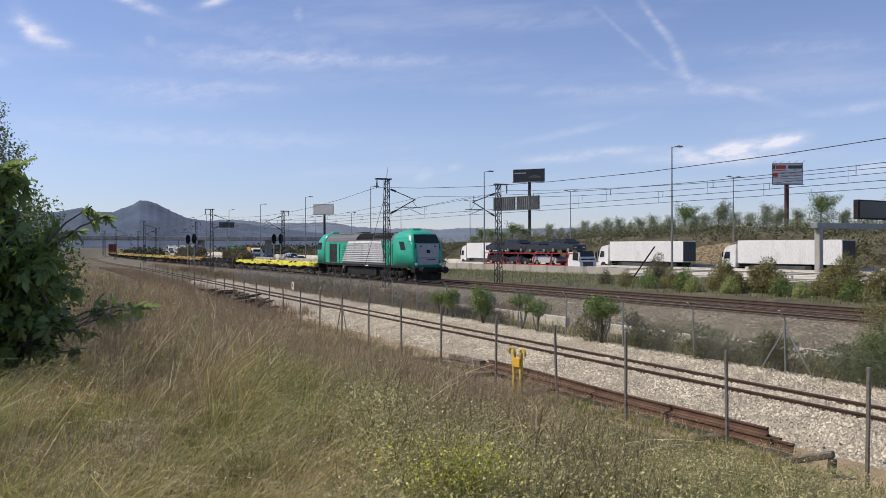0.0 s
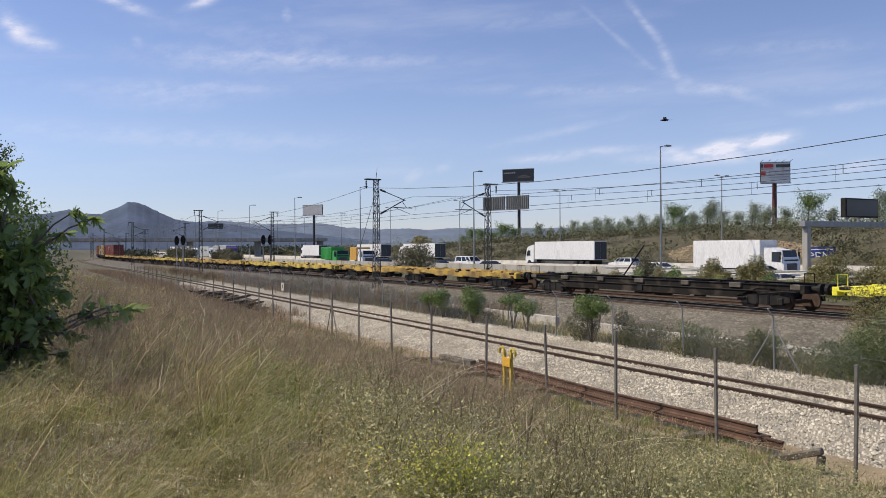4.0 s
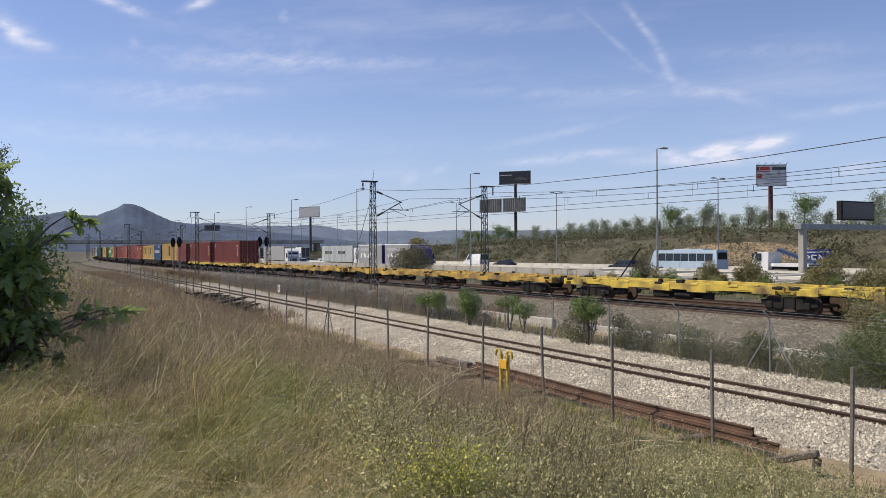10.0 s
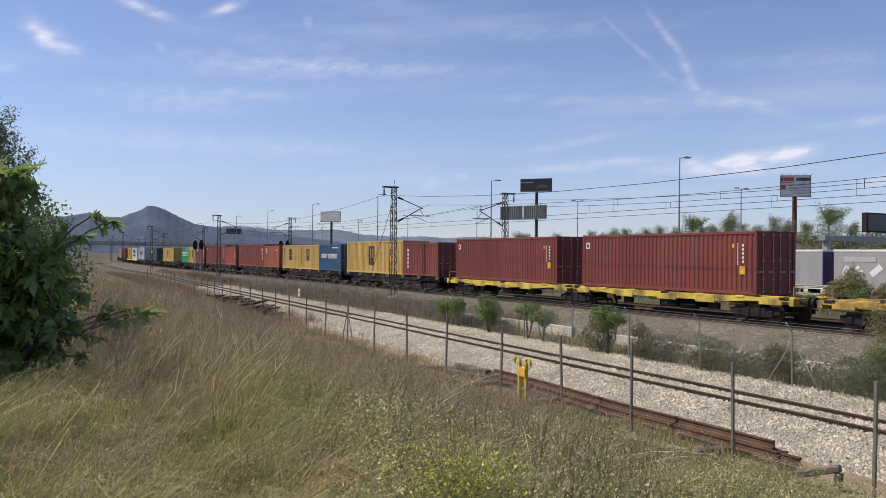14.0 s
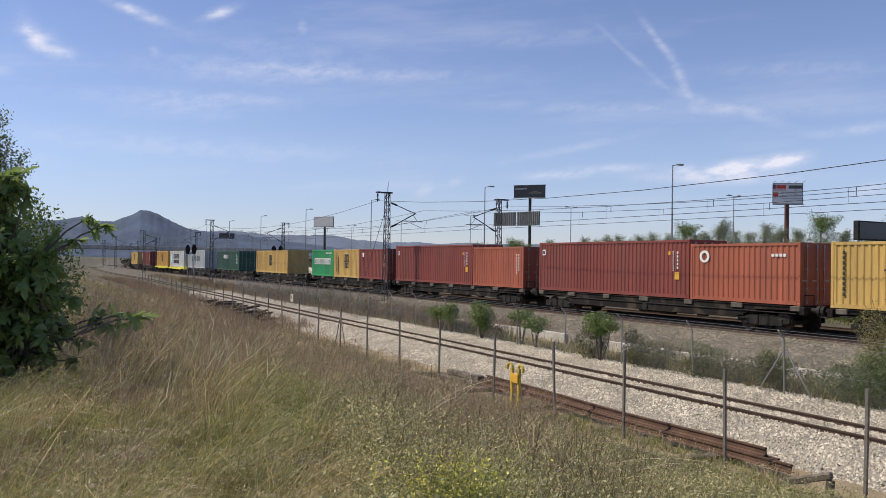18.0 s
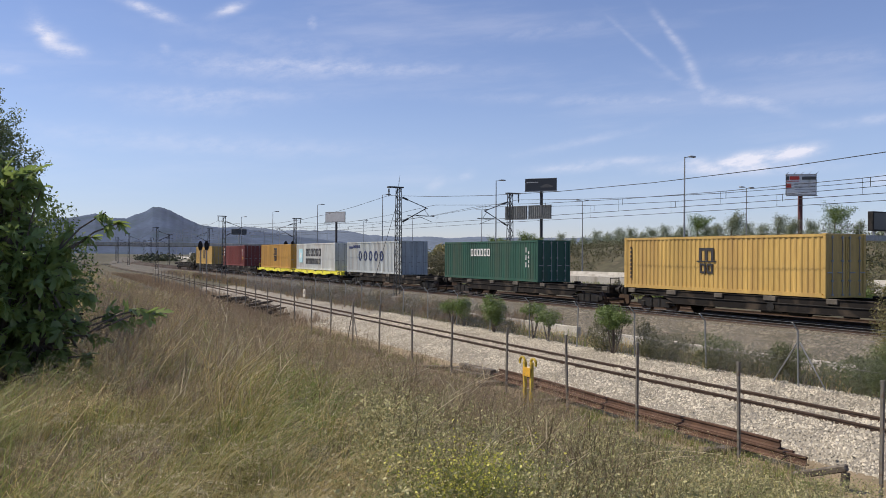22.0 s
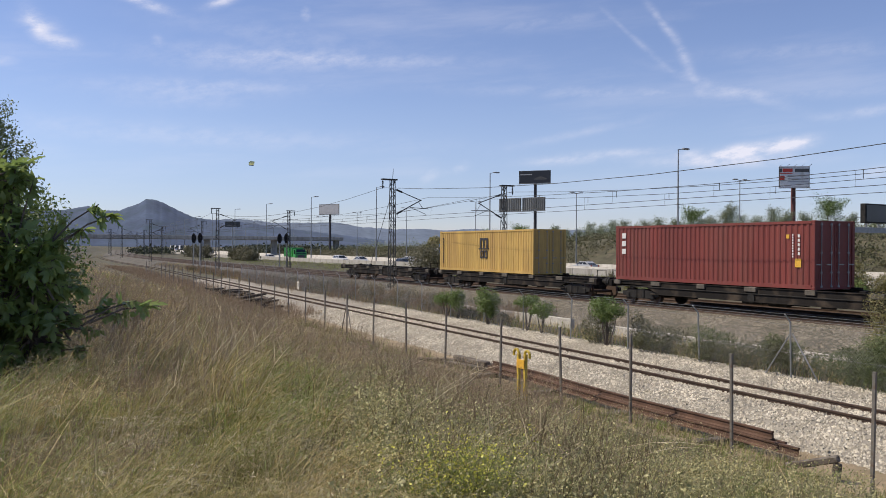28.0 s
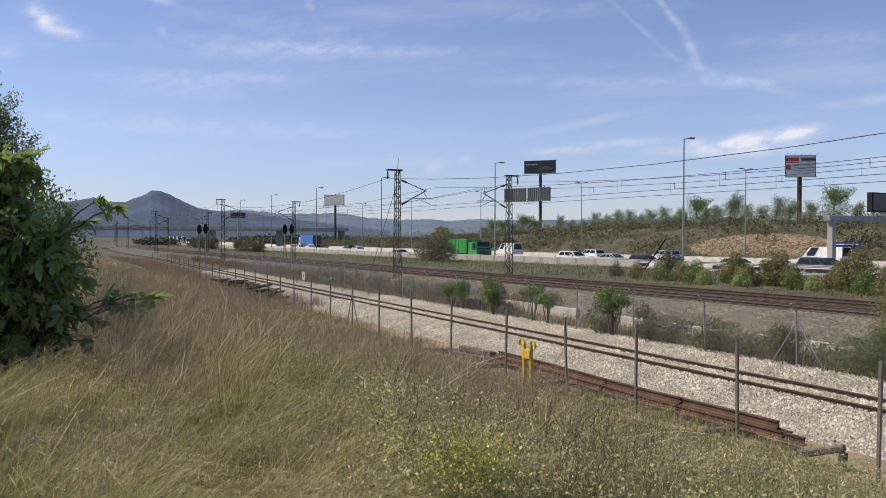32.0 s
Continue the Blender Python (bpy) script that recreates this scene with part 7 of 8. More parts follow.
for name, mask, m, hh, text in (("dry_grass", ~g1 & ~b1 & ~o1 & ~k1, M_DRY, 1.0, "long straw-coloured grass bent by the wind"), ("green_grass", g1 & ~b1, M_FRESH, 0.9, "tufts of fresh green grass among the straw"),
                                ("olive_grass", o1 & ~b1, M_OLIVE, 0.95, "half-dried olive grass laid over by the wind"), ("shaggy_grass", k1 & ~b1, M_UMBER, 0.8, "dull brown-green grass, darkened in colour for the shade in hollows"), ("dead_weeds", b1, M_BROWN, 1.15, "tangled brown dead weed stems on the bank")):
    soft_parts = []
    for near in (True, False):
        q = mask & ((d < 11) if near else (d >= 11))
        soft_parts.append(blades(base[q], h[q] * hh, w[q] * (0.7 if name == "dead_weeds" else 1.0), tuple(lean[q].T), 0.72, 0.1 if name == "dead_weeds" else 0.30, near and name != "dead_weeds"))
    solid(name, fast_mesh(name, *join(soft_parts), m), None, text, "grass", kind="stuff")

# thinner grass all round the spot, beside and behind
bxy, bd = wedge(2600, 64, 356, 1.6, 22)
bxy = bxy[near_v(bxy) < -4.8]
k = np.repeat(np.arange(len(bxy)), 6)
b = seat(bxy[k] + RNG.normal(0, 0.14, (len(k), 2))) - np.array([0, 0, 0.02])
vv, ff = blades(b, RNG.uniform(0.12, 0.38, len(b)), np.full(len(b), 0.004), WIND, 0.5)
solid("trodden_grass", fast_mesh("trodden_grass", vv, ff, M_FRESH), None, "short trodden grass on top of the bank", "grass", kind="stuff")

# pale seed heads on arching stalks
xy, d = wedge(12500, -2, 34, 4.2, 16)
xy = xy[(near_v(xy) < -6.5) & (patch(xy, 2.6, 41) > 0.10)]
b = seat(xy)
vv, ff = blades(b, RNG.uniform(0.22, 0.48, len(b)), np.full(len(b), 0.0008), (WIND[0] * 1.2, WIND[1] * 1.2), 0.35, 0.25, True)
v8 = vv.reshape(-1, 8, 3)
tips, back = v8[:, 6], v8[:, 4]
heads = []
for q in range(4):
    heads.append(leaf_quads(tips + (back - tips) * (q * 0.12) + RNG.normal(0, 0.004, tips.shape), np.full(len(tips), 0.0062), 0.2, 4.2))
solid("seed_heads", fast_mesh("seed_heads", *join([(vv, ff)] + heads), M_PALESTEM), None, "pale drooping seed heads on thin arching grass stalks", "grass", kind="stuff")


def weeds(n, a0, a1, d0, d1, vmax, hmin, hmax, leaves, size, mask=None, n_side=2, stems=4, thick=1.0, spread=0.38):
    """Bushy weeds: a few forking stems with small leaves along them."""
    xy, d = wedge(n, a0, a1, d0, d1, 1.0)
    k = near_v(xy) < vmax
    if mask is not None:
        k &= mask(xy)
    xy, d = xy[k], d[k]
    b0 = seat(xy)
    out, lv = [], []
    for r in range(stems):
        b = b0 + np.column_stack([RNG.normal(0, 0.08, (len(b0), 2)), np.zeros(len(b0))])
        (sv, sf), ends = twigs(b, RNG.uniform(hmin, hmax, len(b0)), (0.0010 + 0.00020 * d) * thick, (0.20, 0.12), spread, n_side)
        out.append((sv, sf))
        reps = len(ends) // len(b0)
        dd = np.tile(d, reps)
        for q in range(max(1, round(leaves / reps))):
            lv.append(leaf_quads(ends + RNG.normal(0, 0.028, ends.shape), size * (0.75 + 0.03 * dd), 0.4, 1.7))
    return join(out), join(lv), b0


(sv, sf), (lv, lf), _ = weeds(2600, 22, 60, 3.8, 15, -5.2, 0.22, 0.50, 15, 0.0185, lambda q: patch(q, 1.3, 21) > 0.0)
solid("bushy_weed_stems", fast_mesh("bushy_weed_stems", sv, sf, M_STEM), None, "grey-brown stems of bushy weeds", "weeds", kind="stuff")
solid("bushy_weed_leaves", fast_mesh("bushy_weed_leaves", lv, lf, M_WEED), None, "small grey-green leaves of bushy weeds", "weeds", kind="stuff")
(sv, sf), (lv, lf), _ = weeds(1300, 16, 60, 4.0, 26, -4.4, 0.12, 0.30, 20, 0.0125, lambda q: patch(q, 0.7, 51) > 0.10)
solid("green_herb_stems", fast_mesh("green_herb_stems", sv, sf, M_FRESH), None, "short stems of fresh green herbs", "weeds", kind="stuff")
solid("green_herb_leaves", fast_mesh("green_herb_leaves", lv, lf, M_HERB), None, "fresh green herb leaves low on the bank", "weeds", kind="stuff")
(sv, sf), (lv, lf), _ = weeds(420, 23, 42, 4.6, 14, -6.2, 0.35, 0.80, 9, 0.010, lambda q: patch(q, 1.4, 21) > 0.14, 4, 4, 0.9, 0.3)
solid("dark_weed_stems", fast_mesh("dark_weed_stems", sv, sf, M_DARKSTEM), None, "dark branching stalks of withered tall weeds", "weeds", kind="stuff")
solid("dark_weed_leaves", fast_mesh("dark_weed_leaves", lv, lf, M_BROWN), None, "shrivelled brown leaves of tall weeds", "weeds", kind="stuff")
(sv, sf), (lv, lf), _ = weeds(2000, 5, 36, 8, 45, -4.4, 0.30, 0.85, 12, 0.0095, lambda q: patch(q, 0.6, 81) > -0.18, 4, 3, 0.62, 0.36)
solid("tall_weed_stems", fast_mesh("tall_weed_stems", sv, sf, M_RUSSET), None, "tall reddish-brown dead weed stalks", "weeds", kind="stuff")
solid("tall_weed_leaves", fast_mesh("tall_weed_leaves", lv, lf, M_PALEWEED), None, "withered seed clusters of tall weeds", "weeds", kind="stuff")
(sv, sf), (lv, lf), _ = weeds(500, -3, 12, 4.6, 7.5, -6, 0.25, 0.45, 6, 0.007, lambda q: patch(q, 0.9, 61) > 0.05, 4, 4, 0.8, 0.3)
solid("russet_weed_stems", fast_mesh("russet_weed_stems", sv, sf, M_RUSSET), None, "low russet dead weeds among the grass", "weeds", kind="stuff")
solid("russet_weed_seeds", fast_mesh("russet_weed_seeds", lv, lf, M_PALEWEED), None, "dry seed clusters of russet weeds", "weeds", kind="stuff")
# weeds that creep over the old rails, the fence foot and the sleepers
n = 2600
x = RNG.uniform(-70, -5, n)
xy = np.column_stack([x, np.array([near_y(q) for q in x]) + RNG.normal(-4.35, 0.42, n)])
xy = xy[patch(xy, 0.8, 71) > -0.12]
kind3 = RNG.uniform(0, 1, len(xy))
for name, mask, m, lo, hi in (("trackside_straw", kind3 < 0.45, M_BROWN, 0.12, 0.42), ("trackside_grass", kind3 >= 0.45, M_FRESH, 0.08, 0.26)):
    q = np.repeat(np.flatnonzero(mask), 12)
    b = seat(xy[q] + RNG.normal(0, 0.07, (len(q), 2)))
    vv, ff = blades(b, RNG.uniform(lo, hi, len(b)), np.full(len(b), 0.0036), (0.25, 0.15), 0.4, 0.15)
    solid(name, fast_mesh(name, vv, ff, m), None, "thin weeds along the foot of the fence posts", "weeds", kind="stuff")
n = 3400
x = -42 - 118 * RNG.uniform(0, 1, n) ** 1.2
v = np.where(RNG.uniform(0, 1, n) < 0.8, RNG.uniform(-6.5, -1.9, n), RNG.uniform(1.7, 3.6, n))
xy = np.column_stack([x, np.array([near_y(q) for q in x]) + v])
xy = xy[patch(xy, 0.35, 75) + np.clip((-xy[:, 0] - 42) / 60, 0, 1) * 0.5 > 0.05]
q = np.repeat(np.arange(len(xy)), 9)
b = seat(xy[q] + RNG.normal(0, 0.16, (len(q), 2)))
b[:, 2] = np.maximum(b[:, 2], -1.25)
vv, ff = blades(b, RNG.uniform(0.2, 0.75, len(b)), np.full(len(b), 0.008), (0.2, 0.12), 0.35)
solid("overgrowth", fast_mesh("overgrowth", vv, ff, M_RUSSET), None, "dead brown weeds overgrowing the branch track's edge", "weeds", kind="stuff")
n = 2600
x = -36 - 95 * RNG.uniform(0, 1, n) ** 1.1
y0 = np.array([near_y(q) + 2.9 for q in x])
xy = np.column_stack([x, y0 + (MAIN_Y - 4.0 - y0) * RNG.uniform(0, 1, n) ** 1.3])
xy = xy[patch(xy, 0.35, 77) > -0.16]
green = patch(xy, 0.5, 78) + 0.15 * RNG.normal(0, 1, len(xy)) > 0.16
for name, mask, m, lo, hi, text in (("slope_weeds", ~green, M_RUSSET, 0.25, 0.85, "brown dead weeds on the slope between the lines"), ("slope_grass", green, M_WEEDY, 0.2, 0.7, "olive green weeds on the slope between the lines")):
    q = np.repeat(np.flatnonzero(mask), 14)
    b = seat(xy[q] + RNG.normal(0, 0.14, (len(q), 2)))
    vv, ff = blades(b, RNG.uniform(lo, hi, len(b)), np.full(len(b), 0.010), (0.2, 0.1), 0.32)
    solid(name, fast_mesh(name, vv, ff, m), None, text, "weeds", kind="stuff")
FL = np.array((-4.35, 2.36))
(sv, sf), (lv, lf), fb0 = weeds(30000, 18, 44, 3.6, 8.0, -5, 0.36, 0.56, 3, 0.010, lambda q: (np.hypot(((q[:, 0] - FL[0]) * -0.88 + (q[:, 1] - FL[1]) * 0.475) / 0.55, ((q[:, 0] - FL[0]) * 0.475 + (q[:, 1] - FL[1]) * 0.88) / 0.15) < RNG.uniform(0.2, 1.0, len(q))) & (RNG.uniform(0, 1, len(q)) < 0.5), 1)
tip = lv.reshape(-1, 4, 3).mean(1)
tip = tip[RNG.uniform(0, 1, len(tip)) < 0.75] + np.array([0, 0, 0.02])
fv, ff = leaf_quads(tip, np.full(len(tip), 0.015), 1.2, 1.1)
solid("flower_stems", fast_mesh("flower_stems", *join([(sv, sf), (lv, lf)]), M_FRESH), None, "thin green leafy stems of a flowering weed", "weeds", kind="stuff")
solid("yellow_flowers", fast_mesh("yellow_flowers", fv, ff, M_FLOWER), None, "small yellow blossoms in a loose patch", "flowers", kind="stuff")

# bleached stalks that lie or lean across the bank
for x, y, dx, dy, dz, L in ((-5.05, 2.58, 0.22, 0.42, 0.75, 0.95), (-4.6, 2.8, 0.22, 0.40, 0.62, 0.95), (-6.2, 2.7, 0.3, 0.3, 0.7, 0.8), (-5.7, 3.5, 0.1, 0.4, 0.6, 0.9), (-7.2, 3.3, 0.4, 0.3, 0.6, 1.1), (-6.9, 1.2, 0.1, 0.2, 0.9, 0.8), (-7.6, 1.5, 0.25, 0.3, 0.8, 0.9), (-6.4, 0.9, 0.2, 0.35, 0.75, 0.7), (-9.6, 4.6, 0.5, 0.35, 0.55, 1.6), (-8.2, 6.0, 0.75, 0.3, 0.42, 2.1), (-10.6, 5.2, 0.45, 0.2, 0.7, 1.2), (-9.0, 1.6, 0.3, 0.1, 0.8, 1.2), (-8.8, 2.0, 0.55, 0.2, 0.55, 1.1), (-9.8, 2.2, -0.1, 0.1, 0.9, 1.1), (-7.4, 5.8, 0.65, 0.25, 0.5, 1.5), (-12.0, 7.4, 0.6, 0.1, 0.5, 1.3)) + tuple((-9.2 + random.uniform(-1.3, 1.0), 1.75 + random.uniform(-0.6, 0.7), random.uniform(-0.1, 0.5), random.uniform(0.1, 0.5), random.uniform(0.5, 0.95), random.uniform(0.6, 1.15)) for _ in range(12)) + tuple((-7.6 + random.uniform(-2.0, 1.6), 4.6 + random.uniform(-1.2, 1.2), random.uniform(0.1, 0.6), random.uniform(0.2, 0.6), random.uniform(0.35, 0.8), random.uniform(0.6, 1.3)) for _ in range(14)):
    g = Geo()
    p, dirn = Vector((x, y, ground_z(x, y))), Vector((dx, dy, dz)).normalized()
    for i in range(5):
        q = p + (dirn + Vector((0, 0, -0.10 * i)) + Vector((random.uniform(-.08, .08), random.uniform(-.08, .08), 0))) * (L / 5)
        g.tube(p, q, 0.0055 - 0.0007 * i, 5, 0.0048 - 0.0007 * i)
        if i in (2, 3):
            g.tube(q, q + Vector((random.uniform(-.2, .2), random.uniform(-.1, .1), 0.16)), 0.004, 4, 0.002)
        p = q
    solid("dry_stalk", g, M_PALESTEM, "bleached bare stalk leaning over the grass", "stalk", "dry stalks")


def limbs(g, base, tops, r):
    for t in tops:
        p, t = Vector(base), Vector(t)
        m = p.lerp(t, 0.5) + Vector((random.uniform(-.15, .15), random.uniform(-.15, .15), random.uniform(0, .15))) * (t - p).length * 0.4
        g.tube(p, m, r, 7, r * 0.7)
        g.tube(m, t, r * 0.7, 6, r * 0.25)
    return g


def cloud(blobs, n, rim=0.4):
    """Points in a crown of ellipsoids, thicker towards their rims, with gaps between clumps."""
    vol = np.array([b[1][0] * b[1][1] * b[1][2] for b in blobs]) ** 0.66
    pick = RNG.choice(len(blobs), n, p=vol / vol.sum())
    dirs = RNG.normal(0, 1, (n, 3))
    dirs /= np.linalg.norm(dirs, axis=1)[:, None]
    rad = RNG.uniform(rim ** 3, 1, n) ** (1 / 3) * (1 + 0.10 * RNG.normal(0, 1, n))
    c = np.array([b[0] for b in blobs], float)[pick] + dirs * rad[:, None] * np.array([b[1] for b in blobs], float)[pick]
    return c, dirs


def lumps(center, radii, k, size=0.45):
    out = []
    for _ in range(k):
        a = RNG.normal(0, 1, 3)
        a /= np.linalg.norm(a)
        q = RNG.uniform(0.35, 0.8)
        s = size * RNG.uniform(0.6, 1.25)
        out.append((tuple(np.array(center) + a * np.array(radii) * q), tuple(np.array(radii) * s)))
    return out


def plant(name, m, blobs, n, size, leafm, label, category, group="", trunk=(0.05, 5), base=(0, 0, 0), long=1.6):
    o = thing(name, m, label, category, group)
    c, dirs = cloud(blobs, n)
    v, f = leaf_quads(c, np.full(n, size), 0.5, long, dirs * 0.9, 0.6)
    part("crown", fast_mesh("crown", v, f, leafm), None, o)
    tops = [b[0] for b in blobs[:trunk[1]]]
    part("trunk", limbs(Geo(), base, tops, trunk[0]), M_BARK, o)
    return o


def fig_leaves(c, size, dirs):
    """Broad drooping leaves of three lobes, folded along the midrib."""
    n = len(c)
    a = RNG.normal(0, 0.40, (n, 3)) + dirs * 0.8 + np.array([0, 0, -0.60])
    a /= np.linalg.norm(a, axis=1)[:, None]
    nrm = RNG.normal(0, 0.4, (n, 3)) + dirs * 0.6 + np.array([-0.15, -0.25, 0.8])
    b = np.cross(nrm, a)
    b /= np.linalg.norm(b, axis=1)[:, None] + 1e-9
    u = np.cross(a, b)
    s = (size * RNG.uniform(0.55, 1.2, n))[:, None]
    P = lambda x, y, z: c + (a * x + b * y + u * z) * s
    v = np.stack([P(0, 0, 0), P(0.34, 0, 0), P(0.46, 0.13, 0.03), P(0.80, 0.19, 0.03), P(1.12, 0, -0.12), P(0.80, -0.19, 0.03), P(0.46, -0.13, 0.03),
                  P(0.10, 0.22, 0.05), P(0.60, 0.46, -0.02), P(0.10, -0.22, 0.05), P(0.60, -0.46, -0.02)], 1).reshape(-1, 3)
    k = np.arange(n)[:, None] * 11
    return v, np.concatenate([k + np.array(q) for q in ((1, 2, 3, 4), (1, 4, 5, 6), (0, 7, 8, 2), (0, 6, 10, 9), (0, 2, 1, 6))], 0)


# leaves hang in whorls round the ends of the shoots
fig = thing("fig_tree", pose(-9.6, 0.22, 1.35), "leafy green fig tree with broad drooping leaves", "tree")
fb = [((0.0, -0.50, 1.0), (0.8, 0.65, 0.75)), ((0.05, -0.2, 1.55), (0.6, 0.42, 0.5)), ((0.1, 0.12, 1.2), (0.55, 0.36, 0.5)), ((0.1, 0.10, 0.6), (0.6, 0.45, 0.45)), ((-0.2, -0.65, 1.95), (0.6, 0.5, 0.4)), ((0.3, -0.3, 0.3), (0.6, 0.6, 0.35)), ((0.0, -0.9, 0.6), (0.8, 0.6, 0.6)), ((-0.1, -0.28, 2.15), (0.5, 0.40, 0.42)), ((0.0, 0.22, 0.85), (0.5, 0.32, 0.4))]
fc, fd = cloud(fb, 430, 0.55)
tips = [((0.2, 0.72, 1.86), (0.1, 0.8, 0.4)), ((0.25, 0.88, 1.76), (0.1, 0.9, 0.2)), ((0.2, 0.60, 1.60), (0, 0.6, 0.1)), ((0.3, 0.60, 1.0), (0.2, 0.8, -0.2)), ((0.35, 1.08, 0.86), (0.2, 0.9, 0.1)), ((0.4, 1.24, 0.80), (0.1, 1, -0.1)), ((0.2, 0.84, 0.80), (0.2, 0.7, 0)), ((0.3, 0.70, 0.55), (0.2, 0.8, -0.3)), ((0.3, 0.62, 0.36), (0.3, 0.7, -0.2)), ((0.1, 0.42, 1.72), (0, 0.5, 0.7)), ((0.1, 0.12, 2.1), (0, 0.3, 0.9)), ((0.1, -0.05, 2.2), (0, 0.1, 1.0)), ((0.2, 0.52, 0.72), (0.2, 0.7, 0.1)), ((0.3, 0.95, 0.72), (0.2, 0.8, -0.2))]
fc = np.concatenate([fc, np.array([q[0] for q in tips])])
fd = np.concatenate([fd, np.array([q[1] for q in tips])])
q = np.repeat(np.arange(len(fc)), 10)
spin = RNG.normal(0, 1, (len(q), 3))
spin /= np.linalg.norm(spin, axis=1)[:, None]
fv, ff = fig_leaves(fc[q] - fd[q] * RNG.uniform(0, 0.18, len(q))[:, None], np.full(len(q), 0.150), fd[q] * 0.35 + spin * 0.9)
part("crown", fast_mesh("crown", fv, ff, M_FIG), None, fig)
g = limbs(Geo(), (0, -0.3, -0.15), [b[0] for b in fb], 0.05)
for c, dv in zip(fc, fd):
    c, dv = Vector(c), Vector(dv)
    m = c - dv * 0.30 - Vector((0, 0, 0.05))
    g.tube(c - dv * 0.62 - Vector((0, 0, 0.22)), m, 0.013, 5, 0.010).tube(m, c, 0.010, 5, 0.006)
part("trunk", g, M_BARK, fig)
ft = thing("feathery_tree", pose(-16.5, -0.72, 1.3), "tall feathery dark green tree behind the fig", "tree")
fb = [((0, 0, 1.7), (0.85, 0.95, 1.2)), ((0, 0.3, 2.7), (0.7, 0.85, 0.8)), ((0, 0.15, 3.5), (0.45, 0.55, 0.6)), ((0, 0.1, 0.9), (0.9, 0.9, 0.6))]
sc, sd = cloud(fb, 700, 0.2)
sd = sd * 0.5 + np.array([0.15, 0.45, 0.75])
sd /= np.linalg.norm(sd, axis=1)[:, None]
q = np.repeat(np.arange(len(sc)), 80)
t = RNG.uniform(-0.15, 0.45, len(q))[:, None]
fv, ff = leaf_quads(sc[q] + sd[q] * t + RNG.normal(0, 0.045, (len(q), 3)), np.full(len(q), 0.030), 0.4, 2.0)
part("crown", fast_mesh("crown", fv, ff, M_FEATHER), None, ft)
g = limbs(Geo(), (0, 0, -0.1), [b[0] for b in fb], 0.09)
for c, dv in zip(sc[::3], sd[::3]):
    g.tube(Vector(c) - Vector(dv) * 0.3, Vector(c) + Vector(dv) * 0.40, 0.007, 4, 0.003)
part("trunk", g, M_BARK, ft)
plant("small_leaved_tree", pose(-12.6, 0.3, 1.3), [((0, 0.05, 1.62), (0.7, 0.62, 0.72)), ((0, 0.42, 1.2), (0.6, 0.5, 0.6)), ((0, -0.3, 1.8), (0.6, 0.5, 0.55)), ((0, 0.3, 0.7), (0.6, 0.6, 0.6))] + lumps((0, 0.10, 1.62), (0.8, 0.70, 0.78), 14, 0.34), 9500, 0.036, M_SHRUB, "rounded dark green tree with small leaves", "tree", trunk=(0.05, 8))

# ---- shrubs along and beyond the mesh fence ----
for x, y, z, r, n, mm, text in ((-38.6, 20.7, -0.25, (0.8, 0.7, 0.55), 520, M_SHRUB, "low green shrub grown through the fence"), (-37.2, 20.6, -0.2, (0.55, 0.5, 0.85), 420, M_SHRUB, "upright yellow-green shrub by the fence"),
                                (-33.9, 20.4, -0.1, (0.72, 0.6, 0.95), 820, M_SHRUB, "dense dark green shrub by the fence"), (-30.6, 20.4, 0.15, (0.6, 0.5, 0.4), 300, M_SHRUB, "small green shrub hanging over the fence"),
                                (-29.3, 20.3, -0.15, (0.75, 0.5, 0.5), 420, M_SHRUB, "rounded green shrub behind the fence"), (-24.6, 19.9, 0.2, (0.75, 0.6, 0.6), 620, M_SHRUB, "bushy green shrub over the fence")):
    plant("shrub", pose(x, y, -0.95), [((0, 0, 1.34 + z), (r[0], r[1], r[2] * 0.72))] + lumps((0, 0, 1.34 + z), (r[0] * 1.15, r[1] * 1.15, r[2] * 0.85), 11, 0.36), n * 6, 0.050, mm, text, "shrub", "shrubs by the fence", (0.03, 5))
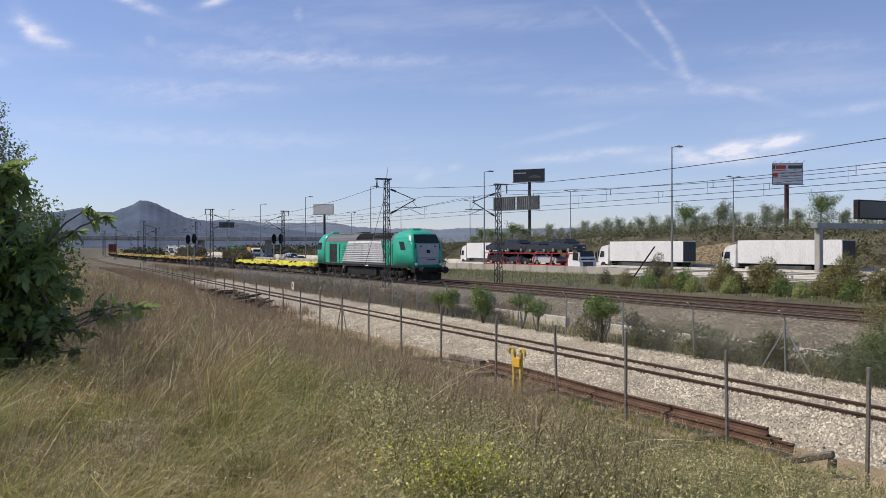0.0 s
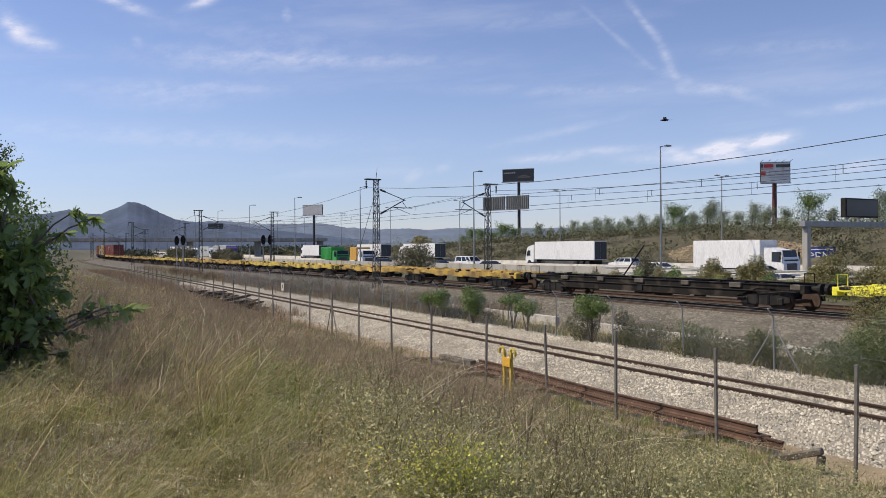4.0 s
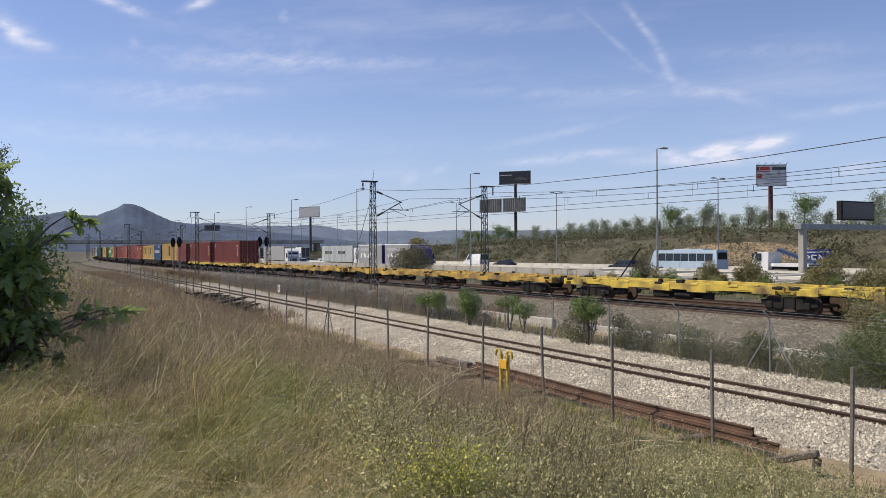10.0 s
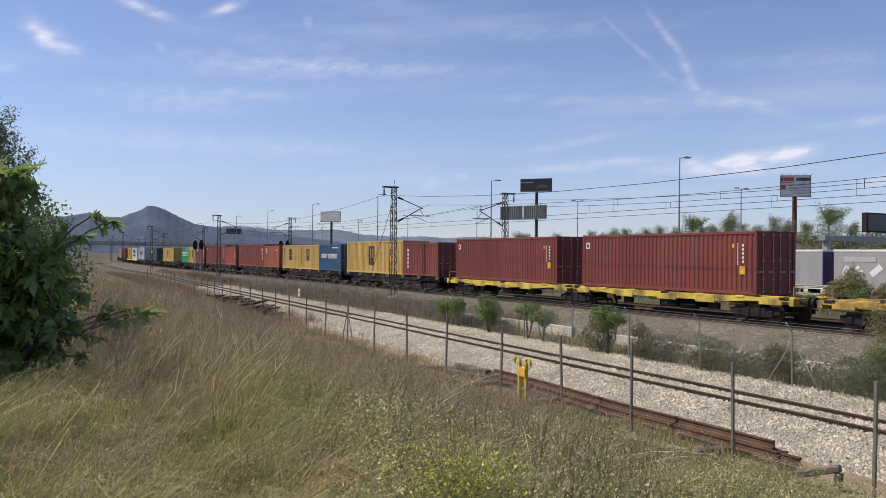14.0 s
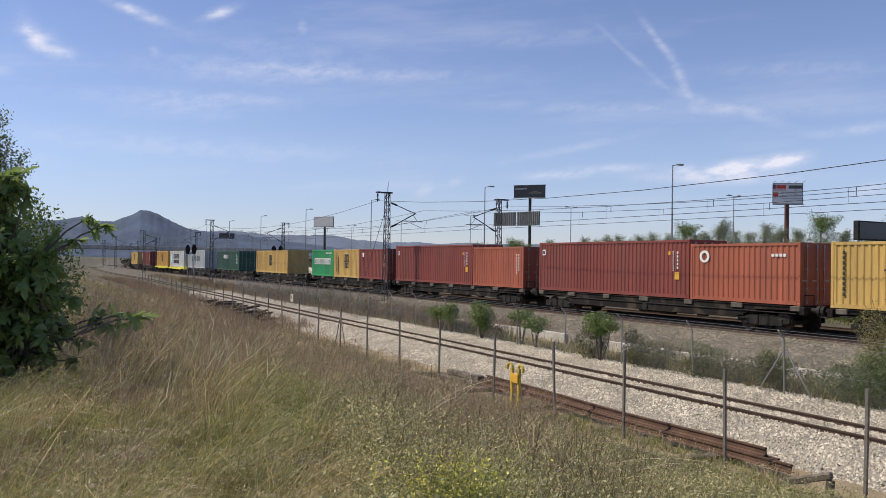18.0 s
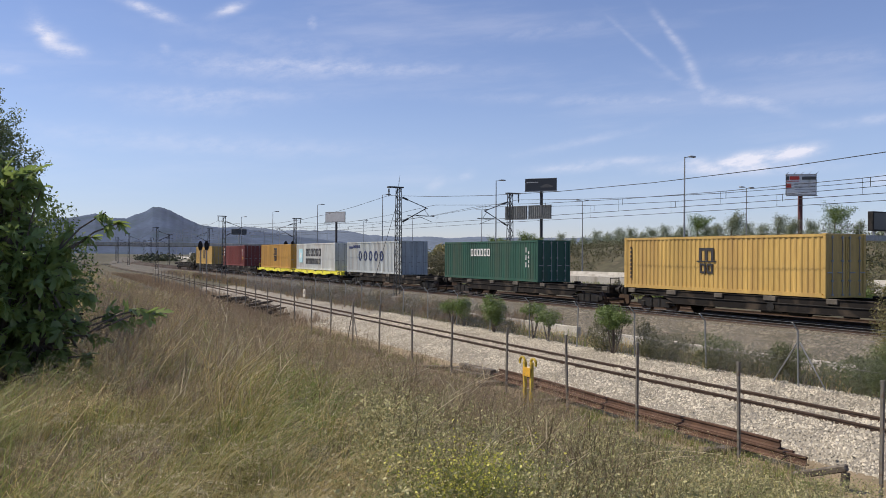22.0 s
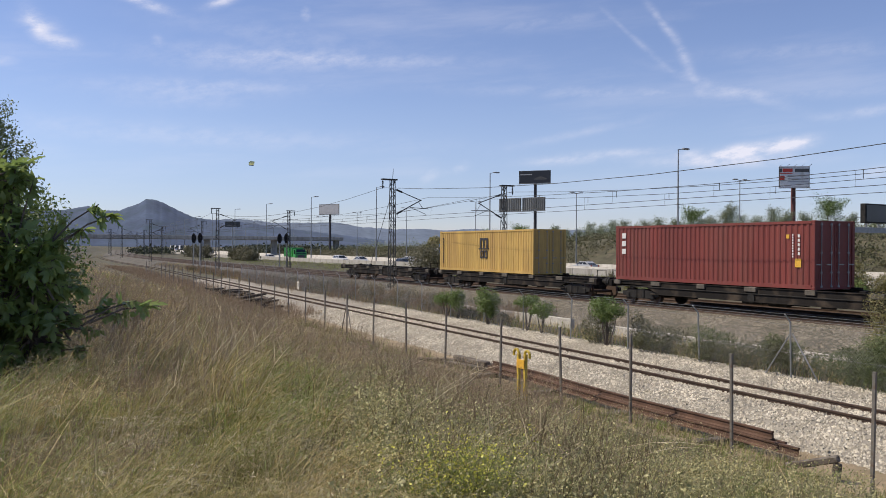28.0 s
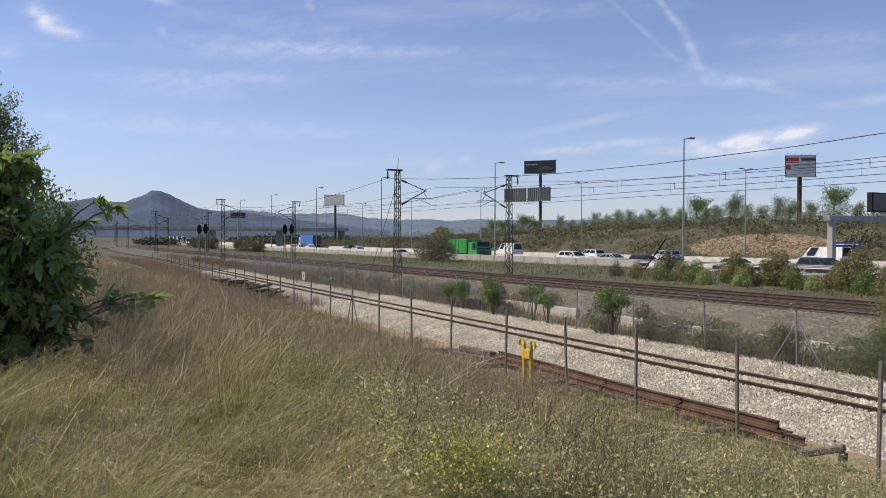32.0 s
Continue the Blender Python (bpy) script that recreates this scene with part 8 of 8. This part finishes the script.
for x, y, rx, rz, n, mm, text in ((-25.4, 20.2, 0.8, 0.85, 700, M_SCRUB, "dry grey-brown scrub bush"), (-22.3, 20.4, 1.2, 0.62, 800, M_SCRUB, "dry grey-brown scrub bush"), (-20.4, 20.8, 1.2, 0.65, 600, M_SHRUB, "dusty green scrub bush"), (-18.6, 20.5, 1.1, 0.5, 420, M_SCRUB, "dry brown scrub bush"),
                                 (-16.8, 20.2, 1.0, 0.55, 420, M_SCRUB, "dry brown scrub bush"), (-15.2, 20.6, 1.2, 0.55, 600, M_SHRUB, "dark green weedy bush"), (-34.5, 21.4, 1.1, 0.32, 300, M_SCRUB, "dry grey-brown scrub bush"), (-37.6, 21.6, 0.9, 0.32, 260, M_SCRUB, "dry brown scrub bush"),
                                 (-42.0, 21.8, 1.3, 0.7, 460, M_SCRUB, "grey dry scrub bush"), (-46.5, 22.0, 1.5, 0.8, 460, M_SCRUB, "grey dry scrub bush"), (-52.0, 22.2, 1.6, 0.8, 460, M_SCRUB, "brown dry scrub bush"), (-58.5, 22.6, 2.0, 0.8, 460, M_SCRUB, "brown dry scrub bush"), (-66, 23.2, 2.2, 0.8, 420, M_SCRUB, "brown dry scrub bush"), (-76, 23.6, 2.4, 0.8, 420, M_SCRUB, "brown dry scrub bush"), (-13.4, 19.9, 0.9, 0.7, 620, M_SHRUB, "green weedy bush by the fence"), (-17.6, 20.9, 0.9, 0.62, 520, M_SHRUB, "deep green weedy bush by the fence"), (-19.6, 20.2, 1.0, 0.5, 520, M_SCRUB, "dark olive weeds by the fence"), (-14.4, 20.3, 1.1, 0.6, 620, M_SHRUB, "deep green weedy bush by the fence"), (-23.8, 20.9, 0.8, 0.7, 520, M_SCRUB, "dark olive weeds by the fence")):
    plant("scrub_bush", pose(x, y, -0.95), [((0, 0, rz * 0.8), (rx, rx * 0.7, rz * 1.1))] + lumps((0, 0, rz * 1.1), (rx, rx * 0.7, rz * 1.1), 9, 0.4), n * 5, 0.026, M_WEEDY if x > -36 and mm is M_SCRUB else M_GREENWEED if mm is M_SHRUB else mm, text, "bush", "scrub beside the tracks", (0.014, 9), long=4.5)
TB = [((0, 0, 1.1), (1.2, 1.0, 1.1)), ((0.9, 0.2, 0.9), (0.9, 0.8, 0.9)), ((-0.7, 0, 0.7), (0.8, 0.7, 0.7)), ((0.3, 0, 1.9), (0.7, 0.6, 0.8))]
plant("tamarisk", pose(-15.3, 22.9, -0.95), [(tuple(np.array(a) * 0.85), tuple(np.array(b) * 0.72)) for a, b in TB] + lumps((0, 0, 1.7), (1.15, 0.9, 1.7), 9, 0.40), 8500, 0.030, M_TAMAR, "tall feathery rust-tinged tamarisk before the line", "bush", "tamarisks", (0.06, 8), long=3.0)
plant("tamarisk", pose(-13.9, 21.2, -0.95), [(tuple(np.array(a) * 0.85), tuple(np.array(b) * 0.75)) for a, b in TB] + lumps((0, 0, 1.0), (1.2, 0.9, 1.1), 8, 0.42), 8500, 0.030, M_TAMG, "feathery green tamarisk beside the fence", "bush", "tamarisks", (0.06, 8), long=3.0)
for x, y, k, n in ((-38.9, 41.2, 0.80, 1500), (-35.6, 41.3, 0.85, 1600), (-37.2, 40.6, 0.5, 700), (-42.4, 41, 0.45, 500), (-30.2, 41, 0.95, 1700), (-27.6, 41.5, 0.85, 1500), (-55.0, 50.5, 0.9, 800), (-32.4, 42.0, 0.45, 500)):
    plant("tamarisk", pose(x, y, -0.1), [(tuple(np.array(a) * k), tuple(np.array(b) * k)) for a, b in TB] + lumps((0, 0, 1.2 * k), (1.6 * k, 1.1 * k, 1.1 * k), 6, 0.4), n * 5, 0.060, M_TAMAR if x != -55.0 else M_SCRUB, "orange-tinged feathery bush beyond the line", "bush", "tamarisks", (0.05, 8), long=2.4)
for x, y, k, n, mm, text in ((-44.6, 40.2, 0.55, 900, M_SHRUB, "low olive bush in the rough grass beyond the line"), (-43.2, 40.8, 0.6, 1000, M_TAMAR, "rusty low bush in the rough grass beyond the line"), (-41.0, 40.0, 0.62, 1100, M_SHRUB, "green feathery bush beyond the line"), (-39.9, 39.6, 0.42, 700, M_PALEG, "pale green tussock beyond the line"), (-36.9, 39.7, 0.45, 800, M_PALEG, "pale green tussock beyond the line"),
                             (-33.6, 40.2, 0.5, 800, M_SHRUB, "low olive bush beyond the line"), (-32.0, 40.0, 0.4, 600, M_PALEG, "pale green tussock beyond the line"), (-28.9, 40.0, 0.55, 900, M_SHRUB, "low green bush beyond the line"), (-47.5, 40.6, 0.5, 800, M_TAMAR, "low rusty bush beyond the line"), (-50.5, 41.2, 0.45, 700, M_SCRUB, "dry low bush beyond the line")):
    plant("verge_bush", pose(x, y, -0.15), [(tuple(np.array(a) * k), tuple(np.array(b) * k)) for a, b in TB], n * 2, 0.05, mm, text, "bush", "bushes on the verge", (0.03, 4), long=2.6)
plant("large_bush", pose(-90.5, 46.2, -0.1), [((0, 0, 1.6), (3.6, 2.4, 1.6)), ((1.5, 0, 2.4), (2.2, 1.6, 1.4)), ((-2.2, 0, 1.3), (2.2, 1.6, 1.4)), ((3.2, 0, 1.0), (1.6, 1.3, 1.0))] + lumps((0, 0, 1.9), (4.2, 2.2, 1.7), 14, 0.32), 7000, 0.11, M_SCRUB, "large dense olive-brown bush before the motorway wall", "bush", trunk=(0.1, 8), long=2.2)
for x, y, k in ((-161, 43.6, 0.75), (-167, 43.8, 0.95), (-174, 44, 0.85), (-207, 44, 0.9), (-219, 44, 1.1), (-232, 44, 1.0)):
    plant("roadside_bush", pose(x, y + bend(x), -0.2), [((0, 0, 1.5 * k), (3.0 * k, 2.4 * k, 1.7 * k))] + lumps((0, 0, 2.0 * k), (3.2 * k, 2.4 * k, 1.8 * k), 9, 0.4), 2000, 0.20, M_SCRUB, "olive scrub bush beside the line", "bush", "roadside bushes", (0.1, 6), long=1.8)

# verge grass between the line and the motorway wall, and rough grass between the tracks
def strip_points(n, x0, x1, y0, y1, bias=0.02):
    t = RNG.uniform(0, 1, n)
    x = x0 + (x1 - x0) * t ** 0.6
    return np.column_stack([x, RNG.uniform(y0, y1, n) + np.array([bend(q) for q in x])])


xy = strip_points(20000, -210, -14, 38.4, 54.0)
xy = xy[xy[:, 1] - np.array([road_y(q) for q in xy[:, 0]]) < -1.3]
b = seat(xy)
dry = RNG.uniform(0, 1, len(b)) < 0.4
for name, mask, m in (("verge_straw", dry, M_SCRUB), ("verge_grass", ~dry, M_FRESH)):
    vv, ff = blades(b[mask], RNG.uniform(0.08, 0.30, mask.sum()), np.full(mask.sum(), 0.018), (0.3, 0.1), 0.35)
    solid(name, fast_mesh(name, vv, ff, m), None, "rough grass on the verge before the motorway", "grass", kind="stuff")
xy = strip_points(16000, -165, -8, 18.6, 24.0)
xy[:, 1] = np.where(xy[:, 1] < np.array([near_y(q) + 2.5 for q in xy[:, 0]]), np.array([near_y(q) + 2.5 for q in xy[:, 0]]) + RNG.uniform(0, 2, len(xy)), xy[:, 1])
b = seat(xy)
kind3 = RNG.uniform(0, 1, len(b))
for name, mask, m in (("cess_straw", kind3 < 0.35, M_DRY), ("cess_weeds", (kind3 >= 0.35) & (kind3 < 0.75), M_BROWN), ("cess_grass", kind3 >= 0.75, M_FRESH)):
    vv, ff = blades(b[mask], RNG.uniform(0.12, 0.42, mask.sum()), np.full(mask.sum(), 0.012), (0.2, 0.1), 0.3)
    solid(name, fast_mesh(name, vv, ff, m), None, "dry weeds between the two railway lines", "weeds", kind="stuff")

# embankment scrub, bare stony patch, trees on its crest
def bushes(n, x0, x1, w0, w1, size, leaf, per, bare_of=0.08):
    """Low domed bushes of uneven size on the embankment: centres, then leaves over each dome."""
    x = x1 + (x0 - x1) * RNG.uniform(0, 1, n) ** 1.25
    wv = RNG.uniform(w0, w1, n)
    y = np.array([road_y(q) for q in x]) + wv
    bare = ((x + 84) / 13) ** 2 + ((wv - 40.0) / 4.4) ** 2 < 1
    k = (~bare | (RNG.uniform(0, 1, n) < bare_of)) & (patch(np.column_stack([x, y]), 0.16, 91) > -0.22)
    c0 = seat(np.column_stack([x, y])[k])
    s0 = RNG.uniform(size[0], size[1], len(c0)) * np.clip(1 + 0.9 * patch(c0[:, :2], 0.2, 92), 0.5, 1.6)
    q = np.repeat(np.arange(len(c0)), per)
    dd = RNG.normal(0, 1, (len(q), 3))
    dd /= np.linalg.norm(dd, axis=1)[:, None]
    dd[:, 2] = np.abs(dd[:, 2])
    return leaf_quads(c0[q] + dd * (s0[q] * RNG.uniform(0.7, 1.1, len(q)))[:, None] * np.array([1.3, 1.1, 0.9]), np.full(len(q), leaf) * np.clip(s0[q], 0.6, 1.5), 0.8, 1.8, dd * 1.1, 0.45)


for name, m, args, text in (("embankment_scrub", M_SCRUB, (3000, -330, 10, 33.6, 60, (0.45, 1.05), 0.19, 38), "low dusty scrub covering the motorway embankment"), ("embankment_bushes", M_WEEDY, (1150, -330, 10, 35.5, 60, (0.7, 1.7), 0.18, 70), "dark olive bushes on the motorway embankment"),
                            ("embankment_tussocks", M_TUSSOCK, (700, -330, 10, 33.6, 54, (0.3, 0.7), 0.13, 30, 0.3), "dry brown tussocks on the motorway embankment")):
    solid(name, fast_mesh(name, *bushes(*args), m), None, text, "scrub", kind="stuff")
M_ROCKY = mat("pale_rubble", (0.42, 0.32, 0.205), 0.95, var=0.2, scale=2, fine=20, bump=0.4, stain=(0.20, 0.145, 0.09), island=True)


def stones(pos, size):
    """Angular stones half sunk in their bed: an uneven foot of four corners under a short ridge."""
    n = len(pos)
    ring = np.array([[1, 0.7, -0.6], [-1, 0.8, -0.6], [-0.9, -0.8, -0.6], [1, -0.7, -0.6], [0.5, 0.1, 0.62], [-0.5, -0.1, 0.62]])
    loc = ring[None] * RNG.uniform(0.7, 1.3, (n, 6, 3)) * (size * RNG.uniform(0.55, 1.35, n))[:, None, None] * RNG.uniform(0.65, 1.15, (n, 1, 3))
    loc[:, :, :2] += RNG.normal(0, 0.16, (n, 6, 2)) * size[:, None, None]
    a = RNG.uniform(0, math.tau, n)[:, None]
    x, y = loc[:, :, 0] * np.cos(a) - loc[:, :, 1] * np.sin(a), loc[:, :, 0] * np.sin(a) + loc[:, :, 1] * np.cos(a)
    v = np.stack([x, y, loc[:, :, 2] + 0.35 * y * RNG.normal(0, 1, (n, 1))], 2) + pos[:, None]
    f = np.array([[0, 1, 5], [0, 5, 4], [1, 2, 5], [2, 3, 4], [2, 4, 5], [3, 0, 4]])
    return v.reshape(-1, 3), (np.arange(n)[:, None, None] * 6 + f[None]).reshape(-1, 3)


m1 = 2400
a1, r1 = RNG.uniform(0, math.tau, m1), np.sqrt(RNG.uniform(0, 1, m1))
x = -84 + 12 * r1 * np.cos(a1)
y = np.array([road_y(q) for q in x]) + 40.0 + 4.2 * r1 * np.sin(a1)
vv, ff = stones(seat(np.column_stack([x, y])), np.full(m1, 0.15))
solid("embankment_rubble", fast_mesh("embankment_rubble", vv, ff, M_ROCKY), None, "pale rubble on a bare patch of the embankment", "stones", kind="stuff")


def crest_tree(slim, leafm, text, plumes=46, per=110):
    """A wind-blown tree of upswept feathery plumes round a short trunk."""
    o = thing("poplar", Matrix(), text, "tree", "trees on the embankment")
    wind = np.array([0.30, 0.42, 0])
    pos = []
    stem = part("trunk", Geo().tube((0, 0, -0.2), (0.15, 0.2, 3.4), 0.13, 7, 0.05), M_BARK, o)
    for i in range(plumes):
        z = RNG.uniform(0.2, 3.3)
        a = RNG.uniform(0, math.tau)
        way = np.array([math.cos(a), math.sin(a), 0]) * RNG.uniform(0.3, 1.0) * 1.9 * slim * (1.1 - z / 5) + wind * RNG.uniform(0.5, 1.2) + np.array([0, 0, RNG.uniform(0.9, 1.5)])
        way /= np.linalg.norm(way)
        L = RNG.uniform(1.3, 2.7) * (1.1 - 0.1 * z)
        p0 = np.array([0.04 * z, 0.06 * z, z])
        t = RNG.uniform(0.15, 1.0, per)[:, None]
        pos.append(p0 + way * t * L + RNG.normal(0, 1, (per, 3)) * (0.42 - 0.24 * t) + wind * 0.35 * t ** 2)
        if i < 6:
            part("limb", Geo().tube(p0, p0 + way * L * 0.8, 0.045, 4, 0.012), M_BARK, stem)
    c = np.concatenate(pos)
    v, f = leaf_quads(c, np.full(len(c), 0.078), 0.5, 2.4, None, 0.7)
    part("crown", fast_mesh("crown", v, f, leafm), None, o)
    return o


kinds = [crest_tree(1.0, M_POPLAR, "wind-blown silvery poplar on the embankment"), crest_tree(1.5, M_POPLAR, "ragged silvery poplar on the embankment"), crest_tree(1.7, M_SHRUB, "dark green tree on the embankment"), crest_tree(0.7, M_POPLAR, "slender silvery poplar on the embankment")]
TREES = [(0.668, 1.05), (0.700, 0.7), (0.7696, 1.0), (0.735, 0.6), (0.808, 0.72), (0.842, 0.66), (0.8651, 0.88), (0.895, 0.62), (0.9523, 0.92), (0.925, 0.7), (0.985, 0.65), (1.0251, 1.05), (1.006, 0.72), (1.062, 0.7), (1.08, 0.62), (1.1053, 0.8), (1.135, 0.72), (1.165, 0.68), (1.195, 0.72), (1.2261, 0.8), (1.262, 0.74), (1.295, 0.7), (1.329, 0.66), (1.37, 0.62), (1.41, 0.72), (1.45, 0.62), (1.50, 0.85), (1.5412, 1.0), (1.58, 0.8), (1.63, 0.8), (1.6728, 0.95), (1.71, 0.7)]
for i, (r, k) in enumerate(TREES):
    y = 116 + 6 * math.sin(i * 2.3)
    if r > 1.49:
        y += 6
    src = kinds[2] if r > 1.49 or i in (11,) else kinds[(0, 1, 3)[i % 3]]
    x = -r * y
    o = copy_thing(src, pose(x, y, ground_z(x, y) - 0.3, 0, 0, 17 * (i % 4) - 25)) if i >= 4 else kinds[i]
    o.matrix_basis = pose(x, y, ground_z(x, y) - 0.3, 0, 0, 17 * (i % 4) - 25) @ Matrix.Diagonal((1.55 * k, 1.55 * k, 1.30 * k, 1))
n = 1300
x = RNG.uniform(-330, -20, n)
y = np.array([road_y(q) for q in x]) + RNG.uniform(54, 72, n)
c0 = seat(np.column_stack([x, y]))
tall = np.clip(1.0 + 1.8 * patch(c0[:, :2], 0.12, 95), 0.4, 2.2)
cc = np.concatenate([c0 + RNG.normal(0, 0.8, c0.shape) * np.array([1, 1, 0]) + np.array([0, 0, 1.0]) * (tall * RNG.uniform(0.1, 1.9, n))[:, None] for _ in range(22)])
vv, ff = leaf_quads(cc, np.full(len(cc), 0.19), 0.8, 2.0, None, 0.6)
solid("crest_hedge", fast_mesh("crest_hedge", vv, ff, M_POPLAR), None, "ragged grey-green growth along the embankment crest", "scrub", kind="stuff")
n = 1500
x = RNG.uniform(-470, -318, n)
wv = np.where(RNG.uniform(0, 1, n) < 0.75, RNG.uniform(34.5, 80, n), RNG.uniform(-11, -4, n))
c0 = np.column_stack([x, np.array([road_y(q) for q in x]) + wv, np.where(wv > 0, 1.4, 0.2)])
cc = np.concatenate([c0 + RNG.normal(0, 1.0, c0.shape) * np.array([2.2, 2.2, 0.9]) for _ in range(16)])
vv, ff = leaf_quads(cc, np.full(len(cc), 0.8), 0.8, 1.5, None, 0.6)
solid("far_woods", fast_mesh("far_woods", vv, ff, M_FARWOOD), None, "dark green tree belt far beyond the bridge", "trees", kind="stuff")
plant("broom_bush", pose(-168, 88, 1.5), [((0, 0, 1.8), (3, 2.5, 2.0))] + lumps((0, 0, 2), (3, 2.5, 2), 6), 1200, 0.35, M_TAMAR, "golden flowering bush beyond the motorway", "bush", trunk=(0.1, 5))

# ---- loose ballast stones ----
def ballast(n, x0, x1, path, prof, bias):
    t = RNG.uniform(0, 1, n) ** bias
    x = x1 + (x0 - x1) * t
    o = RNG.uniform(prof[0][0], prof[-1][0], n)
    z = np.interp(o, [p[0] for p in prof], [p[1] for p in prof])
    return np.column_stack([x, np.array([path(q) for q in x]) + o, z])


vv, ff = stones(ballast(58000, -48, -4, near_y, [(-2.9, -1.36), (-2.5, -1.27), (-1.15, -0.92), (-0.9, -0.90), (0.9, -0.90), (1.2, -0.92), (2.2, -0.785), (2.7, -0.77)], 1.25), np.full(58000, 0.032))
solid("branch_stones", fast_mesh("branch_stones", vv, ff, M_STONES), None, "loose pale broken stones of the branch track", "ballast", kind="stuff")
vv, ff = stones(ballast(28000, -66, -12, lambda q: MAIN_Y + bend(q), [(-5.4, -0.87), (-5.2, -0.80), (-4.0, -0.60), (-2.2, -0.24), (-1.2, -0.17)], 1.3), np.full(28000, 0.054))
solid("main_stones", fast_mesh("main_stones", vv, ff, M_GRAVELS), None, "loose grey stones on the ballast slope", "ballast", kind="stuff")

# ---- birds and an insect on the wing ----
def bird(label):
    o = thing("bird", Matrix(), label, "bird")
    b = Geo().loft([[(x, r * math.cos(a), r * 0.9 * math.sin(a)) for a in [math.tau * i / 8 for i in range(8)]] for x, r in ((-0.24, 0.012), (-0.12, 0.05), (0.02, 0.065), (0.12, 0.045), (0.19, 0.03), (0.24, 0.008))])
    part("body", b, M_BLACK, o)
    part("tail", Geo().add([(-0.2, -0.02, 0), (-0.2, 0.02, 0), (-0.38, 0.06, 0.0), (-0.38, -0.06, 0.0)], [(0, 1, 2, 3)]), M_BLACK, o)
    for s in (-1, 1):
        part("wing", Geo().add([(0.08, s * 0.03, 0.03), (-0.08, s * 0.03, 0.03), (-0.06, s * 0.22, 0.13), (0.08, s * 0.20, 0.14), (-0.14, s * 0.42, 0.06), (-0.06, s * 0.44, 0.07)], [(0, 1, 2, 3), (3, 2, 4, 5)]), M_BLACK, o)
    return o


FLIGHT = [(0.0, (-9.0, 51.0, 9.0)), (3.0, (-26.95, 36.72, 9.2)), (3.4, (-29.6, 34.6, 9.25)), (5.5, (-39.1, 23.3, 9.55)), (6.0, (-41.3, 19.5, 8.25)), (6.5, (-43.5, 14.3, 6.96)), (7.1, (-45.4, 6.9, 5.55)), (9.0, (-52, -18, 5.0)), (20.0, (-90, -150, 14)), (32.0, (-130, -290, 20))]
for k in range(1):
    fb1 = bird("small dark bird in flight")
    rows = []
    for i, (t, p) in enumerate(FLIGHT):
        q = FLIGHT[min(i + 1, len(FLIGHT) - 1)][1]
        a = FLIGHT[max(i - 1, 0)][1]
        rows.append((t, pose(*p, 20 * math.sin(t * 9), 0, math.degrees(math.atan2(q[1] - a[1], q[0] - a[0])))))
    fb1.matrix_basis = rows[0][1]
    MOVING.append((fb1, rows))
M_WINGP = leaf_mat("pale_green_wing", (0.62, 0.68, 0.42), (0.5, 0.55, 0.3), 0.5, 0.4)
moth = thing("butterfly", Matrix(), "small pale green butterfly in flight", "butterfly")
part("body", Geo().tube((-0.008, 0, 0), (0.008, 0, 0), 0.0018, 6), M_BLACK, moth)
for s in (-1, 1):
    part("wing", Geo().add([(0.006, 0, 0), (0.012, s * 0.012, 0.010), (-0.004, s * 0.014, 0.012), (-0.012, s * 0.008, 0.006), (-0.005, 0, 0)], [(0, 1, 2, 3, 4)]), M_WINGP, moth)
rows = [(t, pose(-3.07 + 1.2 * (t - 28), 0.83 + 4.0 * (t - 28), 3.08 + 0.3 * math.sin((t - 28) * 1.5), 25 * math.sin(t * 40), 0, 73)) for t in [0.0, 26.0, 27.0, 27.9, 28.0, 28.1, 29.0, 32.0]]
moth.matrix_basis = rows[0][1]
MOVING.append((moth, rows))


def motions():
    for ob, rows in MOVING:
        walk(ob, rows)


motions()
